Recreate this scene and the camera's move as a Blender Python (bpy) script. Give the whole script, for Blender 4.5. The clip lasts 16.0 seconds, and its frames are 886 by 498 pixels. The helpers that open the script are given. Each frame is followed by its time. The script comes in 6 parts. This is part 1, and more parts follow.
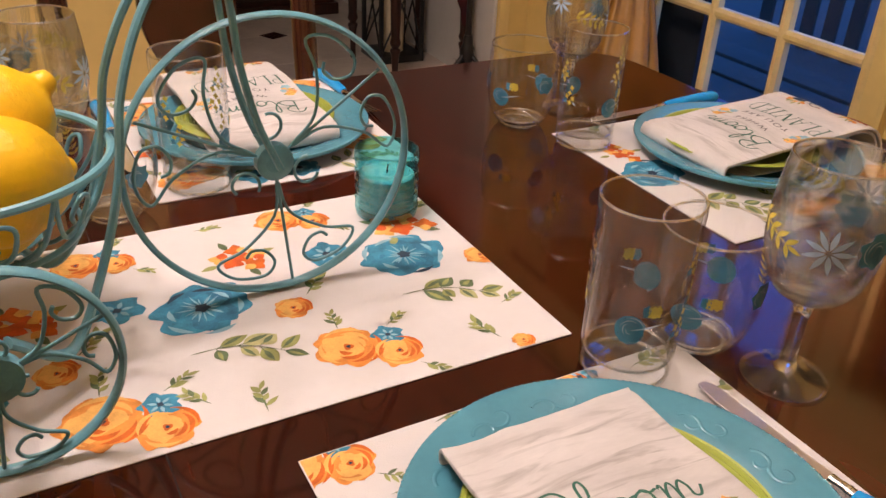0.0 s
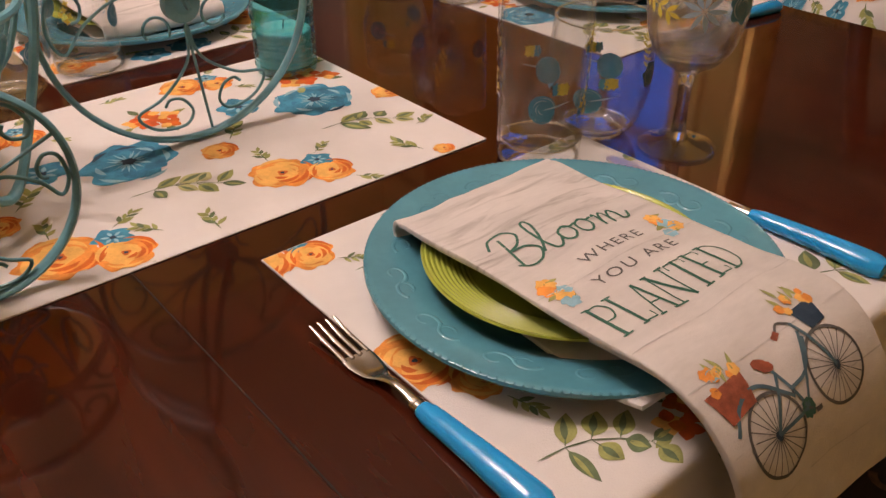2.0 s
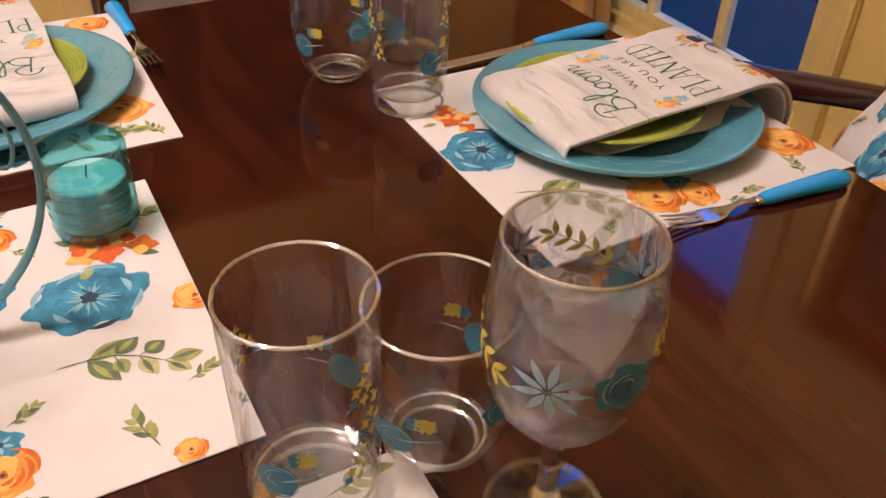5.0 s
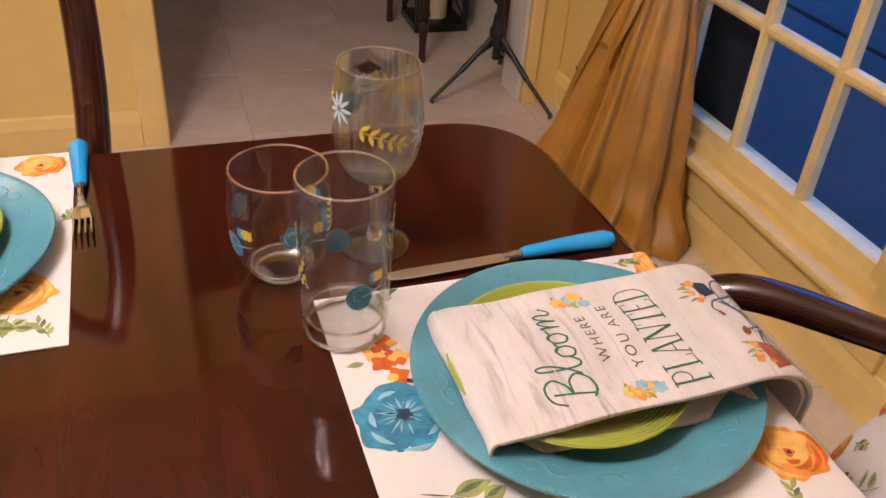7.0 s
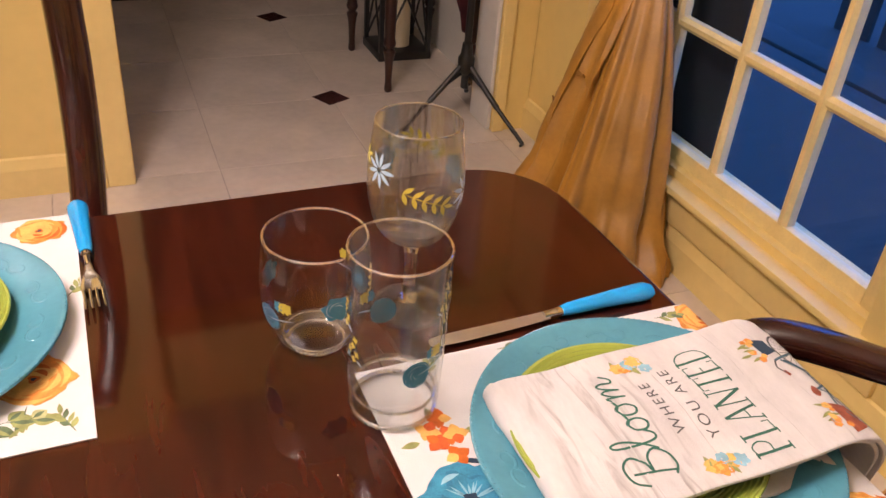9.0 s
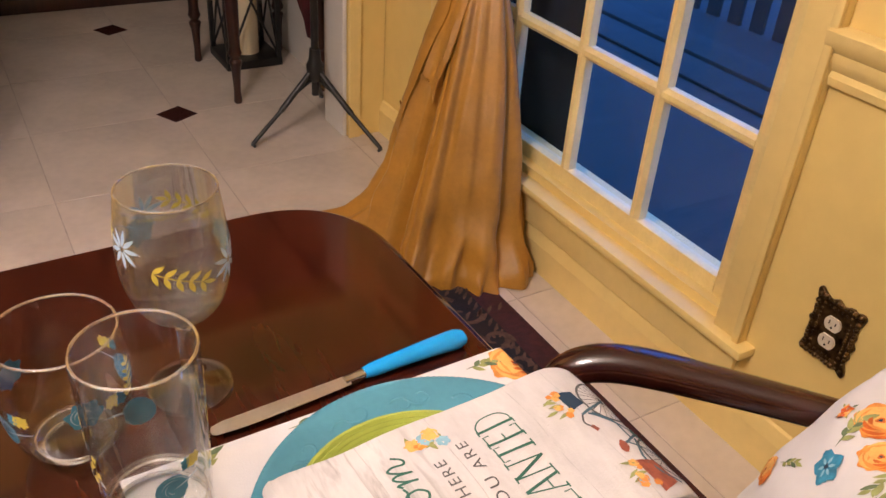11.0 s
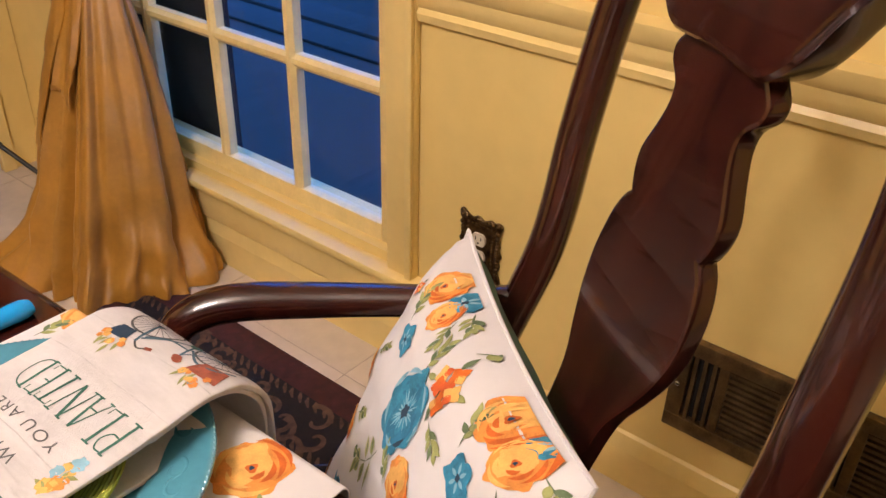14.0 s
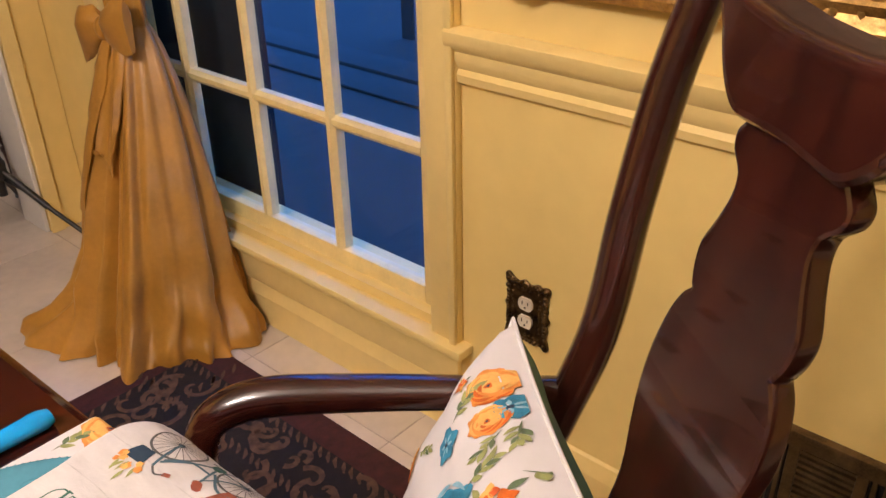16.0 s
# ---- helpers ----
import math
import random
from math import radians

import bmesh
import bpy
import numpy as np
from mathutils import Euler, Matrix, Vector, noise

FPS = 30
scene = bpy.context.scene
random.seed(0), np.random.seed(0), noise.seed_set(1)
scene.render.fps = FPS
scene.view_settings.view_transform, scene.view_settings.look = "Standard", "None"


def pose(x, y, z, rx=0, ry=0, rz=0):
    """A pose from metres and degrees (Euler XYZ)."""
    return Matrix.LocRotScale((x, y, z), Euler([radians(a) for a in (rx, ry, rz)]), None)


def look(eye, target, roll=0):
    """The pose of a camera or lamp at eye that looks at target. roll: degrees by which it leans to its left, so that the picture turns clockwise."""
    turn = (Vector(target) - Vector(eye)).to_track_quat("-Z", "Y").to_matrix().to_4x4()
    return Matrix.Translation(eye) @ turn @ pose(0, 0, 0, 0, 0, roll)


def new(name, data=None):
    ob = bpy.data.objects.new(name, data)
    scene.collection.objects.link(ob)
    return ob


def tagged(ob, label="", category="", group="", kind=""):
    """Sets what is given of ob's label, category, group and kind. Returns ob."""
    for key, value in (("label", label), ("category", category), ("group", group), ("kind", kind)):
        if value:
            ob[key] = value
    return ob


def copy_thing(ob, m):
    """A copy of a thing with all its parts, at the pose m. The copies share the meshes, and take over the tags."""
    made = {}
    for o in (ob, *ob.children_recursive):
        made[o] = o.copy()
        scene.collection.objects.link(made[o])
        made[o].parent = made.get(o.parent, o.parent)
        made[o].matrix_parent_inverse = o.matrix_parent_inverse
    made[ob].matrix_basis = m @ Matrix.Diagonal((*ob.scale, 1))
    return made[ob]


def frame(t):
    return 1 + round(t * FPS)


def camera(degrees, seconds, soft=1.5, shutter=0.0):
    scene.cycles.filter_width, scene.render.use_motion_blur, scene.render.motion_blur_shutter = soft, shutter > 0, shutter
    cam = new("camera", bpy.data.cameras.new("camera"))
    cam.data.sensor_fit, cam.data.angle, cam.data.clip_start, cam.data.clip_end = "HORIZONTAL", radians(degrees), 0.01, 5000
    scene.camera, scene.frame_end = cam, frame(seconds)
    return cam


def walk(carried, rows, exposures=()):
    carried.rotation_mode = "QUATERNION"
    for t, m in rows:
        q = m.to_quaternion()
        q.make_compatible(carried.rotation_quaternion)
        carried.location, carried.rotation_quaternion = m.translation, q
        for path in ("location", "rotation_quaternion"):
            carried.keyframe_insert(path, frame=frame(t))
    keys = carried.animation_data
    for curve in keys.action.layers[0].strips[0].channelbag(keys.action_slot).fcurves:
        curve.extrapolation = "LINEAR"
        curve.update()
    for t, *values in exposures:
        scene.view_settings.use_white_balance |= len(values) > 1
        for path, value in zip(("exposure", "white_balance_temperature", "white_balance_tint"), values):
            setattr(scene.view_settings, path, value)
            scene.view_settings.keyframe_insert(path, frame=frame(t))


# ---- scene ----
cam = camera(55.2, 16.0)
PATH = [
    (0, (0.347, -0.786, 1.185), (1.18, 0.751, 0.213), 2.9),
    (0.5, (0.319, -0.824, 1.182), (1.185, 0.692, 0.206), 3.1),
    (1, (0.313, -0.827, 1.128), (1.251, 0.609, 0.098), -0.3),
    (1.5, (0.276, -0.829, 1.105), (1.253, 0.553, 0.038), 0.3),
    (2, (0.253, -0.847, 1.109), (1.304, 0.469, 0.03), -0.1),
    (2.5, (0.295, -0.828, 1.135), (1.396, 0.444, 0.054), 0.4),
    (3, (0.366, -0.786, 1.154), (1.494, 0.453, 0.062), 0.5),
    (3.2, (0.411, -0.761, 1.156), (1.535, 0.453, 0.033), 0.5),
    (5.3, (0.758, -0.644, 1.193), (1.461, 0.786, -0.015), 1.5),
    (5.5, (0.826, -0.63, 1.216), (1.514, 0.808, 0.008), 1.3),
    (6, (0.923, -0.594, 1.224), (1.593, 0.864, 0.03), 2.2),
    (6.5, (0.93, -0.541, 1.241), (1.564, 0.957, 0.077), 4.4),
    (7, (0.897, -0.505, 1.254), (1.462, 1.048, 0.129), 4.6),
    (7.5, (0.876, -0.479, 1.264), (1.434, 1.098, 0.167), 5.3),
    (8, (0.863, -0.458, 1.259), (1.421, 1.127, 0.175), 5.4),
    (8.2, (0.851, -0.456, 1.259), (1.416, 1.128, 0.176), 5.5),
    (10.3, (0.828, -0.359, 1.257), (1.725, 1.062, 0.173), 4.8),
    (10.5, (0.876, -0.358, 1.254), (1.78, 1.059, 0.169), 5.1),
    (11, (0.962, -0.377, 1.276), (1.861, 1.045, 0.194), 4.3),
    (11.5, (1.01, -0.403, 1.282), (1.96, 0.99, 0.206), 2.4),
    (12, (1.034, -0.448, 1.264), (2.034, 0.935, 0.22), -0.0),
    (12.5, (1.068, -0.507, 1.24), (2.179, 0.795, 0.206), -0.8),
    (13, (1.085, -0.541, 1.224), (2.328, 0.63, 0.183), -1.0),
    (13.5, (1.062, -0.549, 1.232), (2.396, 0.518, 0.191), 1.8),
    (14, (1.065, -0.536, 1.225), (2.403, 0.525, 0.184), 1.7),
    (14.5, (1.08, -0.516, 1.218), (2.418, 0.543, 0.175), 1.6),
    (15, (1.118, -0.519, 1.222), (2.448, 0.559, 0.189), 0.9),
    (15.5, (1.142, -0.509, 1.243), (2.463, 0.606, 0.238), -0.2),
    (16, (1.128, -0.492, 1.243), (2.425, 0.683, 0.275), -1.2),
]
walk(cam, [(t, look(eye, target, roll)) for t, eye, target, roll in PATH],
     [(0, -0.60, 6700, 15), (1, -0.64, 6800, 16), (1.5, -0.88, 7000, 17), (2, -1.0, 7100, 18), (3.2, -1.0, 7100, 18), (5.5, -0.48, 6800, 16), (6.5, -0.42, 6700, 16),
      (8, -0.12, 6600, 16), (11.5, -0.05, 6500, 11), (14.5, -0.05, 6450, 10), (16, -0.05, 6500, 10)])

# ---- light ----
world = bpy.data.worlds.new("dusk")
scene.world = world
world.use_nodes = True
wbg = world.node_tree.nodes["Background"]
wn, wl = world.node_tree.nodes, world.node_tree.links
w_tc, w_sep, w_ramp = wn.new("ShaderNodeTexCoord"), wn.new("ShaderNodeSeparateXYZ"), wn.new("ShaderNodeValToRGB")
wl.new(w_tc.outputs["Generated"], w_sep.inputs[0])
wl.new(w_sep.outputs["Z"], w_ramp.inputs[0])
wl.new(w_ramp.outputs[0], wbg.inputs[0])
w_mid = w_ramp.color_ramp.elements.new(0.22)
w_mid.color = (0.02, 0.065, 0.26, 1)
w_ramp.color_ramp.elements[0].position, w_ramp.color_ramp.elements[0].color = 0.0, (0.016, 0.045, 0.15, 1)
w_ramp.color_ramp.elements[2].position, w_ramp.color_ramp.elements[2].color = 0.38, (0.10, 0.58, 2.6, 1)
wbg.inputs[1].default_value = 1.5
scene.view_settings.exposure = 0.0


def lamp(name, where, watts, colour, size):
    data = bpy.data.lights.new(name, "POINT")
    data.energy, data.color, data.shadow_soft_size = watts, colour, size
    ob = new(name, data)
    ob.location = where
    return ob


WARM = (1.0, 0.845, 0.80)
for k in range(5):
    a = 2 * math.pi * k / 5 + 0.3
    lamp("chandelier_bulb", (0.28 + 0.2 * math.cos(a), 0.06 + 0.2 * math.sin(a), 2.15), 24.0, WARM, 0.055)
# added fill, no fixture behind it: lifts the hall with dim cool light
lamp("hall_bulb", (-1.6, 4.3, 2.1), 7, (0.80, 0.84, 1.0), 0.05)

# ---- materials ----
MATS = {}


def nodes_of(name):
    m = bpy.data.materials.new(name)
    m.use_nodes = True
    return m, m.node_tree.nodes, m.node_tree.links, m.node_tree.nodes["Principled BSDF"]


def mat(name, c, rough=0.5, metal=0.0, vary=0.12, scale=12.0, bump=0.0, bscale=120.0, coat=0.0, spec=0.5, stretch=None, dark=None, sheen=0.0, rvary=0.0):
    """Principled surface with colour variation at two scales, fine relief and uneven gloss."""
    if name in MATS:
        return MATS[name]
    m, n, l, p = nodes_of(name)
    p.inputs["Roughness"].default_value = rough
    p.inputs["Metallic"].default_value = metal
    p.inputs["Coat Weight"].default_value = coat
    p.inputs["Coat Roughness"].default_value = 0.08
    p.inputs["Specular IOR Level"].default_value = spec
    p.inputs["Sheen Weight"].default_value = sheen
    tc = n.new("ShaderNodeTexCoord")
    mp = n.new("ShaderNodeMapping")
    l.new(tc.outputs["Object"], mp.inputs[0])
    if stretch:
        mp.inputs["Scale"].default_value = stretch
    a, b = n.new("ShaderNodeTexNoise"), n.new("ShaderNodeTexNoise")
    a.inputs["Scale"].default_value, a.inputs["Detail"].default_value = scale, 5
    b.inputs["Scale"].default_value, b.inputs["Detail"].default_value = scale * 9, 4
    l.new(mp.outputs[0], a.inputs[0])
    l.new(mp.outputs[0], b.inputs[0])
    mix = n.new("ShaderNodeMath")
    mix.operation = "MULTIPLY_ADD"
    mix.inputs[1].default_value = 0.35
    l.new(b.outputs[0], mix.inputs[0])
    l.new(a.outputs[0], mix.inputs[2])
    ramp = n.new("ShaderNodeValToRGB")
    d = dark or [v * (1 - vary * 2) for v in c]
    e = [min(1, v * (1 + vary)) for v in c]
    ramp.color_ramp.elements[0].position, ramp.color_ramp.elements[1].position = 0.40, 0.95
    ramp.color_ramp.elements[0].color, ramp.color_ramp.elements[1].color = (*d, 1), (*e, 1)
    l.new(mix.outputs[0], ramp.inputs[0])
    l.new(ramp.outputs[0], p.inputs["Base Color"])
    if rvary:
        r = n.new("ShaderNodeMapRange")
        r.inputs[3].default_value, r.inputs[4].default_value = max(0.02, rough - rvary), rough + rvary
        l.new(a.outputs[0], r.inputs[0])
        l.new(r.outputs[0], p.inputs["Roughness"])
    if bump:
        t = n.new("ShaderNodeTexNoise")
        t.inputs["Scale"].default_value, t.inputs["Detail"].default_value = bscale, 3
        l.new(mp.outputs[0], t.inputs[0])
        bp = n.new("ShaderNodeBump")
        bp.inputs["Strength"].default_value, bp.inputs["Distance"].default_value = bump, 0.002
        l.new(t.outputs[0], bp.inputs["Height"])
        l.new(bp.outputs[0], p.inputs["Normal"])
    MATS[name] = m
    return m


def wood(name, c1, c2, rough, grain=(2.0, 28.0, 28.0), coat=0.5):
    m, n, l, p = nodes_of(name)
    tc, mp = n.new("ShaderNodeTexCoord"), n.new("ShaderNodeMapping")
    mp.inputs["Scale"].default_value = grain
    l.new(tc.outputs["Object"], mp.inputs[0])
    a = n.new("ShaderNodeTexNoise")
    a.inputs["Scale"].default_value, a.inputs["Detail"].default_value, a.inputs["Distortion"].default_value = 2.2, 8, 0.9
    l.new(mp.outputs[0], a.inputs[0])
    b = n.new("ShaderNodeTexNoise")
    b.inputs["Scale"].default_value, b.inputs["Detail"].default_value = 1.7, 3
    l.new(tc.outputs["Object"], b.inputs[0])
    s = n.new("ShaderNodeMath")
    s.operation = "MULTIPLY_ADD"
    s.inputs[1].default_value = 0.6
    l.new(b.outputs[0], s.inputs[0])
    l.new(a.outputs[0], s.inputs[2])
    r = n.new("ShaderNodeValToRGB")
    r.color_ramp.elements[0].position, r.color_ramp.elements[1].position = 0.55, 1.05
    r.color_ramp.elements[0].color, r.color_ramp.elements[1].color = (*c1, 1), (*c2, 1)
    l.new(s.outputs[0], r.inputs[0])
    l.new(r.outputs[0], p.inputs["Base Color"])
    rr = n.new("ShaderNodeMapRange")
    rr.inputs[3].default_value, rr.inputs[4].default_value = rough * 0.6, rough * 1.5
    l.new(b.outputs[0], rr.inputs[0])
    l.new(rr.outputs[0], p.inputs["Roughness"])
    p.inputs["Coat Weight"].default_value, p.inputs["Coat Roughness"].default_value = coat, 0.035
    p.inputs["Specular IOR Level"].default_value = 0.46
    bp = n.new("ShaderNodeBump")
    bp.inputs["Strength"].default_value, bp.inputs["Distance"].default_value = 0.02, 0.0002
    l.new(a.outputs[0], bp.inputs["Height"])
    l.new(bp.outputs[0], p.inputs["Normal"])
    MATS[name] = m
    return m


def glass(name, tint=(0.98, 0.99, 0.985), rough=0.0, ior=1.48):
    m, n, l, p = nodes_of(name)
    p.inputs["Base Color"].default_value = (*tint, 1)
    p.inputs["Transmission Weight"].default_value = 1
    p.inputs["Roughness"].default_value = rough
    p.inputs["IOR"].default_value = ior
    MATS[name] = m
    return m


def thin_glass(name, tint=(0.975, 0.985, 0.98), ior=1.42):
    """Blown glass wall: clear through, glossy towards grazing."""
    m = bpy.data.materials.new(name)
    m.use_nodes = True
    n, l = m.node_tree.nodes, m.node_tree.links
    n.clear()
    out, mix = n.new("ShaderNodeOutputMaterial"), n.new("ShaderNodeMixShader")
    tr, gl, fr = n.new("ShaderNodeBsdfTransparent"), n.new("ShaderNodeBsdfGlossy"), n.new("ShaderNodeLayerWeight")
    tr.inputs[0].default_value = (*tint, 1)
    gl.inputs["Roughness"].default_value = 0.06
    gl.inputs["Color"].default_value = (1, 1, 1, 1)
    f0 = ((ior - 1) / (ior + 1)) ** 2
    pw, ad = n.new("ShaderNodeMath"), n.new("ShaderNodeMath")
    pw.operation, ad.operation = "POWER", "MULTIPLY_ADD"
    pw.inputs[1].default_value = 4.8
    ad.inputs[1].default_value, ad.inputs[2].default_value = 0.85, f0
    fr.inputs["Blend"].default_value = 0.5
    l.new(fr.outputs["Facing"], pw.inputs[0])
    l.new(pw.outputs[0], ad.inputs[0])
    l.new(ad.outputs[0], mix.inputs[0])
    l.new(tr.outputs[0], mix.inputs[1])
    l.new(gl.outputs[0], mix.inputs[2])
    l.new(mix.outputs[0], out.inputs[0])
    MATS[name] = m
    return m


def cast_glass(name, ior, clear):
    """Thick cast glass: part bends what lies behind, part lets the light straight through to the cloth below."""
    m, n, l, p = nodes_of(name)
    p.inputs["Base Color"].default_value = (0.97, 0.99, 0.98, 1)
    p.inputs["Transmission Weight"].default_value = 1
    p.inputs["Roughness"].default_value = 0.0
    p.inputs["IOR"].default_value = ior
    mix, tr = n.new("ShaderNodeMixShader"), n.new("ShaderNodeBsdfTransparent")
    mix.inputs[0].default_value = clear
    l.new(p.outputs[0], mix.inputs[1])
    l.new(tr.outputs[0], mix.inputs[2])
    l.new(mix.outputs[0], n["Material Output"].inputs[0])
    MATS[name] = m
    return m


M_TABLE = wood("mahogany_veneer", (0.018, 0.0031, 0.0015), (0.052, 0.0096, 0.0038), 0.07, (14.0, 1.6, 14.0), 0.0)
M_CHAIR = wood("mahogany_chair", (0.013, 0.0026, 0.002), (0.048, 0.010, 0.006), 0.22, (16.0, 16.0, 2.0), 0.5)
M_DARKWOOD = wood("dark_wood", (0.012, 0.004, 0.003), (0.05, 0.014, 0.008), 0.3, (16.0, 16.0, 2.0), 0.2)
M_WALL = mat("yellow_paint", (0.82, 0.615, 0.225), 0.5, vary=0.05, scale=2.5, bump=0.06, bscale=260)
M_TRIM = mat("yellow_gloss_trim", (0.85, 0.65, 0.26), 0.33, vary=0.05, scale=5, bump=0.05, bscale=90)
M_MUNTIN = mat("pale_yellow_sash", (0.84, 0.66, 0.29), 0.42, vary=0.08, scale=14, bump=0.12, bscale=90)
M_WHITE = mat("white_trim", (0.74, 0.71, 0.66), 0.45, vary=0.05, scale=4, bump=0.05)
M_CEIL = mat("ceiling_paint", (0.78, 0.74, 0.64), 0.8, vary=0.03, scale=3)
M_TILE = mat("cream_tile", (0.70, 0.61, 0.52), 0.22, vary=0.10, scale=3.5, bump=0.03, bscale=40, rvary=0.08)
M_GROUT = mat("grout", (0.50, 0.43, 0.36), 0.85, vary=0.15, scale=30)
M_DIAMOND = mat("maroon_tile", (0.055, 0.014, 0.012), 0.2, vary=0.2, scale=12)
M_RUG = mat("rug_pile", (0.010, 0.0048, 0.0026), 0.95, vary=0.35, scale=50, bump=0.6, bscale=380)
M_RUGB = mat("rug_border", (0.060, 0.011, 0.008), 0.95, vary=0.25, scale=50, bump=0.6, bscale=380)
M_RUGL = mat("rug_motif", (0.10, 0.052, 0.026), 0.95, vary=0.3, scale=60, bump=0.6, bscale=380)
M_CLOTH = mat("printed_cotton_ground", (0.68, 0.655, 0.65), 0.85, vary=0.04, scale=9, bump=0.25, bscale=900, sheen=0.15)
M_NAPKIN = mat("woven_towel", (0.68, 0.65, 0.64), 0.9, vary=0.09, scale=11, stretch=(1, 3, 1), bump=0.55, bscale=700, sheen=0.2)


def add_streaks(m, col, lo, hi):
    """Brushed grey streaks printed across a band of the cloth, along local y."""
    n, l = m.node_tree.nodes, m.node_tree.links
    p = n["Principled BSDF"]
    base = p.inputs["Base Color"].links[0].from_socket
    tc, mp, t1, sep = n.new("ShaderNodeTexCoord"), n.new("ShaderNodeMapping"), n.new("ShaderNodeTexNoise"), n.new("ShaderNodeSeparateXYZ")
    mp.inputs["Scale"].default_value = (9.0, 75.0, 9.0)
    mp.inputs["Rotation"].default_value = (0, 0, 0.16)
    t1.inputs["Scale"].default_value, t1.inputs["Detail"].default_value, t1.inputs["Distortion"].default_value = 1.3, 7, 1.1
    l.new(tc.outputs["Object"], mp.inputs[0])
    l.new(mp.outputs[0], t1.inputs[0])
    l.new(tc.outputs["Object"], sep.inputs[0])
    streak, band, band2, mul, mul2, mix = n.new("ShaderNodeMapRange"), n.new("ShaderNodeMapRange"), n.new("ShaderNodeMapRange"), n.new("ShaderNodeMath"), n.new("ShaderNodeMath"), n.new("ShaderNodeMix")
    streak.inputs[1].default_value, streak.inputs[2].default_value = 0.50, 0.74
    l.new(t1.outputs[0], streak.inputs[0])
    for node, a, b in ((band, lo, lo + 0.02), (band2, hi, hi - 0.03)):
        node.inputs[1].default_value, node.inputs[2].default_value = a, b
        l.new(sep.outputs["Y"], node.inputs[0])
    mul.operation = mul2.operation = "MULTIPLY"
    l.new(band.outputs[0], mul.inputs[0])
    l.new(band2.outputs[0], mul.inputs[1])
    l.new(mul.outputs[0], mul2.inputs[0])
    l.new(streak.outputs[0], mul2.inputs[1])
    mix.data_type = "RGBA"
    l.new(mul2.outputs[0], mix.inputs["Factor"])
    l.new(base, mix.inputs[6])
    mix.inputs[7].default_value = (*col, 1)
    l.new(mix.outputs[2], p.inputs["Base Color"])


add_streaks(M_NAPKIN, (0.36, 0.335, 0.325), 0.0, 0.135)
M_CURTAIN = mat("ochre_satin", (0.43, 0.205, 0.026), 0.45, vary=0.14, scale=7, bump=0.2, bscale=200, sheen=0.05)
M_TURQ = mat("turquoise_glaze", (0.075, 0.27, 0.36), 0.22, vary=0.10, scale=16, bump=0.05, bscale=60, coat=0.4)
M_GREEN = mat("lime_glaze", (0.33, 0.395, 0.07), 0.20, vary=0.08, scale=12, coat=0.4)
M_METALT = mat("turquoise_painted_metal", (0.12, 0.32, 0.39), 0.36, vary=0.14, scale=40, bump=0.2, bscale=160)
M_STEEL = mat("polished_steel", (0.62, 0.60, 0.57), 0.17, metal=1.0, vary=0.08, scale=30, rvary=0.06)
M_BLUEH = mat("blue_enamel_handle", (0.004, 0.32, 0.74), 0.2, vary=0.06, scale=20, coat=0.3)
M_LEMON = mat("lemon_peel", (0.86, 0.50, 0.012), 0.38, vary=0.10, scale=9, bump=0.5, bscale=170)
M_BLACK = mat("black_metal", (0.012, 0.012, 0.012), 0.4, vary=0.2, scale=20)
M_BRONZE = mat("antique_bronze", (0.16, 0.10, 0.045), 0.33, metal=0.9, vary=0.45, scale=60, bump=0.5, bscale=140)
M_VENT = mat("aged_brass_register", (0.20, 0.13, 0.06), 0.42, metal=0.75, vary=0.3, scale=30, bump=0.2)
M_IVORY = mat("ivory_plastic", (0.72, 0.64, 0.50), 0.35, vary=0.05)
M_DARK = mat("dark_void", (0.008, 0.007, 0.006), 0.9)
M_GOLD = mat("gilt_frame", (0.55, 0.33, 0.10), 0.35, metal=0.7, vary=0.35, scale=40, bump=0.6, bscale=90)
M_CANVAS = mat("painting_canvas", (0.16, 0.12, 0.07), 0.7, vary=0.5, scale=6)
M_CANDLE = mat("cream_wax", (0.72, 0.62, 0.42), 0.5, vary=0.05)
M_WAXT = mat("aqua_wax", (0.30, 0.62, 0.60), 0.45, vary=0.06)
M_MAROON = mat("maroon_cloth", (0.09, 0.012, 0.016), 0.8, vary=0.3, scale=18, bump=0.4)
M_GLASS = thin_glass("clear_glass", (0.99, 0.995, 0.993), 1.47)
M_BASE = cast_glass("solid_glass_base", 1.5, 0.15)
M_FOOTG = thin_glass("tumbler_foot_glass", (0.985, 0.992, 0.99), 1.9)
M_BOWLG = cast_glass("bowl_glass", 1.5, 0.4)
M_RIMG = thin_glass("rim_glass", (0.97, 0.98, 0.975), 4.2)
M_STEMG = thin_glass("stem_glass", (0.96, 0.975, 0.97), 1.9)
M_TGLASS = thin_glass("teal_glass", (0.40, 0.80, 0.84), 2.0)
M_PANE = glass("window_pane", (0.92, 0.95, 1.0), 0.0, 1.18)
M_BLADE = mat("satin_blade", (0.78, 0.75, 0.72), 0.36, metal=1.0, vary=0.06, scale=30)
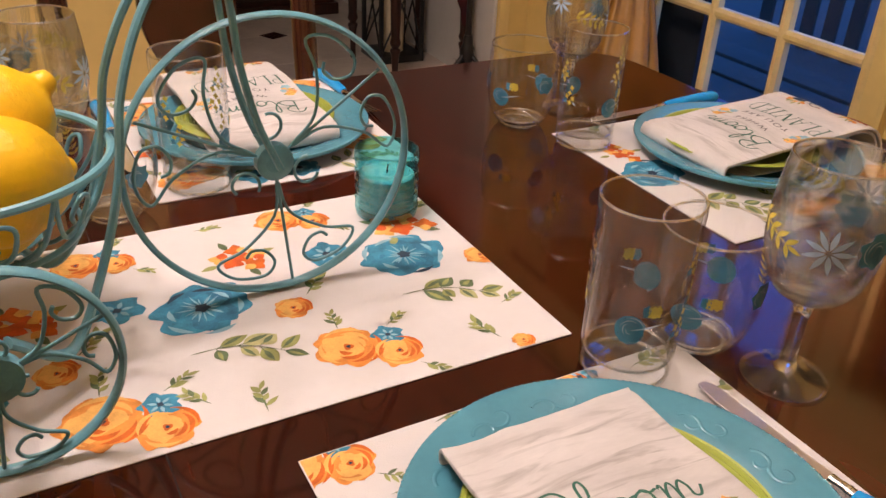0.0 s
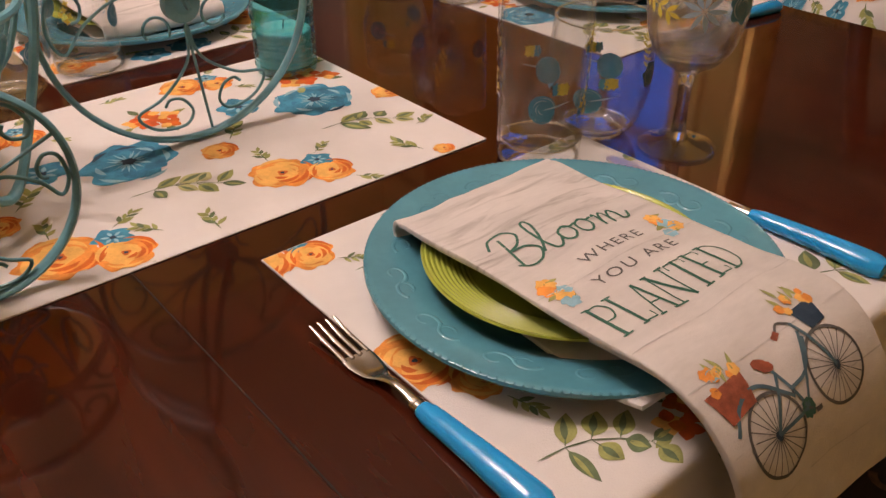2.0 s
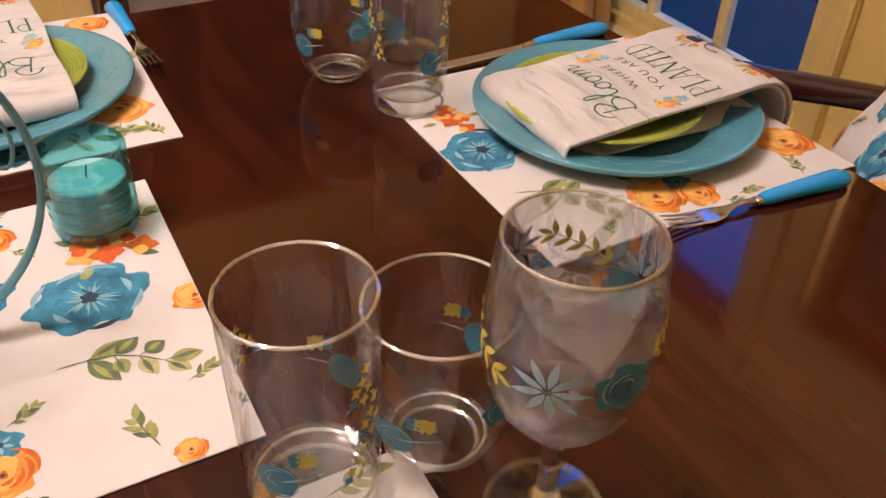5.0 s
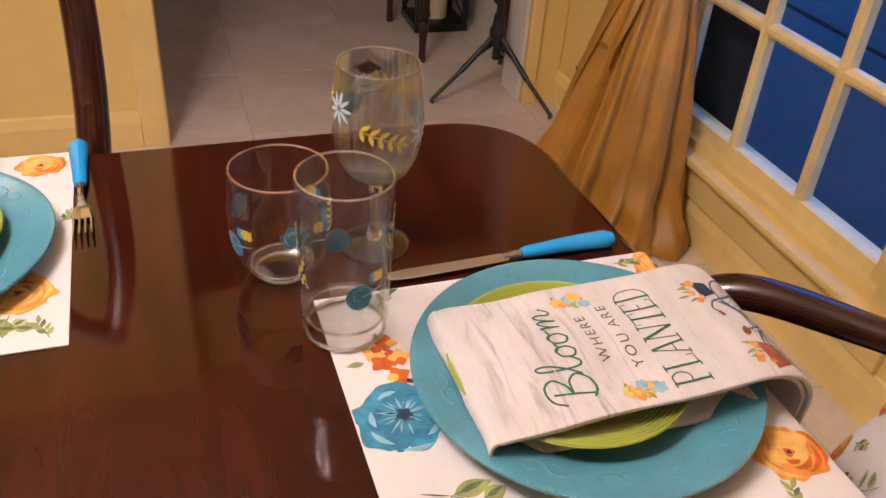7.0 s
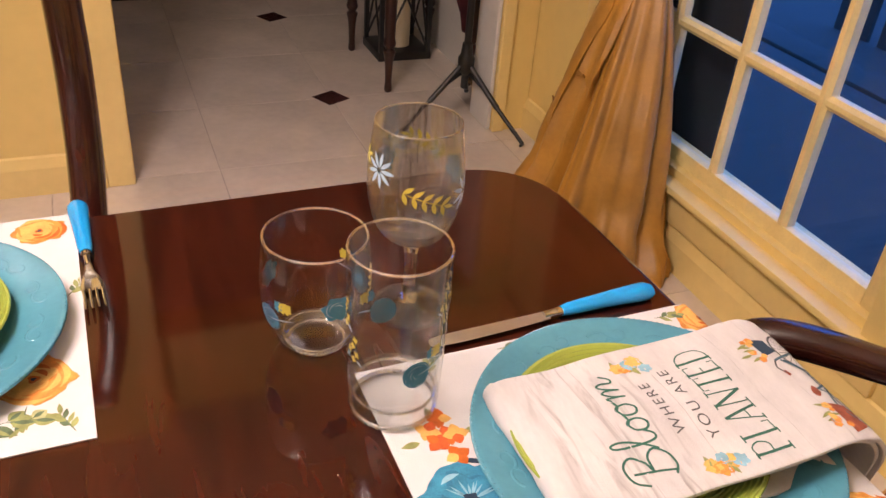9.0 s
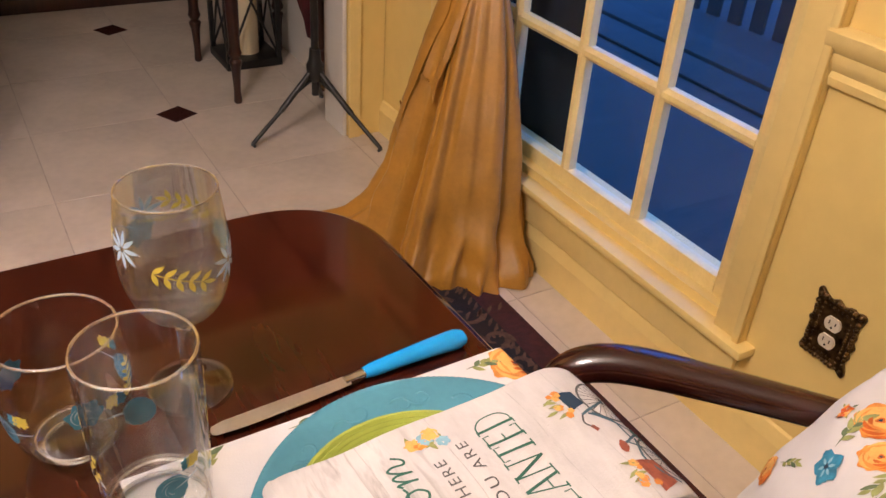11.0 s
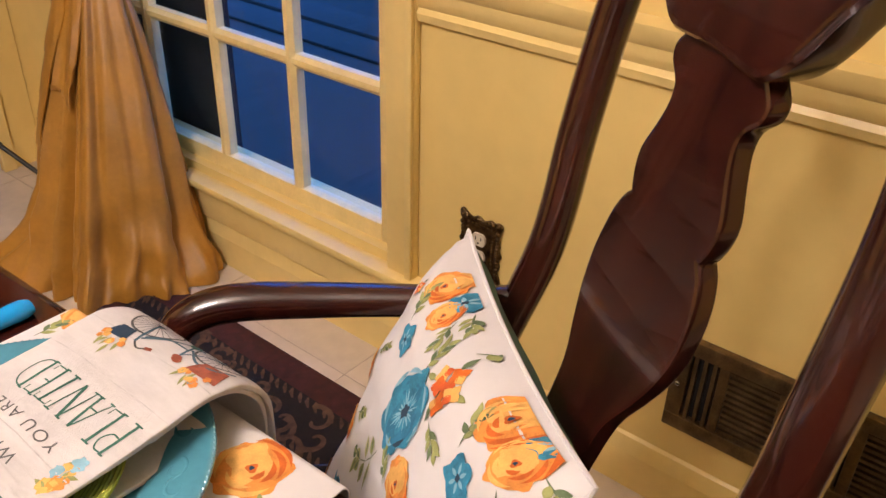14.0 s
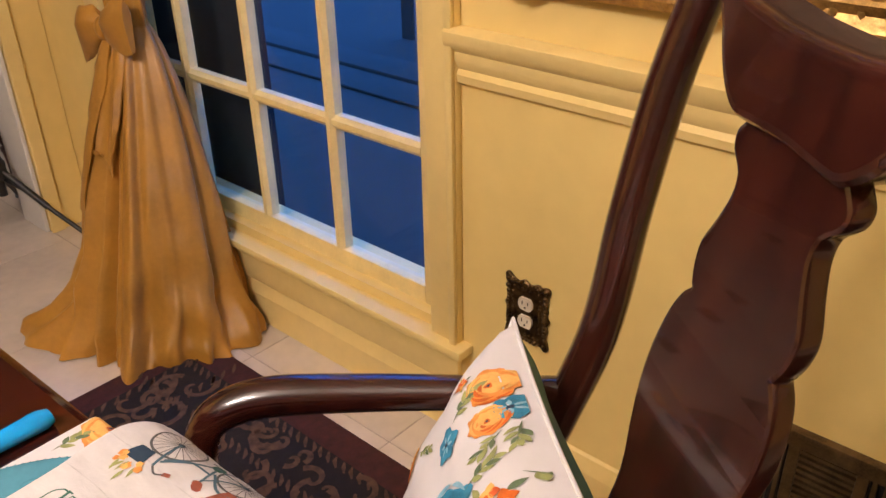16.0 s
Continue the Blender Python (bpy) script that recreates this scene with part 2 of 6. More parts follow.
# print colours
P_BLUE = mat("print_blue", (0.035, 0.24, 0.38), 0.85, vary=0.28, scale=60)
P_BLUED = mat("print_deep_blue", (0.025, 0.175, 0.30), 0.85, vary=0.25, scale=60)
P_BLUEL = mat("print_pale_blue", (0.25, 0.47, 0.58), 0.85, vary=0.15, scale=70)
P_NAVY = mat("print_navy", (0.015, 0.04, 0.075), 0.85)
P_ORANGE = mat("print_orange", (0.78, 0.29, 0.055), 0.85, vary=0.22, scale=70)
P_RUST = mat("print_rust", (0.62, 0.13, 0.012), 0.85, vary=0.2, scale=70)
P_YELLOW = mat("print_yellow", (0.82, 0.45, 0.12), 0.85, vary=0.15, scale=70)
P_LEAF = mat("print_leaf", (0.32, 0.34, 0.12), 0.85, vary=0.22, scale=60)
P_LEAFD = mat("print_dark_leaf", (0.12, 0.17, 0.085), 0.85, vary=0.25, scale=60)
P_LEAFP = mat("print_pale_leaf", (0.47, 0.46, 0.22), 0.85, vary=0.2, scale=80)
P_RED = mat("print_red", (0.66, 0.11, 0.02), 0.85, vary=0.2, scale=70)
P_INK = mat("print_green_ink", (0.035, 0.13, 0.095), 0.85, vary=0.1)
P_GREY = mat("print_grey_ink", (0.10, 0.10, 0.10), 0.85, vary=0.1)
P_WASH = mat("print_grey_wash", (0.625, 0.60, 0.59), 0.9, vary=0.16, scale=60)
P_STEEL = mat("print_slate", (0.075, 0.15, 0.20), 0.85, vary=0.15)
P_BRICK = mat("print_brick_red", (0.33, 0.085, 0.045), 0.85, vary=0.25, scale=120)
PRINT = [P_BLUE, P_BLUEL, P_NAVY, P_ORANGE, P_RUST, P_YELLOW, P_LEAF, P_LEAFD, P_RED, P_INK, P_GREY, P_WASH, P_STEEL, P_BRICK, P_LEAFP, P_BLUED]
BLUE, BLUEL, NAVY, ORANGE, RUST, YELLOW, LEAF, LEAFD, RED, INK, GREY, WASH, SLATE, BRICK, LEAFP, BLUED = range(16)
# enamel on glass
G_BLUE = mat("enamel_blue", (0.06, 0.26, 0.40), 0.3, vary=0.15, scale=60)
G_SKY = mat("enamel_sky", (0.42, 0.58, 0.72), 0.3, vary=0.1, scale=60)
G_YEL = mat("enamel_yellow", (0.72, 0.60, 0.09), 0.3, vary=0.15, scale=60)
ENAMEL = [G_BLUE, G_SKY, G_YEL]


# ---- mesh helpers ----
def link_mesh(name, bm, materials, parent=None, label="", smooth=True):
    me = bpy.data.meshes.new(name)
    bm.to_mesh(me)
    bm.free()
    for m in materials if isinstance(materials, (list, tuple)) else [materials]:
        me.materials.append(m)
    if smooth:
        for f in me.polygons:
            f.use_smooth = True
        me.set_sharp_from_angle(angle=radians(40))
        for f in me.polygons:
            if len(f.vertices) > 6:
                f.use_smooth = False
    ob = new(name, me)
    if parent is not None:
        ob.parent = parent
    if label:
        tagged(ob, label)
    return ob


def part(name, bm, material, parent, label="", smooth=True):
    return link_mesh(name, bm, material, parent, label, smooth)


def thing(name, label, category, group="", kind=""):
    return tagged(new(name), label, category, group, kind)


def box(bm, x0, x1, y0, y1, z0, z1, bevel=0.0, seg=2):
    r = bmesh.ops.create_cube(bm, size=1, matrix=Matrix.LocRotScale(((x0 + x1) / 2, (y0 + y1) / 2, (z0 + z1) / 2), None, (abs(x1 - x0), abs(y1 - y0), abs(z1 - z0))))
    if bevel:
        es = list({e for v in r["verts"] for e in v.link_edges})
        bmesh.ops.bevel(bm, geom=es, offset=bevel, segments=seg, affect="EDGES", profile=0.5)
    return bm


def boxm(*a, **k):
    return box(bmesh.new(), *a, **k)


def spline(pts, n=8, closed=False):
    """Catmull-Rom through points of any dimension."""
    pts = [np.array(p, float) for p in pts]
    k = len(pts)
    out = []
    for i in range(k if closed else k - 1):
        p0 = pts[(i - 1) % k] if closed or i > 0 else 2 * pts[0] - pts[1]
        p1, p2 = pts[i], pts[(i + 1) % k]
        p3 = pts[(i + 2) % k] if closed or i + 2 < k else 2 * pts[-1] - pts[-2]
        for j in range(n):
            t = j / n
            out.append(0.5 * (2 * p1 + (p2 - p0) * t + (2 * p0 - 5 * p1 + 4 * p2 - p3) * t * t + (3 * p1 - p0 - 3 * p2 + p3) * t ** 3))
    if not closed:
        out.append(pts[-1])
    return out


def lathe(bm, profile, seg=48, centre=(0, 0), cap=False):
    rings = []
    for r, z in profile:
        if r < 1e-6:
            rings.append([bm.verts.new((centre[0], centre[1], z))])
        else:
            rings.append([bm.verts.new((centre[0] + r * math.cos(2 * math.pi * i / seg), centre[1] + r * math.sin(2 * math.pi * i / seg), z)) for i in range(seg)])
    for a, b in zip(rings, rings[1:]):
        for i in range(seg):
            j = (i + 1) % seg
            if len(a) == 1 and len(b) == 1:
                continue
            if len(a) == 1:
                bm.faces.new((a[0], b[j], b[i]))
            elif len(b) == 1:
                bm.faces.new((a[i], a[j], b[0]))
            else:
                bm.faces.new((a[i], a[j], b[j], b[i]))
    return bm


def tube(bm, pts, radius, sides=8, flat=1.0, up=(0, 0, 1), closed=False, caps=True):
    """Sweep an elliptic section along points; radius may be a list; flat squeezes the section across up."""
    pts = [Vector(p) for p in pts]
    k = len(pts)
    rad = radius if isinstance(radius, (list, tuple)) else [radius] * k
    rings = []
    for i, p in enumerate(pts):
        a = pts[(i - 1) % k] if closed else pts[max(0, i - 1)]
        b = pts[(i + 1) % k] if closed else pts[min(k - 1, i + 1)]
        d = (b - a).normalized()
        s = d.cross(Vector(up))
        s = s.normalized() if s.length > 1e-4 else d.orthogonal().normalized()
        u = s.cross(d).normalized()
        rings.append([bm.verts.new(p + s * rad[i] * math.cos(2 * math.pi * j / sides) + u * rad[i] * flat * math.sin(2 * math.pi * j / sides)) for j in range(sides)])
    for i in range(k if closed else k - 1):
        a, b = rings[i], rings[(i + 1) % k]
        for j in range(sides):
            bm.faces.new((a[j], a[(j + 1) % sides], b[(j + 1) % sides], b[j]))
    if caps and not closed:
        bm.faces.new(rings[0][::-1])
        bm.faces.new(rings[-1])
    return bm


def tubem(*a, **k):
    return tube(bmesh.new(), *a, **k)


def outline_prism(bm, pts, axis, a, b):
    """Extrude a closed 2D outline between a and b along axis (0, 1 or 2)."""
    def at(p, v):
        q = list(p)
        q.insert(axis, v)
        return q
    f = [bm.verts.new(at(p, a)) for p in pts]
    g = [bm.verts.new(at(p, b)) for p in pts]
    bm.faces.new(f)
    bm.faces.new(g[::-1])
    for i in range(len(pts)):
        j = (i + 1) % len(pts)
        bm.faces.new((f[j], f[i], g[i], g[j]))
    bmesh.ops.recalc_face_normals(bm, faces=bm.faces[:])
    return bm


def bevelled(bm, w, seg=2, angle=35):
    es = [e for e in bm.edges if len(e.link_faces) == 2 and e.calc_face_angle(0) > radians(angle)]
    bmesh.ops.bevel(bm, geom=es, offset=w, segments=seg, affect="EDGES", profile=0.6)
    return bm

# ---- room ----
WX = 2.30          # window wall
HY = 2.08          # wall with the opening to the hall
CEIL_Z = 2.6
WIN_Y0, WIN_Y1, WIN_Z0, WIN_Z1 = 0.50, 1.68, 0.27, 2.0


def structure(name, bm, material, label, category, smooth=False):
    return tagged(link_mesh(name, bm, material, None, "", smooth), label, category, "", "structure")


floor = structure("floor", boxm(-3.4, 2.6, -3.2, 5.4, -0.12, -0.0018), M_GROUT, "cream marble tile floor with dark diamond insets", "floor")
wall_e = bmesh.new()
box(wall_e, WX, WX + 0.14, -3.2, WIN_Y0, 0, CEIL_Z)
box(wall_e, WX, WX + 0.14, WIN_Y1, 5.4, 0, CEIL_Z)
box(wall_e, WX, WX + 0.14, WIN_Y0, WIN_Y1, 0, WIN_Z0)
box(wall_e, WX, WX + 0.14, WIN_Y0, WIN_Y1, WIN_Z1, CEIL_Z)
wall_east = structure("wall_east", wall_e, M_WALL, "yellow painted wall with a window and panel moulding", "wall")
wall_n = bmesh.new()
box(wall_n, -3.4, 0.93, HY - 0.105, HY + 0.15, 0, CEIL_Z)
box(wall_n, 2.165, WX - 0.003, HY, HY + 0.15, 0, CEIL_Z)
box(wall_n, 0.93, 2.165, HY, HY + 0.15, 2.25, CEIL_Z)
wall_north = structure("wall_north", wall_n, M_WALL, "yellow painted wall with a wide opening to the hall", "wall")
structure("wall_south", boxm(-3.4, WX, -3.34, -3.2, 0, CEIL_Z), M_WALL, "plain yellow painted wall behind the table", "wall")
structure("wall_west", boxm(-3.54, -3.4, -3.34, 5.54, 0, CEIL_Z), M_WALL, "plain yellow painted end wall", "wall")
structure("wall_hall", boxm(-3.4, 2.6, 5.4, 5.54, 0, CEIL_Z), M_WHITE, "off-white far wall of the hall", "wall")
structure("wall_hall_side", boxm(WX - 0.02, WX - 0.004, HY + 0.153, 5.4, 0, CEIL_Z), M_WHITE, "off-white side wall of the hall", "wall")
ceiling = structure("ceiling", boxm(-3.5, 2.5, -3.3, 5.5, CEIL_Z, CEIL_Z + 0.1), M_CEIL, "plain pale ceiling", "ceiling")

# white jamb lining of the opening and its casing
jamb = bmesh.new()
box(jamb, 2.148, 2.163, HY + 0.012, HY + 0.17, 0, 2.23, 0.003)
structure("door_jamb", jamb, M_WHITE, "white painted jamb lining of the hall opening", "trim")
casing = bmesh.new()
box(casing, 2.160, 2.205, HY - 0.014, HY - 0.002, 0, 2.3, 0.004)
structure("trim_opening", casing, M_TRIM, "yellow painted casing beside the hall opening", "trim")
casing2 = bmesh.new()
box(casing2, 0.85, 0.928, HY - 0.121, HY - 0.107, 0, 2.3, 0.004)
structure("trim_opening_left", casing2, M_TRIM, "yellow painted casing beside the hall opening", "trim")

# skirting
base = bmesh.new()
prof = [(0, 0), (0.016, 0), (0.016, 0.085), (0.011, 0.10), (0.006, 0.115), (0, 0.12)]
outline_prism(base, [(WX - a - 0.001, b) for a, b in prof], 1, -3.2, HY)
structure("baseboard", base, M_TRIM, "yellow painted moulded skirting board", "baseboard")
base2 = bmesh.new()
outline_prism(base2, [(HY - 0.105 - a - 0.001, b) for a, b in prof], 0, -3.4, 0.849)
structure("baseboard_north", base2, M_TRIM, "yellow painted moulded skirting board", "baseboard")

# chair rail and panel moulding on the window wall
rail = bmesh.new()
rp = [(0, 0.806), (0.010, 0.806), (0.014, 0.821), (0.009, 0.831), (0.013, 0.837), (0.018, 0.851), (0.018, 0.863), (0.032, 0.877), (0.034, 0.899), (0.026, 0.905), (0, 0.905)]
outline_prism(rail, [(WX - a - 0.001, b) for a, b in rp], 1, -3.2, 0.44)
structure("chair_rail", rail, M_TRIM, "yellow painted stepped chair rail moulding", "trim", True)

# ---- window ----
win = thing("window_1", "yellow painted sash window with small panes at dusk", "window", "", "structure")
wc = bmesh.new()
for y0, y1 in ((WIN_Y0 - 0.075, WIN_Y0), (WIN_Y1, WIN_Y1 + 0.075)):
    box(wc, WX - 0.020, WX - 0.001, y0, y1, 0.245, WIN_Z1 + 0.08, 0.003)
box(wc, WX - 0.030, WX - 0.020, WIN_Y0 - 0.075, WIN_Y0 - 0.058, 0.245, WIN_Z1 + 0.08, 0.003)
box(wc, WX - 0.020, WX - 0.001, WIN_Y0, WIN_Y1, WIN_Z1, WIN_Z1 + 0.08, 0.003)
part("window_casing", wc, M_TRIM, win)
ws = bmesh.new()
box(ws, WX - 0.045, WX + 0.05, WIN_Y0 - 0.10, WIN_Y1 + 0.10, 0.222, 0.245, 0.006)
part("window_sill", ws, M_TRIM, win)
wa = bmesh.new()
box(wa, WX - 0.016, WX - 0.001, WIN_Y0 - 0.07, WIN_Y1 + 0.07, 0.125, 0.221, 0.003)
part("apron", wa, M_TRIM, win)
SX = WX + 0.045
sash = bmesh.new()
box(sash, SX - 0.018, SX + 0.018, WIN_Y0 + 0.002, WIN_Y0 + 0.06, WIN_Z0 - 0.02, WIN_Z1, 0.004)
box(sash, SX - 0.018, SX + 0.018, WIN_Y1 - 0.06, WIN_Y1 - 0.002, WIN_Z0 - 0.02, WIN_Z1, 0.004)
box(sash, SX - 0.018, SX + 0.018, WIN_Y0 + 0.06, WIN_Y1 - 0.06, WIN_Z0 - 0.024, 0.312, 0.004)
part("window_frame", sash, M_MUNTIN, win)
MY = [0.833, 1.107, 1.381]
MZ = [0.627, 0.944, 1.261, 1.579]


def muntin(vertical, at):
    m = bmesh.new()
    sec = [(-0.016, -0.012), (-0.010, -0.016), (-0.006, -0.021), (0.006, -0.021), (0.010, -0.016), (0.016, -0.012), (0.016, 0.012), (-0.016, 0.012)]
    if vertical:
        outline_prism(m, [(SX + b, at + a) for a, b in sec], 2, 0.312, WIN_Z1)
    else:
        outline_prism(m, [(SX + b * 0.85, at + a) for a, b in sec], 1, WIN_Y0 + 0.06, WIN_Y1 - 0.06)
    return m


for y in MY:
    part("muntin", muntin(True, y), M_MUNTIN, win)
for z in MZ:
    part("muntin", muntin(False, z), M_MUNTIN, win)
ys = [WIN_Y0 + 0.055] + MY + [WIN_Y1 - 0.055]
zs = [0.305] + MZ + [WIN_Z1]
for i in range(4):
    for j in range(5):
        pane = part("pane", boxm(SX + 0.002, SX + 0.005, ys[i], ys[i + 1], zs[j], zs[j + 1]), M_PANE, win, "", False)
        pane.visible_shadow = False

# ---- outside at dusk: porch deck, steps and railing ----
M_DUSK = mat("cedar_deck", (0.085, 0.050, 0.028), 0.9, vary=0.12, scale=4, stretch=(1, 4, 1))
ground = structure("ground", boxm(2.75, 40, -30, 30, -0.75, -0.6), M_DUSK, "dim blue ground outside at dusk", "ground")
steps = thing("porch_steps", "dim wooden steps outside the window at dusk", "steps")
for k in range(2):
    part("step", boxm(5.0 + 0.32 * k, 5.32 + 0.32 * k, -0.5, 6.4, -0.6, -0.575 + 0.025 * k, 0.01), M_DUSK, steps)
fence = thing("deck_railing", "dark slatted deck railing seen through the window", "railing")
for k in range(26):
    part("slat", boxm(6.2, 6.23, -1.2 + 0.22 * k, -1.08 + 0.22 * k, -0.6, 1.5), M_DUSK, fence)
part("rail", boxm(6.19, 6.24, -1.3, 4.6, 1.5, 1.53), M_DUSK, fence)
M_SCREEN = mat("dark_shutter", (0.01, 0.011, 0.014), 0.8)
shut = thing("outdoor_shutter", "near-black shutter standing outside the window edge", "shutter")
part("board", boxm(2.49, 2.53, 1.30, 1.85, -0.6, 1.12), M_SCREEN, shut)

# ---- outlet ----
outlet = thing("wall_outlet", "duplex socket in an ornate antique bronze cover plate", "outlet")
OY, OZ = 0.262, 0.388
op = bmesh.new()
pts = []
for i in range(96):
    a = 2 * math.pi * i / 96
    c, s = math.cos(a), math.sin(a)
    r = 1 / max(abs(c) / 0.046, abs(s) / 0.064)
    w = 1 + 0.05 * math.sin(a * 14) + 0.07 * max(0, math.cos(2 * a)) * math.sin(4 * a + 1) + (0.10 if abs(abs(math.atan2(abs(s) / 0.064, abs(c) / 0.046)) - math.pi / 4) < 0.12 else 0)
    pts.append((OY + r * c * w, OZ + r * s * w))
outline_prism(op, pts, 0, WX - 0.009, WX - 0.001)
part("cover_plate", bevelled(op, 0.0015, 1), M_BRONZE, outlet)
ob_ = bmesh.new()
random.seed(4)
for i in range(46):
    a = 2 * math.pi * i / 46
    c, s = math.cos(a), math.sin(a)
    r = 1 / max(abs(c) / 0.042, abs(s) / 0.060)
    rr = random.uniform(0.0028, 0.0058)
    bmesh.ops.create_icosphere(ob_, subdivisions=2, radius=rr, matrix=Matrix.Translation((WX - 0.009, OY + r * c * 1.02, OZ + r * s * 1.02)))
for i in range(36):
    a = 2 * math.pi * i / 36
    c, s = math.cos(a), math.sin(a)
    r = 1 / max(abs(c) / 0.031, abs(s) / 0.050)
    bmesh.ops.create_icosphere(ob_, subdivisions=1, radius=random.uniform(0.002, 0.004), matrix=Matrix.Translation((WX - 0.009, OY + r * c, OZ + r * s)))
part("scroll_border", ob_, M_BRONZE, outlet)
for dz in (0.0195, -0.0195):
    so = bmesh.new()
    o = [(OY + 0.017 * math.cos(t) * (1 if abs(math.cos(t)) < 0.8 else 0.97), OZ + dz + max(-0.0135, min(0.0135, 0.0165 * math.sin(t)))) for t in [2 * math.pi * k / 40 for k in range(40)]]
    outline_prism(so, o, 0, WX - 0.0135, WX - 0.009)
    s_ob = part("socket", so, M_IVORY, outlet)
    for dy, h in ((0.0065, 0.0042), (-0.0065, 0.0034)):
        part("slot", boxm(WX - 0.0139, WX - 0.0136, OY + dy - 0.001, OY + dy + 0.001, OZ + dz + 0.003 - h, OZ + dz + 0.003 + h), M_DARK, s_ob, "", False)
    sl = bmesh.new()
    bmesh.ops.create_cone(sl, cap_ends=True, segments=12, radius1=0.0022, radius2=0.0022, depth=0.0004, matrix=Matrix.LocRotScale((WX - 0.0137, OY, OZ + dz - 0.007), Euler((0, math.pi / 2, 0)), None))
    part("slot", sl, M_DARK, s_ob, "", False)

# ---- wall register ----
vent = thing("wall_register", "aged brass wall register with slatted grilles", "vent")
VY0, VY1, VZ0, VZ1 = -0.655, -0.170, 0.197, 0.394
vf = bmesh.new()
for y0, y1, z0, z1 in ((VY0, VY1, VZ1 - 0.03, VZ1), (VY0, VY1, VZ0, VZ0 + 0.03), (VY0, VY0 + 0.03, VZ0 + 0.03, VZ1 - 0.03), (VY1 - 0.03, VY1, VZ0 + 0.03, VZ1 - 0.03)):
    box(vf, WX - 0.018, WX - 0.001, y0, y1, z0, z1, 0.003)
for y in (-0.259, -0.361, -0.479, -0.581):
    box(vf, WX - 0.016, WX - 0.001, y - 0.009, y + 0.009, VZ0 + 0.03, VZ1 - 0.03, 0.002)
part("frame", vf, M_VENT, vent)
part("backing", boxm(WX - 0.003, WX - 0.001, VY0 + 0.01, VY1 - 0.01, VZ0 + 0.01, VZ1 - 0.01), M_DARK, vent)
for a, b, vert in ((-0.250, -0.200, True), (-0.352, -0.268, False), (-0.470, -0.370, True), (-0.572, -0.488, False), (-0.625, -0.590, True)):
    if vert:
        count = max(3, round((b - a) / 0.0165))
        for k in range(count):
            y = a + (b - a) * (k + 0.5) / count
            part("slat", boxm(WX - 0.014, WX - 0.005, y - 0.0035, y + 0.0035, VZ0 + 0.03, VZ1 - 0.03), M_VENT, vent)
    else:
        for k in range(11):
            z = VZ0 + 0.03 + (VZ1 - VZ0 - 0.06) * (k + 0.5) / 11
            part("slat", boxm(WX - 0.014, WX - 0.005, a, b, z - 0.0032, z + 0.0032), M_VENT, vent)
for y in (VY0 + 0.015, VY1 - 0.015):
    sc = bmesh.new()
    bmesh.ops.create_icosphere(sc, subdivisions=2, radius=0.005, matrix=Matrix.LocRotScale((WX - 0.018, y, (VZ0 + VZ1) / 2), None, (0.5, 1, 1)))
    part("screw", sc, M_STEEL, vent)

# ---- framed picture over the chair rail ----
pic = thing("picture_frame", "picture in a carved gilt frame on the yellow wall", "picture")
pf = bmesh.new()
fp = [(0, 0), (0.03, 0.004), (0.042, 0.02), (0.036, 0.038), (0.046, 0.052), (0.030, 0.075), (0.012, 0.088), (0, 0.088)]
outline_prism(pf, [(WX - a - 0.002, 0.985 + b) for a, b in fp], 1, -1.25, 0.32)
outline_prism(pf, [(WX - a - 0.002, 1.75 - b) for a, b in fp], 1, -1.25, 0.32)
outline_prism(pf, [(WX - a - 0.002, 0.32 - b) for a, b in fp], 2, 0.985, 1.75)
outline_prism(pf, [(WX - a - 0.002, -1.25 + b) for a, b in fp], 2, 0.985, 1.75)
random.seed(7)
for k in range(150):
    y = -1.24 + 1.55 * random.random()
    bmesh.ops.create_icosphere(pf, subdivisions=1, radius=random.uniform(0.006, 0.014), matrix=Matrix.LocRotScale((WX - 0.038, y, 0.985 + random.uniform(0.01, 0.075)), Euler((random.uniform(0, 3), 0, 0)), (0.6, 1.8, 0.8)))
part("frame", pf, M_GOLD, pic)
part("canvas", boxm(WX - 0.012, WX - 0.004, -1.17, 0.24, 1.06, 1.67), M_CANVAS, pic)

# ---- rug ----
RX0, RX1, RY0, RY1 = -1.7, 2.125, -1.75, 1.195
rug = thing("area_rug", "dark brown area rug with a maroon border and scrolled pattern", "rug")
part("border", boxm(RX0, RX1, RY0, RY1, 0.0005, 0.010, 0.004), M_RUGB, rug)
part("field", boxm(RX0 + 0.075, RX1 - 0.075, RY0 + 0.075, RY1 - 0.075, 0.0102, 0.0125, 0.001), M_RUG, rug)
rb = bmesh.new()
random.seed(11)


def ribbon(bm, pts, w, z, mi=0):
    prev = None
    for i, p in enumerate(pts):
        a, b = pts[max(0, i - 1)], pts[min(len(pts) - 1, i + 1)]
        dx, dy = b[0] - a[0], b[1] - a[1]
        d = math.hypot(dx, dy) or 1
        ww = w[i] if isinstance(w, (list, tuple)) else w
        q = (bm.verts.new((p[0] - dy / d * ww, p[1] + dx / d * ww, z)), bm.verts.new((p[0] + dy / d * ww, p[1] - dx / d * ww, z)))
        if prev:
            f = bm.faces.new((prev[0], prev[1], q[1], q[0]))
            f.material_index = mi
        prev = q


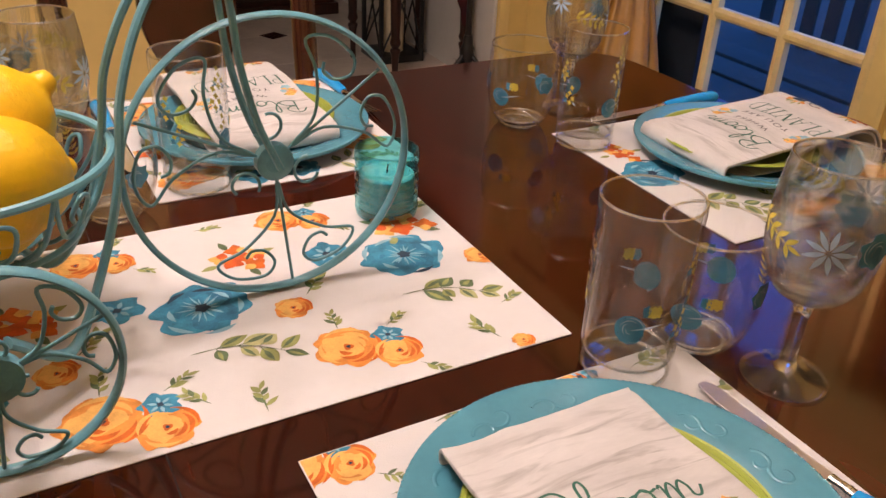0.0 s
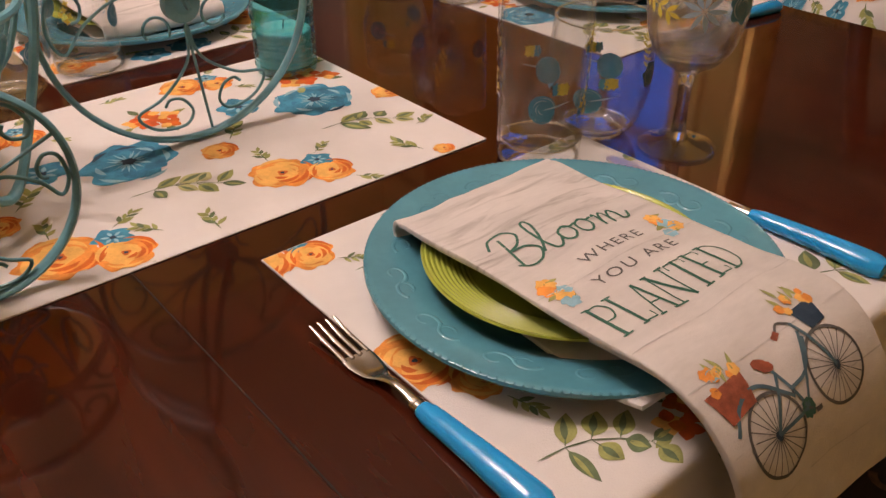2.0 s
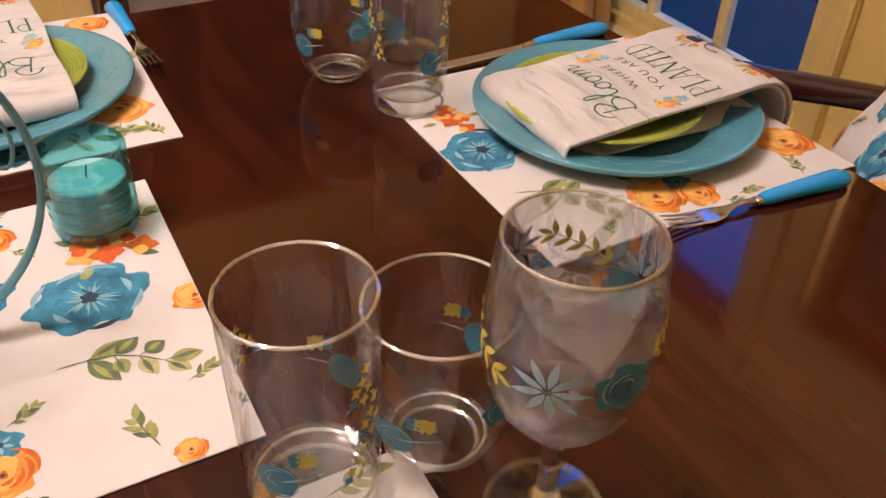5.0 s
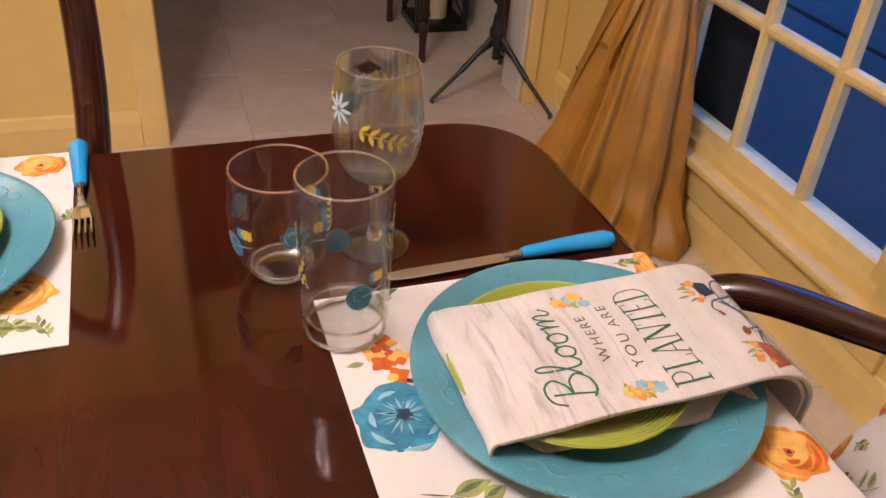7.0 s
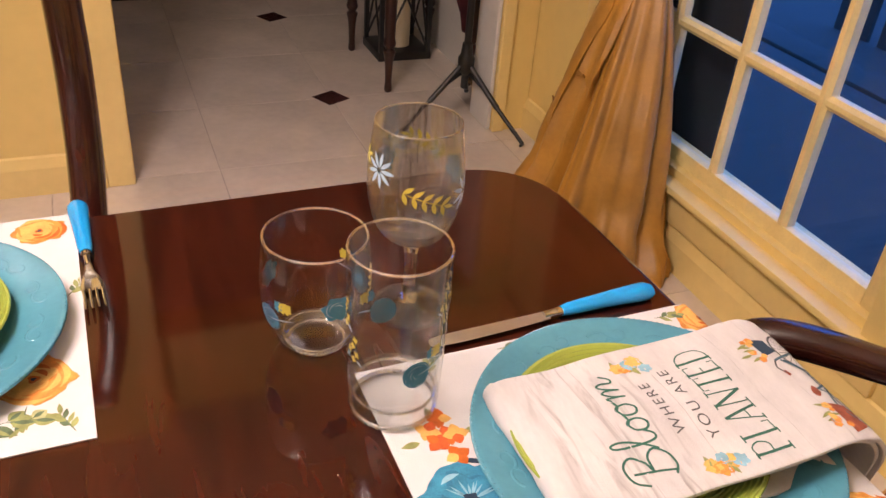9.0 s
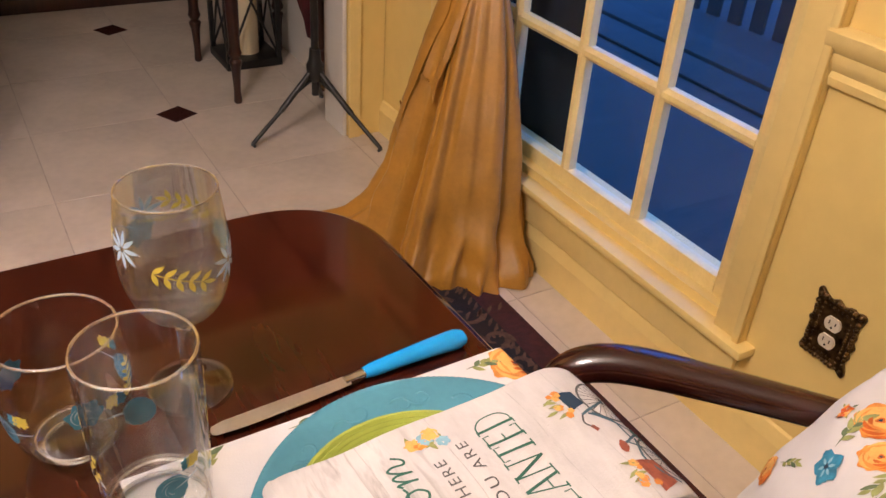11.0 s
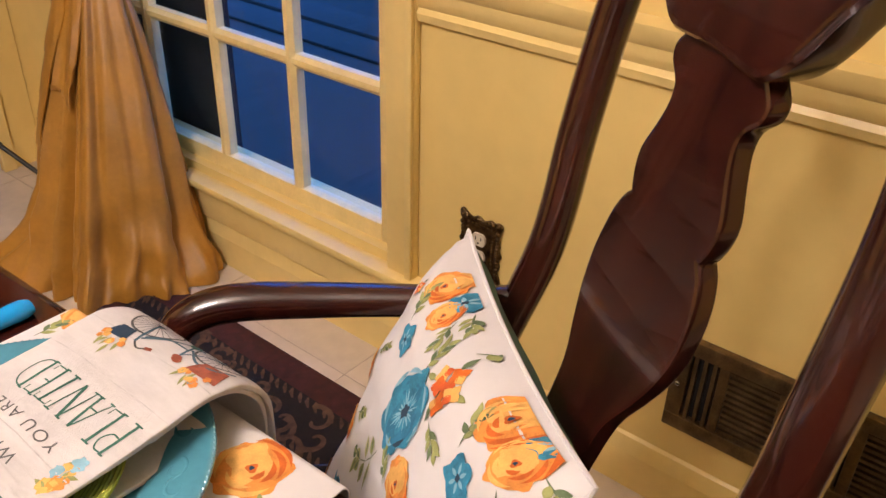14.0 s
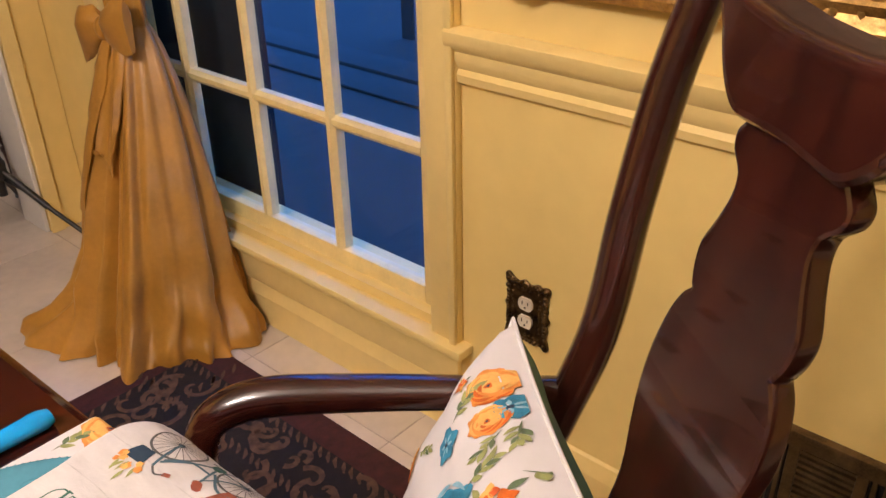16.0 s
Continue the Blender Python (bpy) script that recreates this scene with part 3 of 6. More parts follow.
for k in range(620):
    x, y = random.uniform(0.6, RX1 - 0.1), random.uniform(-0.6, RY1 - 0.1)
    a, s, turn = random.uniform(0, 6.28), random.uniform(0.02, 0.06), random.choice((-1, 1))
    pts = [(x + s * (1 - t) * math.cos(a + turn * 5 * t), y + s * (1 - t) * math.sin(a + turn * 5 * t)) for t in [i / 12 for i in range(12)]]
    ribbon(rb, pts, [0.008 * (1 - 0.6 * i / 12) for i in range(12)], 0.0131 + 0.0001 * (k % 5))
for off in (0.09, 0.20):
    for k in range(120):
        t = k / 120
        for px, py in ((RX1 - off, RY0 + (RY1 - RY0) * t), (RX0 + (RX1 - RX0) * t, RY1 - off)):
            if px > 0.3 and py > -0.9:
                ribbon(rb, [(px - 0.012, py - 0.012), (px, py + random.uniform(-0.006, 0.006)), (px + 0.012, py + 0.012)], [0.002, 0.005, 0.002], 0.0138)
tagged(part("scroll_pattern", rb, M_RUGL, rug), "", "", "", "stuff")

# ---- dining table ----
TZ = 0.76
TX0, TX1, TY0, TY1 = -1.15, 1.400, -0.755, 0.540
TYC = (TY0 + TY1) / 2


def rounded(x0, x1, y0, y1, r, n=14, p=2.4):
    o = []
    for cx, cy, a0 in ((x1 - r, y1 - r, 0), (x0 + r, y1 - r, 90), (x0 + r, y0 + r, 180), (x1 - r, y0 + r, 270)):
        for i in range(n + 1):
            a = radians(a0 + 90 * i / n)
            c, s = math.cos(a), math.sin(a)
            o.append((cx + r * math.copysign(abs(c) ** (2 / p), c), cy + r * math.copysign(abs(s) ** (2 / p), s)))
    return o


table = thing("dining_table", "polished dark mahogany dining table with rounded corners", "table")
tb = bmesh.new()
prof = [(0.0, 0.0), (0.004, -0.003), (0.007, -0.009), (0.005, -0.016), (-0.004, -0.021), (-0.010, -0.024), (-0.012, -0.030), (-0.03, -0.034)]
loops = []
for off, dz in prof:
    o = rounded(TX0 - off, TX1 + off, TY0 - off, TY1 + off, 0.15 + off)
    loops.append([tb.verts.new((x, y, TZ - 0.004 + dz)) for x, y in o])
inner = [tb.verts.new((x, y, TZ)) for x, y in rounded(TX0 + 0.008, TX1 - 0.008, TY0 + 0.008, TY1 - 0.008, 0.142)]
loops.insert(0, inner)
for a, b in zip(loops, loops[1:]):
    for i in range(len(a)):
        j = (i + 1) % len(a)
        tb.faces.new((a[i], b[i], b[j], a[j]))
tb.faces.new(inner)
tb.faces.new(loops[-1][::-1])
bmesh.ops.recalc_face_normals(tb, faces=tb.faces[:])
top_ob = part("tabletop", tb, M_TABLE, table)
for e in top_ob.data.edges:
    if all(abs(top_ob.data.vertices[i].co.z - TZ) < 1e-5 for i in e.vertices):
        e.use_edge_sharp = True
for sx in (0.285, -0.285):
    seam = boxm(sx - 0.0006, sx + 0.0006, TY0 + 0.004, TY1 - 0.004, TZ - 0.001, TZ + 0.0002)
    part("leaf_seam", seam, M_DARK, table, "", False)
ap = bmesh.new()
outline_prism(ap, rounded(TX0 + 0.09, TX1 - 0.09, TY0 + 0.09, TY1 - 0.09, 0.10), 2, TZ - 0.12, TZ - 0.036)
part("apron", ap, M_TABLE, table)
for lx in (-0.55, 0.75):
    ped = lathe(bmesh.new(), [(0.0, 0.25), (0.06, 0.25), (0.085, 0.32), (0.06, 0.40), (0.045, 0.48), (0.07, 0.56), (0.05, 0.60), (0.11, 0.63), (0.0, 0.635)], 32, (lx, TYC))
    part("pedestal", ped, M_TABLE, table)
    for a in (45, 135, 225, 315):
        c, s = math.cos(radians(a)), math.sin(radians(a))
        pts = spline([(lx + c * d, TYC + s * d, z) for d, z in ((0.03, 0.30), (0.16, 0.27), (0.30, 0.13), (0.40, 0.045), (0.46, 0.035))], 5)
        part("leg", tubem(pts, [0.034 - 0.012 * i / len(pts) for i in range(len(pts))], 10), M_TABLE, table)

# ---- printed fabric motifs ----
random.seed(21)


def poly(bm, pts, mi, layer):
    vs = [bm.verts.new((x, y, layer)) for x, y in pts]
    f = bm.faces.new(vs)
    f.material_index = mi
    if f.normal.z < 0 or f.calc_area() and sum((pts[i - 1][0] * pts[i][1] - pts[i][0] * pts[i - 1][1]) for i in range(len(pts))) < 0:
        f.normal_flip()


def blob(bm, x, y, r, mi, layer, lobes=5, depth=0.12, rot=0.0, n=40, sq=1.0):
    ph = random.uniform(0, 6)
    pts = []
    for i in range(n):
        a = 2 * math.pi * i / n
        rr = r * (1 + depth * math.cos(lobes * a + ph) + 0.05 * math.sin(9 * a + ph) + 0.03 * math.sin(13 * a))
        u, v = rr * math.cos(a), rr * sq * math.sin(a)
        pts.append((x + u * math.cos(rot) - v * math.sin(rot), y + u * math.sin(rot) + v * math.cos(rot)))
    poly(bm, pts, mi, layer)


def leaf(bm, x, y, length, width, rot, mi, layer):
    pts = []
    for i in range(9):
        t = i / 8
        pts.append((t, math.sin(math.pi * t ** 0.85) * 0.5))
    o = [(length * t, width * w) for t, w in pts] + [(length * t, -width * w) for t, w in pts[-2:0:-1]]
    c, s = math.cos(rot), math.sin(rot)
    poly(bm, [(x + c * u - s * v, y + s * u + c * v) for u, v in o], mi, layer)


def crescent(bm, x, y, r, w, a0, a1, mi, layer):
    n = 12
    out, inn = [], []
    for i in range(n + 1):
        t = i / n
        a = a0 + (a1 - a0) * t
        h = w * math.sin(math.pi * t)
        out.append((x + (r + h / 2) * math.cos(a), y + (r + h / 2) * math.sin(a)))
        inn.append((x + (r - h / 2) * math.cos(a), y + (r - h / 2) * math.sin(a)))
    poly(bm, out + inn[-2:0:-1], mi, layer)


def m_blue(bm, x, y, s, rot=0.0):
    blob(bm, x, y, s, BLUE, 1, 6, 0.09, rot, 64, 0.84)
    blob(bm, x + 0.08 * s, y - 0.05 * s, s * 0.72, BLUED, 1.4, 5, 0.16, rot + 1, 48, 0.8)
    blob(bm, x - 0.04 * s, y + 0.05 * s, s * 0.55, BLUE, 1.7, 7, 0.2, rot + 2, 48, 0.85)
    for k in range(7):
        a = rot + k * 0.9 + random.uniform(-0.2, 0.2)
        crescent(bm, x + 0.1 * s * math.cos(a), y + 0.1 * s * math.sin(a), s * random.uniform(0.5, 0.85), s * 0.12, a - 0.45, a + 0.4, random.choice((BLUEL, NAVY, BLUEL)) if k % 3 else BLUEL, 2)
    for k in range(26):
        a = rot + 2 * math.pi * k / 26 + random.uniform(-0.2, 0.2)
        leaf(bm, x + 0.10 * s * math.cos(a), y + 0.10 * s * math.sin(a), s * random.uniform(0.18, 0.46), s * random.uniform(0.025, 0.055), a, BLUEL, 3)
    blob(bm, x, y, s * 0.15, NAVY, 4, 5, 0.2, rot, 16)


def m_small_blue(bm, x, y, s, rot=0.0):
    blob(bm, x, y, s, BLUE, 1, 5, 0.14, rot, 32, 0.9)
    for k in range(6):
        a = rot + k * 1.05
        leaf(bm, x + 0.15 * s * math.cos(a), y + 0.15 * s * math.sin(a), s * 0.5, s * 0.2, a, BLUEL, 2)
    blob(bm, x, y, s * 0.17, NAVY, 3, 4, 0.2, rot, 12)


def m_rose(bm, x, y, s, rot=0.0):
    blob(bm, x, y, s, ORANGE, 1, 5, 0.07, rot, 48, 0.92)
    blob(bm, x - 0.15 * s, y + 0.1 * s, s * 0.66, YELLOW, 1.5, 4, 0.16, rot + 1, 40, 0.85)
    for k in range(11):
        a = rot + k * 1.9
        r = s * (0.9 - 0.07 * k)
        crescent(bm, x + 0.06 * s * math.cos(a), y + 0.06 * s * math.sin(a), max(0.16 * s, r), s * 0.17, a - 0.9, a + 0.8, (RUST, YELLOW, YELLOW)[k % 3], 2 + 0.2 * k)
    blob(bm, x, y, s * 0.15, RUST, 5, 3, 0.2, rot, 14)
    blob(bm, x, y, s * 0.07, NAVY, 6, 3, 0.2, rot, 10)


def m_sprig(bm, x, y, s, rot=0.0, count=4):
    """A loose branch of broad brush-stroke leaves, opening to one side."""
    pts = []
    for k in range(count + 1):
        t = k / count
        pts.append((x + s * ((t - 0.5) * 1.8 * math.cos(rot) - 0.25 * math.sin(3 * t) * math.sin(rot)), y + s * ((t - 0.5) * 1.8 * math.sin(rot) + 0.25 * math.sin(3 * t) * math.cos(rot))))
    for k in range(1, count + 1):
        for side in (1, -1):
            t = k / count
            a = rot + side * (1.15 - 0.55 * t) + random.uniform(-0.4, 0.4)
            d = s * random.uniform(0.03, 0.14)
            px, py = pts[k][0] + d * math.cos(a), pts[k][1] + d * math.sin(a)
            ln, wd = s * random.uniform(0.45, 0.85) * (1.1 - 0.35 * t), s * random.uniform(0.26, 0.44)
            tone = random.choice((LEAF, LEAFP, LEAFD, LEAF))
            leaf(bm, px, py, ln, wd, a, tone, 1 + 0.1 * k + 0.05 * side)
            leaf(bm, px + 0.12 * ln * math.cos(a), py + 0.12 * ln * math.sin(a), ln * 0.75, wd * 0.32, a + 0.10 * side, LEAFD if tone != LEAFD else LEAF, 1.6 + 0.1 * k + 0.05 * side)
            leaf(bm, pts[k][0], pts[k][1], d + s * 0.15, s * 0.025, a, LEAFD, 2.6)
    for (x0, y0), (x1, y1) in zip(pts, pts[1:]):
        leaf(bm, x0 - 0.15 * (x1 - x0), y0 - 0.15 * (y1 - y0), 1.3 * math.hypot(x1 - x0, y1 - y0), s * 0.035, math.atan2(y1 - y0, x1 - x0), LEAFD, 2.8)


def m_small_leaf(bm, x, y, s, rot=0.0):
    c, n = math.cos(rot), math.sin(rot)
    s = s * 1.4
    leaf(bm, x, y, s * 0.95, s * 0.05, rot, LEAFD, 1)
    for k in range(7):
        t = 0.25 + 0.11 * k
        sd = 1 if k % 2 else -1
        leaf(bm, x + c * s * t, y + n * s * t, s * random.uniform(0.30, 0.48), s * random.uniform(0.13, 0.19), rot + sd * random.uniform(0.5, 0.95) * (1.15 - t * 0.6), (LEAF, LEAFD, LEAF)[k % 3], 1.1 + 0.05 * k)


def m_red(bm, x, y, s, rot=0.0):
    for k in range(6):
        a, d = rot + k * 1.25, s * (0.25 + 0.75 * ((k * 37) % 10) / 10)
        cx, cy = x + d * math.cos(a), y + 0.7 * d * math.sin(a)
        for j in range(4):
            b = a + j * math.pi / 2
            leaf(bm, cx, cy, s * 0.42, s * 0.36, b, (RED, RUST, YELLOW)[(k + (j == 3)) % 3], 1 + 0.3 * k + 0.05 * j)
    for k in range(4):
        leaf(bm, x + s * 0.7 * math.cos(rot + k * 1.6), y + s * 0.7 * math.sin(rot + k * 1.6), s * 0.6, s * 0.26, rot + k * 1.6, LEAFD if k % 2 else LEAF, 0.8)


KINDS = {"B": m_blue, "b": m_small_blue, "O": m_rose, "L": m_sprig, "l": m_small_leaf, "R": m_red}


def bouquet(x, y, s, rot):
    """Two roses with a small blue bloom and leaves between them."""
    c, n = math.cos(rot), math.sin(rot)

    def at(u, v):
        return x + s * (c * u - n * v), y + s * (n * u + c * v)
    return [("l", *at(-0.3, 0.75), 0.55 * s, rot + 1.9), ("l", *at(1.75, -0.55), 0.5 * s, rot - 0.4), ("l", *at(0.9, 0.95), 0.5 * s, rot + 1.0),
            ("O", *at(0, 0), 0.84 * s, rot), ("O", *at(1.25, -0.12), 0.62 * s, rot + 1), ("b", *at(0.95, 0.55), 0.40 * s, rot)]


MOTIF = {"B": "blue_flower", "b": "blue_flower", "O": "orange_rose", "L": "leaf_sprig", "l": "leaf_sprig", "R": "red_flower"}


def print_parts(parent, motifs, region, cuts_x, cuts_y, put):
    """Each motif a part of its own, cut to the cloth and laid on it by put(x, y, layer)."""
    x0, x1, y0, y1 = region
    for k, (kind, x, y, s, rot) in enumerate(motifs):
        bm = bmesh.new()
        KINDS[kind](bm, x, y, s, rot)
        for v in bm.verts:
            v.co.z += 0.021 * k
        for co, no in (((x0, 0, 0), (-1, 0, 0)), ((x1, 0, 0), (1, 0, 0)), ((0, y0, 0), (0, -1, 0)), ((0, y1, 0), (0, 1, 0))):
            bmesh.ops.bisect_plane(bm, geom=bm.verts[:] + bm.edges[:] + bm.faces[:], plane_co=co, plane_no=no, clear_outer=True)
        if not bm.faces:
            bm.free()
            continue
        cut_for_bend(bm, 0, [c for c in cuts_x if abs(c - x) < 2.5 * s])
        cut_for_bend(bm, 1, [c for c in cuts_y if abs(c - y) < 2.5 * s])
        for v in bm.verts:
            v.co = put(v.co.x, v.co.y, v.co.z)
        part(MOTIF[kind], bm, PRINT, parent, "", False)


def cut_for_bend(bm, axis, values):
    for val in values:
        co, no = [0, 0, 0], [0, 0, 0]
        co[axis], no[axis] = val, 1
        bmesh.ops.bisect_plane(bm, geom=bm.verts[:] + bm.edges[:] + bm.faces[:], plane_co=co, plane_no=no)


# ---- table runner ----
RUN_X1, RUN_Y0, RUN_Y1 = 0.692, -0.329, 0.060
runner = thing("table_runner", "white cotton table runner printed with blue and orange flowers", "table runner")
part("cloth", boxm(-0.85, RUN_X1, RUN_Y0, RUN_Y1, TZ + 0.0002, TZ + 0.0018, 0.0006, 1), M_CLOTH, runner)
RM = [("B", 0.606, -0.113, 0.050, 0.2), ("B", 0.366, -0.130, 0.051, 0.5), ("b", 0.287, -0.100, 0.026, 0.1), ("b", 0.524, -0.075, 0.026, 1.0),
      *bouquet(0.476, -0.256, 0.040, -0.45), *bouquet(0.246, -0.270, 0.044, -0.45), *bouquet(0.500, 0.026, 0.034, -0.3), *bouquet(0.262, 0.010, 0.034, -0.2),
      ("O", 0.451, -0.168, 0.020, 0.3), ("l", 0.472, -0.150, 0.030, 0.9), ("O", 0.688, -0.150, 0.020, 0), ("O", 0.220, -0.184, 0.021, 1), ("l", 0.240, -0.165, 0.030, 0.9),
      ("R", 0.428, -0.046, 0.036, 0.2), ("R", 0.632, -0.046, 0.040, 0.9), ("R", 0.196, -0.088, 0.040, 0.4),
      ("L", 0.606, -0.206, 0.045, -0.35), ("L", 0.376, -0.220, 0.045, -0.35), ("l", 0.376, -0.316, 0.026, 1.5), ("l", 0.622, -0.306, 0.028, 1.9), ("O", 0.640, -0.318, 0.012, 0),
      ("l", 0.398, 0.040, 0.02, 0), ("l", 0.655, -0.010, 0.026, 0.3), ("O", 0.125, -0.13, 0.045, 0), ("b", 0.15, -0.21, 0.025, 0), ("R", 0.07, -0.25, 0.035, 0), ("B", 0.03, -0.02, 0.05, 0),
      ("L", 0.12, -0.29, 0.04, 0.4), ("O", -0.06, -0.2, 0.04, 0), ("B", -0.15, -0.08, 0.05, 0), ("l", 0.335, -0.285, 0.022, 2.2), ("l", 0.655, -0.25, 0.02, 0.4)]
print_parts(runner, RM, (-0.85, RUN_X1 - 0.001, RUN_Y0 + 0.001, RUN_Y1 - 0.001), [], [], lambda x, y, lay: Vector((x, y, TZ + 0.0020 + 0.00012 * lay)))


# ---- place mats: local y runs to the diner, edge is where the table ends ----
def mat_place(edge, length):
    def place(x, y):
        r, t = 0.010, y - edge
        if t <= 0:
            return (x, y, 0.0018), (0, 0, 1)
        arc = r * math.pi / 2 * 0.96
        if t < arc:
            a = t / r
            return (x, edge + r * math.sin(a), 0.0018 - r * (1 - math.cos(a))), (0, math.sin(a), math.cos(a))
        a = arc / r
        d = t - arc
        return (x, edge + r * math.sin(a) + d * math.cos(a), 0.0018 - r * (1 - math.cos(a)) - d * math.sin(a)), (0, math.sin(a), math.cos(a))
    return place


def place_mat(m, width, edge, length, motifs, label):
    ob = thing("placemat", label, "placemat", "place mats")
    place = mat_place(edge, length)
    bm = bmesh.new()
    ysv = [edge * i / 4 for i in range(4)] + [edge + 0.016 * i / 8 for i in range(9)] + [edge + 0.016 + (length - edge - 0.016) * i / 3 for i in (1, 2, 3)]
    xs = [-width / 2 + width * i / 8 for i in range(9)]
    top, bot = [], []
    for y in ysv:
        rt, rb_ = [], []
        for x in xs:
            p, n = place(x, y)
            rt.append(bm.verts.new(p))
            rb_.append(bm.verts.new(Vector(p) - Vector(n) * 0.0015))
        top.append(rt)
        bot.append(rb_)
    for i in range(len(ysv) - 1):
        for j in range(8):
            bm.faces.new((top[i][j], top[i][j + 1], top[i + 1][j + 1], top[i + 1][j]))
            bm.faces.new((bot[i][j], bot[i + 1][j], bot[i + 1][j + 1], bot[i][j + 1]))
        bm.faces.new((top[i][0], top[i + 1][0], bot[i + 1][0], bot[i][0]))
        bm.faces.new((top[i][8], bot[i][8], bot[i + 1][8], top[i + 1][8]))
    for j in range(8):
        bm.faces.new((top[0][j], bot[0][j], bot[0][j + 1], top[0][j + 1]))
        bm.faces.new((top[-1][j], top[-1][j + 1], bot[-1][j + 1], bot[-1][j]))
    bmesh.ops.recalc_face_normals(bm, faces=bm.faces[:])
    part("cloth", bm, M_CLOTH, ob)

    def put(x, y, lay):
        p, n = place(x, y)
        return Vector(p) + Vector(n) * (0.0002 + 0.00012 * lay)
    print_parts(ob, motifs, (-width / 2 + 0.001, width / 2 - 0.001, 0.001, length - 0.001), [], [edge + 0.002 * i for i in range(10)], put)
    ob.matrix_basis = m
    return ob


# poses of the three settings: origin in the middle of the mat's inner edge, local +y towards the diner
MAT_A = pose(0.578, -0.384, TZ, 0, 0, 180)
MAT_B = pose(0.996, -0.055, TZ, 0, 0, -90)
MAT_C = pose(0.565, 0.133, TZ, 0, 0, 0)


def from_world(m, x, y):
    p = m.inverted() @ Vector((x, y, TZ))
    return p.x, p.y


def motifs_at(m, items):
    out = []
    for kind, x, y, s, rot in items:
        u, v = from_world(m, x, y)
        a = rot - m.to_euler().z
        out.extend(bouquet(u, v, s, a) if kind == "Q" else [(kind, u, v, s, a)])
    return out


MA = motifs_at(MAT_A, [("Q", 0.372, -0.392, 0.036, -0.2), ("Q", 0.396, -0.575, 0.040, -0.9), ("L", 0.43, -0.72, 0.042, -0.5), ("L", 0.735, -0.72, 0.045, -0.6), ("Q", 0.62, -0.80, 0.04, 0.3),
                       ("B", 0.60, -0.386, 0.034, 0), ("b", 0.655, -0.392, 0.018, 0), ("O", 0.630, -0.400, 0.030, 0), ("l", 0.71, -0.40, 0.03, 0.2), ("l", 0.50, -0.39, 0.03, 0.2), ("l", 0.755, -0.46, 0.03, 0), ("l", 0.43, -0.45, 0.025, 0), ("R", 0.5, -0.74, 0.03, 0), ("O", 0.70, -0.83, 0.03, 0)])
MB = motifs_at(MAT_B, [("B", 1.043, -0.043, 0.050, 0.3), ("R", 1.047, 0.035, 0.032, 0), ("L", 1.066, -0.165, 0.050, -0.7), ("Q", 1.158, -0.207, 0.038, -0.2), ("l", 1.073, -0.245, 0.022, 1.0), ("l", 1.335, -0.245, 0.024, 1.2),
                       ("l", 1.06, 0.115, 0.028, 1), ("O", 1.37, -0.18, 0.035, 0), ("O", 1.405, 0.115, 0.03, 0), ("l", 1.35, 0.13, 0.025, 0), ("l", 1.15, 0.135, 0.024, 0), ("l", 1.24, -0.24, 0.02, 0), ("B", 1.3, 0.1, 0.04, 0)])
MC = motifs_at(MAT_C, [("Q", 0.70, 0.23, 0.044, 2.6), ("O", 0.71, 0.51, 0.03, 0), ("l", 0.735, 0.145, 0.024, 2), ("L", 0.66, 0.165, 0.04, 0.2), ("l", 0.735, 0.36, 0.025, 1), ("Q", 0.42, 0.19, 0.036, 0.3), ("b", 0.52, 0.165, 0.026, 0),
                       ("R", 0.40, 0.30, 0.03, 0), ("B", 0.58, 0.17, 0.03, 0), ("Q", 0.41, 0.45, 0.04, 1)])
place_mat(MAT_A, 0.40, 0.371, 0.455, MA, "white floral placemat hanging over the table edge")
place_mat(MAT_B, 0.400, 0.404, 0.475, MB, "white floral placemat in front of the armchair")
place_mat(MAT_C, 0.372, 0.407, 0.47, MC, "white floral placemat beside the centrepiece")


# ---- dinner plates ----
def plate_profile(r, h, foot, thick):
    return [(0, 0.004), (foot * 0.9, 0.004), (foot * 0.93, 0.0), (foot, 0.0), (foot * 1.03, 0.004), (r * 0.80, h * 0.55), (r * 0.985, h - thick), (r, h - thick * 0.4), (r * 0.997, h), (r * 0.985, h + 0.0008),
            (r * 0.96, h - 0.0002), (r * 0.82, h * 0.62 + thick * 0.8), (r * 0.70, h * 0.42 + thick * 0.6), (r * 0.655, 0.0075), (r * 0.60, 0.006), (0, 0.0055)]


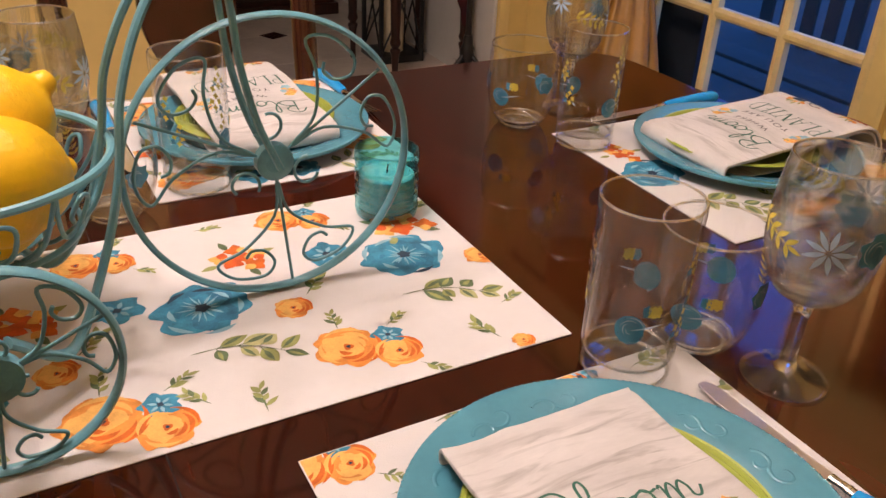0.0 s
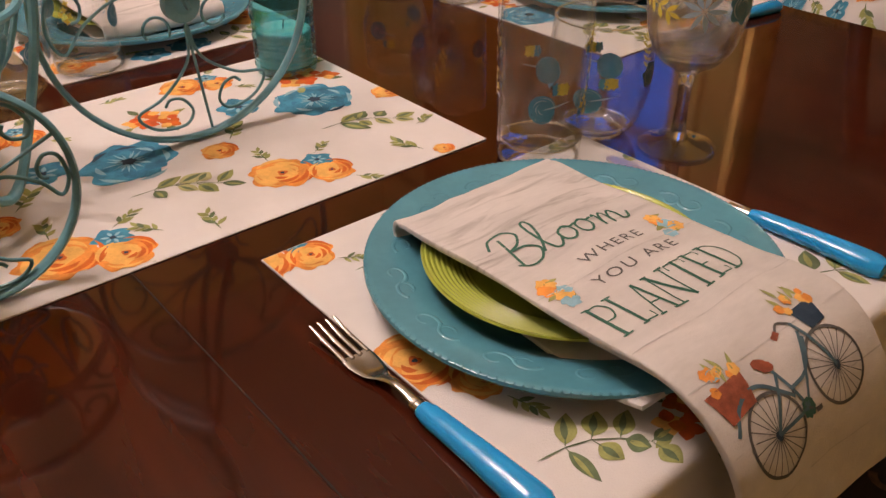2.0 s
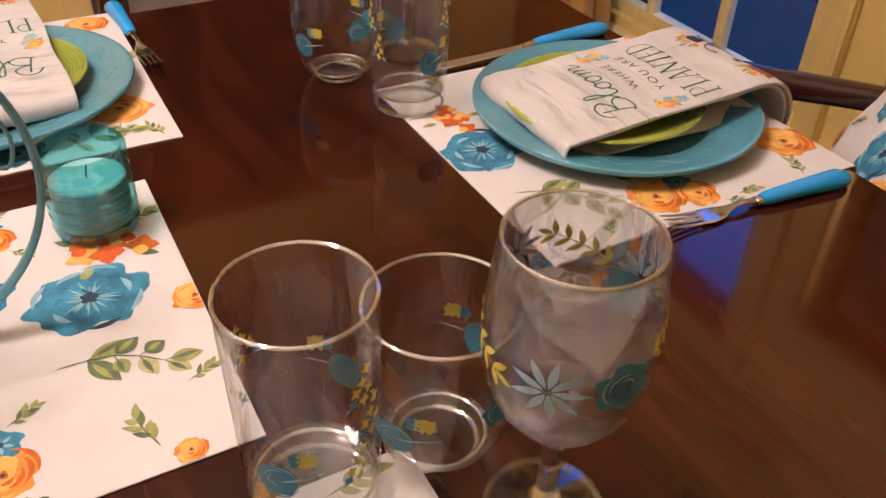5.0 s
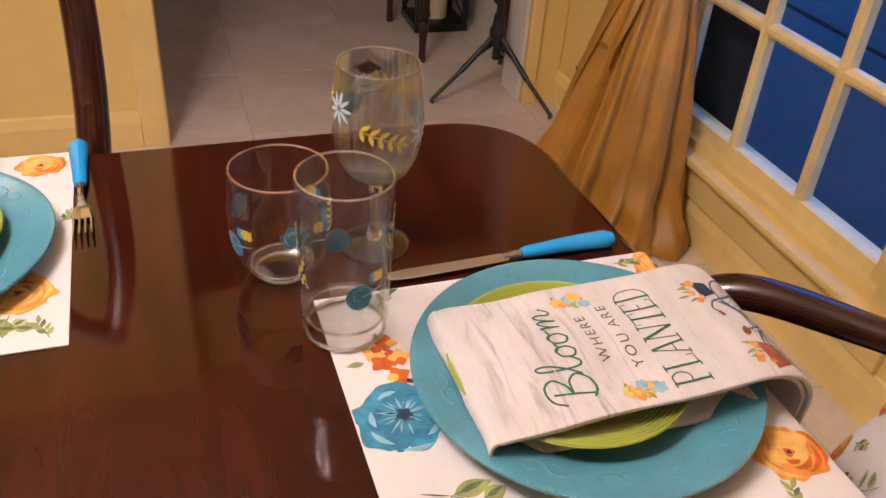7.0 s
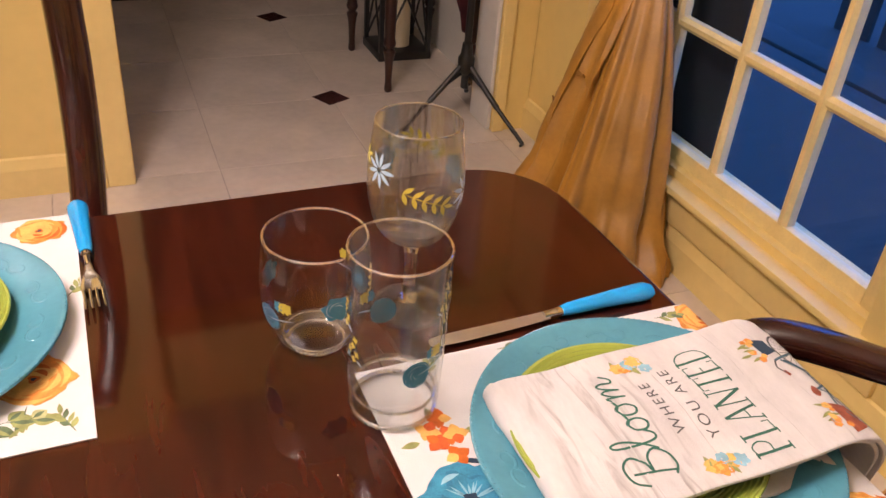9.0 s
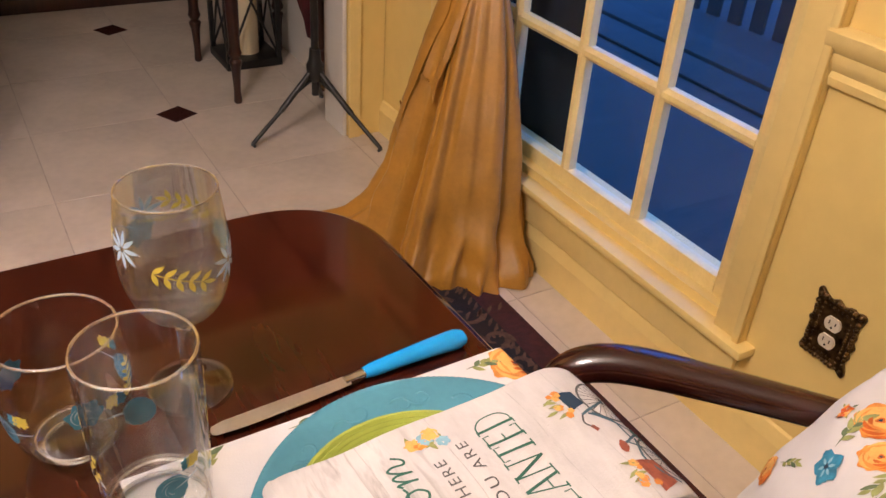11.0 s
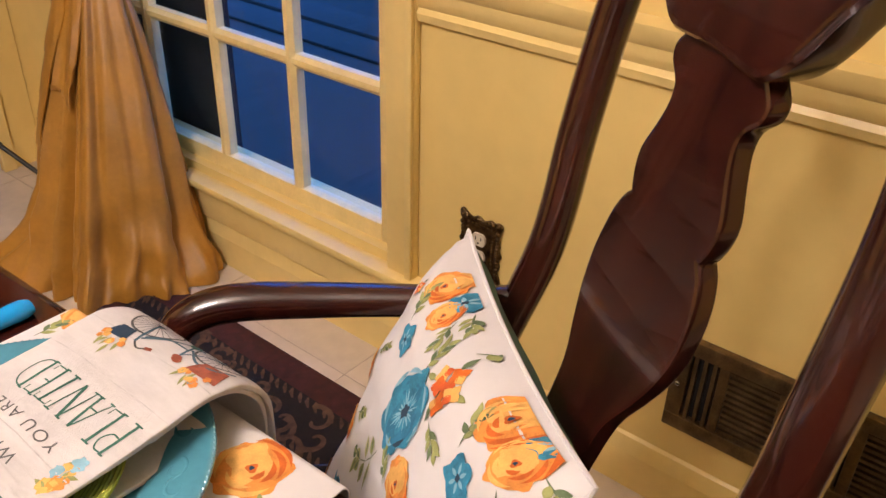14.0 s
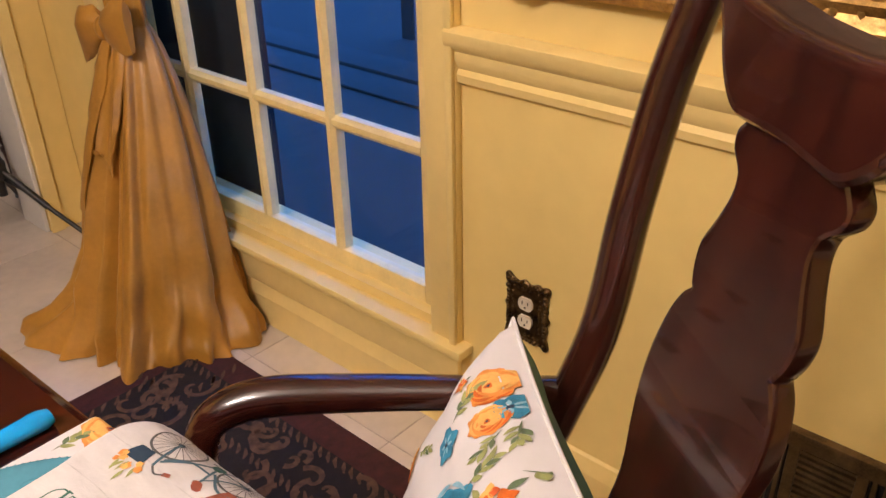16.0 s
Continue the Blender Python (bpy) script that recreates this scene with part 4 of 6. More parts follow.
def charger():
    ob = thing("dinner_plate", "turquoise glazed stoneware dinner plate with embossed beaded rim", "plate", "turquoise plates")
    R, H = 0.172, 0.024
    part("dish", lathe(bmesh.new(), plate_profile(R, H, 0.10, 0.006), 96), M_TURQ, ob)
    bd = bmesh.new()
    for i in range(170):
        a = 2 * math.pi * i / 170
        bmesh.ops.create_icosphere(bd, subdivisions=1, radius=0.0017, matrix=Matrix.Translation((0.1702 * math.cos(a), 0.1702 * math.sin(a), H - 0.0002)))
    tagged(part("beaded_edge", bd, M_TURQ, ob), "", "", "", "stuff")
    sc = bmesh.new()
    for i in range(14):
        a0 = 2 * math.pi * i / 14
        for sgn, rr in ((1, 0.141), (-1, 0.148)):
            pts = []
            for k in range(22):
                t = k / 21
                th, rad = sgn * (0.4 + 5.2 * t), 0.013 * (1 - 0.72 * t)
                du, dr = rad * math.cos(th) + sgn * 0.010, rad * math.sin(th)
                ang, r2 = a0 + du / 0.14, rr + dr * 0.8
                z = float(np.interp(r2, [0.1204, 0.1410, 0.1651], [0.0137, 0.0197, 0.0238])) - 0.0023
                pts.append((r2 * math.cos(ang), r2 * math.sin(ang), z))
            tube(sc, pts, [0.0030 - 0.0004 * k / 21 for k in range(22)], 10)
    tagged(part("embossed_scrollwork", sc, M_TURQ, ob), "", "", "", "stuff")
    return ob


def salad_plate():
    ob = thing("salad_plate", "lime green glazed salad plate with ribbed rings", "plate", "green plates")
    prof = [(0, 0.003), (0.06, 0.003), (0.063, 0), (0.068, 0), (0.070, 0.003), (0.100, 0.011), (0.117, 0.0175), (0.1195, 0.0195), (0.1185, 0.0212)]
    for k in range(9):
        r = 0.1165 - 0.0042 * k
        z = 0.0205 - 0.0018 * k
        prof += [(r, z), (r - 0.0015, z + 0.0010), (r - 0.0030, z - 0.0002)]
    prof += [(0.074, 0.0058), (0.05, 0.0055), (0, 0.0055)]
    part("dish", lathe(bmesh.new(), prof, 96), M_GREEN, ob)
    return ob


PLATES = {"A": (0.563, -0.574, 0), "B": (1.227, -0.042, 90), "C": (0.566, 0.321, 180)}
ch = charger()
sp = salad_plate()
ch.matrix_basis = pose(*PLATES["A"][:2], TZ + 0.0022)
sp.matrix_basis = pose(PLATES["A"][0] - 0.008, PLATES["A"][1] - 0.001, TZ + 0.0142)
for key, dx, dy in (("B", -0.018, 0.004), ("C", 0.0, 0.0)):
    x, y, a = PLATES[key]
    copy_thing(ch, pose(x, y, TZ + 0.0022, 0, 0, a + 11))
    copy_thing(sp, pose(x + dx, y + dy, TZ + 0.0142, 0, 0, a))


# ---- folded printed napkins ----
NAP_W = 0.182
NAP_PROFILE = spline([(0.262, 0.022), (0.215, 0.0145), (0.10, 0.0135), (0.010, 0.0140), (-0.008, 0.0190), (-0.0125, 0.0300), (-0.006, 0.0410), (0.012, 0.0465), (0.07, 0.0500), (0.15, 0.0525), (0.215, 0.0570), (0.258, 0.0605), (0.282, 0.0580), (0.302, 0.0480), (0.319, 0.0300), (0.332, 0.0080), (0.341, -0.0200), (0.347, -0.0480), (0.351, -0.0720)], 9)
ARC = [0.0]
for a, b in zip(NAP_PROFILE, NAP_PROFILE[1:]):
    ARC.append(ARC[-1] + float(np.linalg.norm(b - a)))
TUCK = ARC[6 * 9]
ARC = [a - TUCK for a in ARC]
NAP_LEN = ARC[-1]


def nap_at(u, s):
    """Point and normal of the towel's upper face: u across, s along from the fold; local +y to the diner."""
    d = float(np.interp(s, ARC, [p[0] for p in NAP_PROFILE]))
    z = float(np.interp(s, ARC, [p[1] for p in NAP_PROFILE]))
    e = 0.004
    d1, z1 = float(np.interp(s + e, ARC, [p[0] for p in NAP_PROFILE])), float(np.interp(s + e, ARC, [p[1] for p in NAP_PROFILE]))
    d0, z0 = float(np.interp(s - e, ARC, [p[0] for p in NAP_PROFILE])), float(np.interp(s - e, ARC, [p[1] for p in NAP_PROFILE]))
    ty, tz = d1 - d0, z1 - z0
    k = math.hypot(ty, tz) or 1
    n = (0.0, -tz / k, ty / k)
    w = 0.0016 * math.sin(9 * u / NAP_W + 14 * s) * min(1, max(0, s) * 8) + 0.0012 * math.sin(31 * s + 3)
    drop = 0.0035 * (2 * u / NAP_W) ** 2 * (1 if s > 0 else 0)
    fall = max(0.0, s - 0.30)
    uu = u * (1 - 0.35 * fall) - 0.12 * fall
    return (uu + 0.0014 * math.sin(40 * s) * abs(2 * u / NAP_W), d + n[1] * w, z + n[2] * w - drop), n


def nap_edge(u, s):
    """Soft rumples and weave unevenness of the cloth."""
    return 0.0030 * noise.noise((u * 20, s * 15, 0.5)) + 0.0010 * noise.noise((u * 45, s * 30, 4.0)) + 0.0003 * noise.noise((u * 110, s * 110, 0))


def nap_shell(u0, u1, s0, s1, lift, thick, nu=14, ns=54):
    bm = bmesh.new()
    top, bot = [], []
    for i in range(ns + 1):
        s = s0 + (s1 - s0) * i / ns
        rt, rb_ = [], []
        for j in range(nu + 1):
            u = u0 + (u1 - u0) * j / nu
            p, n = nap_at(u, s)
            q = Vector(p) + Vector(n) * lift
            edge = nap_edge(u, s)
            rt.append(bm.verts.new(q + Vector(n) * edge))
            rb_.append(bm.verts.new(q - Vector(n) * thick))
        top.append(rt)
        bot.append(rb_)
    for i in range(ns):
        for j in range(nu):
            bm.faces.new((top[i][j], top[i][j + 1], top[i + 1][j + 1], top[i + 1][j]))
            bm.faces.new((bot[i][j], bot[i + 1][j], bot[i + 1][j + 1], bot[i][j + 1]))
        bm.faces.new((top[i][0], top[i + 1][0], bot[i + 1][0], bot[i][0]))
        bm.faces.new((top[i][nu], bot[i][nu], bot[i + 1][nu], top[i + 1][nu]))
    for j in range(nu):
        bm.faces.new((top[0][j], bot[0][j], bot[0][j + 1], top[0][j + 1]))
        bm.faces.new((top[ns][j], top[ns][j + 1], bot[ns][j + 1], bot[ns][j]))
    bmesh.ops.recalc_face_normals(bm, faces=bm.faces[:])
    es = [e for e in bm.edges if len(e.link_faces) == 2 and e.calc_face_angle(0) > 1.0]
    bmesh.ops.bevel(bm, geom=es, offset=min(0.0014, thick * 0.4), segments=2, affect="EDGES", profile=0.5)
    return bm


def stroke(bm, pts, w, mi, layer=1.0, closed=False, n=5):
    """A drawn line of width w with rounded course, in (u, s)."""
    o = spline(pts, n, closed) if n > 1 else [np.array(p, float) for p in pts]
    if closed:
        o.append(o[0])
    prev = None
    for i, p in enumerate(o):
        a, b = o[max(0, i - 1)], o[min(len(o) - 1, i + 1)]
        d = b - a
        k = math.hypot(*d) or 1
        q = (bm.verts.new((p[0] - d[1] / k * w / 2, p[1] + d[0] / k * w / 2, layer)), bm.verts.new((p[0] + d[1] / k * w / 2, p[1] - d[0] / k * w / 2, layer)))
        if prev:
            f = bm.faces.new((prev[0], prev[1], q[1], q[0]))
            f.material_index = mi
        prev = q


SCRIPT = [
    [(0.45, 2.15), (0.25, 1.1), (0.05, 0.05)],
    [(-0.35, 1.75), (0.1, 2.35), (0.9, 2.45), (1.25, 1.95), (0.85, 1.4), (0.35, 1.2), (1.05, 1.1), (1.4, 0.6), (1.0, 0.05), (0.35, -0.05), (-0.15, 0.25)],
    [(1.35, 0.25), (1.8, 1.0), (2.15, 1.9), (2.1, 2.4), (1.85, 2.2), (1.75, 1.1), (1.85, 0.2), (2.15, 0.05), (2.5, 0.5)],
    [(2.95, 0.98), (2.55, 0.75), (2.5, 0.2), (2.85, 0.0), (3.2, 0.35), (3.15, 0.85), (2.9, 0.98), (3.2, 0.78), (3.6, 0.85)],
    [(3.95, 0.98), (3.55, 0.75), (3.5, 0.2), (3.85, 0.0), (4.2, 0.35), (4.15, 0.85), (3.9, 0.98), (4.2, 0.78), (4.55, 0.85)],
    [(4.6, 0.8), (4.8, 0.95), (4.78, 0.4), (4.72, 0.0), (4.9, 0.6), (5.2, 0.98), (5.35, 0.7), (5.28, 0.0), (5.45, 0.6), (5.75, 0.98), (5.92, 0.65), (5.88, 0.12), (6.15, 0.05), (6.45, 0.5)],
]
SLAB = {  # strokes: points, weight; height 1, serifs added
    "P": (0.62, [([(0.14, 0), (0.14, 1)], 2), ([(0.14, 0.97), (0.42, 0.97), (0.56, 0.74), (0.42, 0.5), (0.14, 0.5)], 1)], [(0.0, 0.3, 0), (0.0, 0.2, 1)]),
    "L": (0.58, [([(0.14, 0), (0.14, 1)], 2), ([(0.1, 0.03), (0.52, 0.03), (0.52, 0.22)], 1)], [(0.0, 0.28, 1), (0.0, 0.2, 0)]),
    "A": (0.70, [([(0.08, 0), (0.34, 1)], 1), ([(0.60, 0), (0.36, 1)], 2), ([(0.2, 0.36), (0.5, 0.36)], 1)], [(0.0, 0.2, 0), (0.48, 0.72, 0)]),
    "N": (0.74, [([(0.12, 0), (0.12, 1)], 1), ([(0.12, 1), (0.60, 0)], 2), ([(0.60, 0), (0.60, 1)], 1)], [(0.0, 0.24, 0), (0.0, 0.2, 1), (0.48, 0.72, 1)]),
    "T": (0.62, [([(0.30, 0), (0.30, 1)], 2), ([(0.02, 0.8), (0.02, 0.97), (0.58, 0.97), (0.58, 0.8)], 1)], [(0.16, 0.44, 0)]),
    "E": (0.58, [([(0.14, 0), (0.14, 1)], 2), ([(0.1, 0.03), (0.52, 0.03), (0.52, 0.2)], 1), ([(0.1, 0.97), (0.5, 0.97), (0.5, 0.8)], 1), ([(0.14, 0.5), (0.38, 0.5)], 1)], [(0.0, 0.2, 0), (0.0, 0.2, 1)]),
    "D": (0.66, [([(0.14, 0), (0.14, 1)], 2), ([(0.1, 0.97), (0.36, 0.95), (0.58, 0.72), (0.58, 0.28), (0.36, 0.05), (0.1, 0.03)], 1)], [(0.0, 0.2, 0), (0.0, 0.2, 1)]),
}


def slab_word(bm, word, u0, s0, size, width, mi):
    total = sum(SLAB[c][0] for c in word)
    k = width / total
    x = u0
    for c in word:
        adv, strokes, serifs = SLAB[c]
        for pts, wt in strokes:
            stroke(bm, [(x + px * k, s0 - py * size) for px, py in pts], 0.0016 * wt * 0.9, mi, 1.0 + 0.1 * wt, n=4 if len(pts) > 4 else 1)
        for a, b, y in serifs:
            stroke(bm, [(x + a * k, s0 - y * size), (x + b * k, s0 - y * size)], 0.0016, mi, 1.3, n=1)
        x += adv * k


def font_word(bm, text, u0, s0, size, width, mi):
    cu = bpy.data.curves.new("word", "FONT")
    cu.body, cu.size = text, 1.0
    cu.space_character = 1.25
    ob = bpy.data.objects.new("word", cu)
    scene.collection.objects.link(ob)
    me = bpy.data.meshes.new_from_object(ob.evaluated_get(bpy.context.evaluated_depsgraph_get()))
    bpy.data.objects.remove(ob)
    xs = [v.co.x for v in me.vertices]
    k = width / (max(xs) - min(xs))
    made = [bm.verts.new((u0 + (v.co.x - min(xs)) * k, s0 - v.co.y * size, 1.0)) for v in me.vertices]
    for p in me.polygons:
        try:
            f = bm.faces.new([made[i] for i in p.vertices])
            f.material_index = mi
        except ValueError:
            pass
    bpy.data.meshes.remove(me)


def bicycle(bm):
    rw, fw, r = (-0.034, 0.338), (0.056, 0.322), 0.031
    for cx, cs in (rw, fw):
        stroke(bm, [(cx + r * math.cos(a), cs + r * math.sin(a)) for a in [2 * math.pi * i / 24 for i in range(24)]], 0.0028, GREY, 2.0, True, 2)
        for i in range(22):
            a = 2 * math.pi * i / 22
            stroke(bm, [(cx, cs), (cx + r * math.cos(a), cs + r * math.sin(a))], 0.0008, GREY, 1.5, n=1)
        blob(bm, cx, cs, 0.004, NAVY, 2.5, 3, 0.1, 0, 12)
    stroke(bm, [(-0.071, 0.320), (-0.055, 0.303), (-0.030, 0.300), (-0.002, 0.322)], 0.0032, SLATE, 3)
    for pts in ([(-0.034, 0.338), (0.006, 0.336)], [(0.006, 0.336), (-0.008, 0.297)], [(0.006, 0.336), (0.040, 0.285)], [(-0.034, 0.338), (-0.006, 0.300)], [(0.056, 0.322), (0.040, 0.277)], [(-0.002, 0.316), (0.022, 0.312), (0.040, 0.290)]):
        stroke(bm, pts, 0.0030, SLATE, 3.2, n=3)
    blob(bm, 0.006, 0.336, 0.008, INK, 3.5, 8, 0.1, 0, 24)
    stroke(bm, [(0.006, 0.336), (0.016, 0.342)], 0.002, GREY, 3.6, n=1)
    stroke(bm, [(0.014, 0.342), (0.022, 0.342)], 0.004, GREY, 3.7, n=1)
    blob(bm, -0.012, 0.291, 0.010, BRICK, 3.8, 2, 0.25, 0.2, 20, 0.55)
    stroke(bm, [(0.040, 0.277), (0.030, 0.272), (0.022, 0.278)], 0.0022, GREY, 3.3)
    stroke(bm, [(0.024, 0.277), (0.017, 0.281)], 0.005, BRICK, 3.9, n=1)
    poly(bm, [(-0.078, 0.286), (-0.034, 0.284), (-0.038, 0.308), (-0.070, 0.311)], BRICK, 4.0)
    poly(bm, [(0.048, 0.270), (0.078, 0.268), (0.074, 0.288), (0.054, 0.290)], NAVY, 4.0)
    for k in range(26):
        left = k % 2
        x = random.uniform(-0.078, -0.034) if left else random.uniform(0.044, 0.080)
        s = (0.285 if left else 0.269) - random.uniform(-0.002, 0.014)
        if k % 3 == 0:
            leaf(bm, x, s, 0.016, 0.004, -math.pi / 2 + random.uniform(-0.5, 0.5), LEAF, 4.2 + 0.02 * k)
        else:
            blob(bm, x, s, random.uniform(0.003, 0.0055), random.choice((YELLOW, ORANGE, BLUEL)), 4.4 + 0.02 * k, 5, 0.15, 0, 12)


def napkin(along):
    ob = thing("napkin", "white woven napkin printed with flowers, a bicycle and words", "napkin", "napkins")
    h = NAP_W / 2
    part("towel", nap_shell(-h, h, ARC[0], NAP_LEN, 0.0, 0.0042, 34, 170), M_NAPKIN, ob)
    part("folded_underside", nap_shell(-h + 0.002, h - 0.004, 0.215, NAP_LEN - 0.006, -0.0062, 0.0040, 14, 30), M_NAPKIN, ob)
    pr = bmesh.new()
    random.seed(33)
    for s in (0.108, 0.178, 0.262, 0.306, 0.352, 0.40):
        stroke(pr, [(-h, s), (0, s + 0.0008), (h, s)], 0.0011, WASH, 0.9, n=8)
    sc = 0.0192
    for pts in SCRIPT:
        stroke(pr, [(-0.064 + x * sc, 0.138 - y * sc) for x, y in pts], 0.0023, INK, 1.2, n=7)
    slab_word(pr, "PLANTED", -0.078, 0.246, 0.037, 0.142, INK)
    font_word(pr, "WHERE", -0.030, 0.168, 0.0150, 0.066, GREY)
    font_word(pr, "YOU ARE", -0.044, 0.195, 0.0150, 0.090, GREY)
    for cu, cs in ((-0.072, 0.180), (0.062, 0.166)):
        for k in range(5):
            blob(pr, cu + random.uniform(-0.008, 0.008), cs + 0.026 * (k / 4 - 0.5), random.uniform(0.006, 0.0095), (YELLOW, ORANGE, BLUEL, YELLOW, BLUEL)[k], 1.0 + 0.1 * k, 6, 0.14, 0, 18)
        for k in range(5):
            leaf(pr, cu, cs + 0.03 * (k / 4 - 0.5), 0.014, 0.005, k * 1.4, LEAF, 0.8)
    old = len(pr.verts)
    bicycle(pr)
    pr.verts.ensure_lookup_table()
    for v in pr.verts[old:]:
        v.co.x = v.co.x * 0.88 - 0.015
        v.co.y = 0.300 + (v.co.y - 0.300) * 0.88 + 0.026
    for v in pr.verts:
        v.co.y += along
    for co, no in (((-h + 0.0015, 0, 0), (-1, 0, 0)), ((h - 0.0015, 0, 0), (1, 0, 0)), ((0, 0.004, 0), (0, -1, 0)), ((0, NAP_LEN - 0.006, 0), (0, 1, 0))):
        bmesh.ops.bisect_plane(pr, geom=pr.verts[:] + pr.edges[:] + pr.faces[:], plane_co=co, plane_no=no, clear_outer=True)
    cut_for_bend(pr, 1, [NAP_LEN * i / 80 for i in range(1, 80)])
    cut_for_bend(pr, 0, [-h + NAP_W * i / 26 for i in range(1, 26)])
    for v in pr.verts:
        u, s = v.co.x, v.co.y
        p, n = nap_at(-u, s)
        edge = nap_edge(-u, s)
        v.co = Vector(p) + Vector(n) * (0.00045 + edge + 0.00005 * v.co.z)
    part("printed_design", pr, PRINT, ob, "words, blooms and bicycle printed in colour", False)
    return ob


nap = napkin(-0.009)
nap.matrix_basis = pose(0.559, -0.467, TZ, 0, 0, 180 - 1)
nap_far = napkin(-0.030)
nap_far.matrix_basis = pose(1.105, -0.041, TZ, 0, 0, -90 - 1)
copy_thing(nap_far, pose(0.565, 0.212, TZ, 0, 0, 2))


# ---- cutlery: local +y runs from the tip to the end of the handle ----
def blue_handle(bm, y0, y1):
    pts = [(0, y0 + (y1 - y0) * t, 0.0065 + 0.0015 * math.sin(math.pi * t)) for t in [i / 14 for i in range(15)]]
    rad = [0.0048, 0.0062] + [0.0066 + 0.0032 * (i / 11) ** 1.3 for i in range(11)] + [0.0094, 0.0070]
    return tube(bm, pts, [1.38 * r for r in rad], 14, 0.80)


def collar(y):
    bm = bmesh.new()
    for k in range(3):
        tube(bm, [(0, y - 0.0015 + k * 0.003, 0.0065), (0, y + 0.0012 + k * 0.003, 0.0065)], 0.0062 - 0.0002 * k, 14, 0.75)
    return bm


def fork():
    ob = thing("fork", "steel dinner fork with a glossy blue handle", "fork", "forks")
    for k in range(4):
        x = (k - 1.5) * 0.0066
        pts = spline([(x * 1.05, 0.0, 0.0105), (x, 0.02, 0.0065), (x, 0.045, 0.0045)], 6)
        part("tine", tubem(pts, [0.0010 + 0.0008 * min(1, i / 5) for i in range(len(pts))], 8, 0.7), M_STEEL, ob)
    bm = bmesh.new()
    sect = spline([(0.0118, 0.042, 0.0048), (0.0122, 0.052, 0.0042), (0.0100, 0.066, 0.0045), (0.0052, 0.078, 0.0068), (0.0036, 0.090, 0.0098), (0.0036, 0.104, 0.0092), (0.0046, 0.116, 0.0075)], 5)
    rings = []
    for w, y, z in sect:
        ring = []
        for j in range(14):
            a = 2 * math.pi * j / 14
            dip = 0.0022 * min(1, w / 0.012) * (1 - abs(math.cos(a))) if w > 0.006 else 0
            ring.append(bm.verts.new((w * math.cos(a), y, z + 0.0014 * math.sin(a) - dip)))
        rings.append(ring)
    for a, b in zip(rings, rings[1:]):
        for j in range(14):
            bm.faces.new((a[j], a[(j + 1) % 14], b[(j + 1) % 14], b[j]))
    bm.faces.new(rings[0])
    bm.faces.new(rings[-1][::-1])
    bmesh.ops.recalc_face_normals(bm, faces=bm.faces[:])
    part("neck", bm, M_STEEL, ob, "polished steel neck")
    part("collar", collar(0.114), M_STEEL, ob)
    part("handle", blue_handle(bmesh.new(), 0.120, 0.236), M_BLUEH, ob, "glossy blue handle")
    return ob


def knife():
    ob = thing("table_knife", "steel table knife with a glossy blue handle", "knife", "knives")
    o = spline([(0.0085, 0.004), (0.0108, 0.03), (0.0106, 0.07), (0.0092, 0.12), (0.0075, 0.148)], 6)
    lft = [(-0.0068, y) for y in (0.150, 0.12, 0.08, 0.04, 0.015)] + [(-0.004, 0.003), (0.002, 0.0), (0.006, 0.001)]
    bm = outline_prism(bmesh.new(), [tuple(p) for p in o] + lft, 2, 0.0042, 0.0058)
    part("blade", bevelled(bm, 0.0005, 1), M_BLADE, ob, "polished steel blade")
    part("bolster", tubem([(0, 0.143, 0.0055), (0, 0.150, 0.006), (0, 0.160, 0.0065)], [0.0058, 0.005, 0.0058], 12, 0.8), M_STEEL, ob)
    part("collar", collar(0.160), M_STEEL, ob)
    part("handle", blue_handle(bmesh.new(), 0.166, 0.290), M_BLUEH, ob, "glossy blue handle")
    return ob


fk, kn = fork(), knife()
fk.matrix_basis = pose(0.365, -0.501, TZ, 0, 0, 180 + 0.5)
copy_thing(fk, pose(1.128, -0.256, TZ, 0, 0, -90 - 4))
copy_thing(fk, pose(0.764, 0.320, TZ, 0, 0, 2))
kn.matrix_basis = pose(0.752, -0.452, TZ + 0.0022, 0, 0, 180 + 2)
copy_thing(kn, pose(1.083, 0.162, TZ + 0.0022, 0, 0, -90 + 2))
copy_thing(kn, pose(0.365, 0.235, TZ, 0, 0, 0))


# ---- glassware ----
def on_profile(profile, z):
    """Outer radius of a glass at height z."""
    zs_, rs_ = [p[1] for p in profile], [p[0] for p in profile]
    return float(np.interp(z, zs_, rs_))


def wrap_decal(motifs, radius_at, parent):
    for fn in motifs:
        bm = bmesh.new()
        fn(bm)
        cut_for_bend(bm, 0, [-0.15 + 0.006 * i for i in range(60)])
        for v in bm.verts:
            x, z, lay = v.co
            r = radius_at(z) + 0.0003 + 0.0001 * lay
            a = x / 0.045
            v.co = (r * math.cos(a), r * math.sin(a), z)
        part("painted_decal", bm, ENAMEL, parent, "enamel flowers painted on the glass", False)


def d_bloom(x, z, s):
    def f(bm):
        blob(bm, x, z, s, 0, 1, 6, 0.12, 0, 28)
        for k in range(3):
            crescent(bm, x, z, s * (0.35 + 0.2 * k), s * 0.08, k, k + 2.4, 1, 2)
    return f


def d_daisy(x, z, s):
    def f(bm):
        for k in range(9):
            a = k * 0.698
            leaf(bm, x + 0.12 * s * math.cos(a), z + 0.12 * s * math.sin(a), s, s * 0.25, a, 1, 1 + 0.01 * k)
    return f


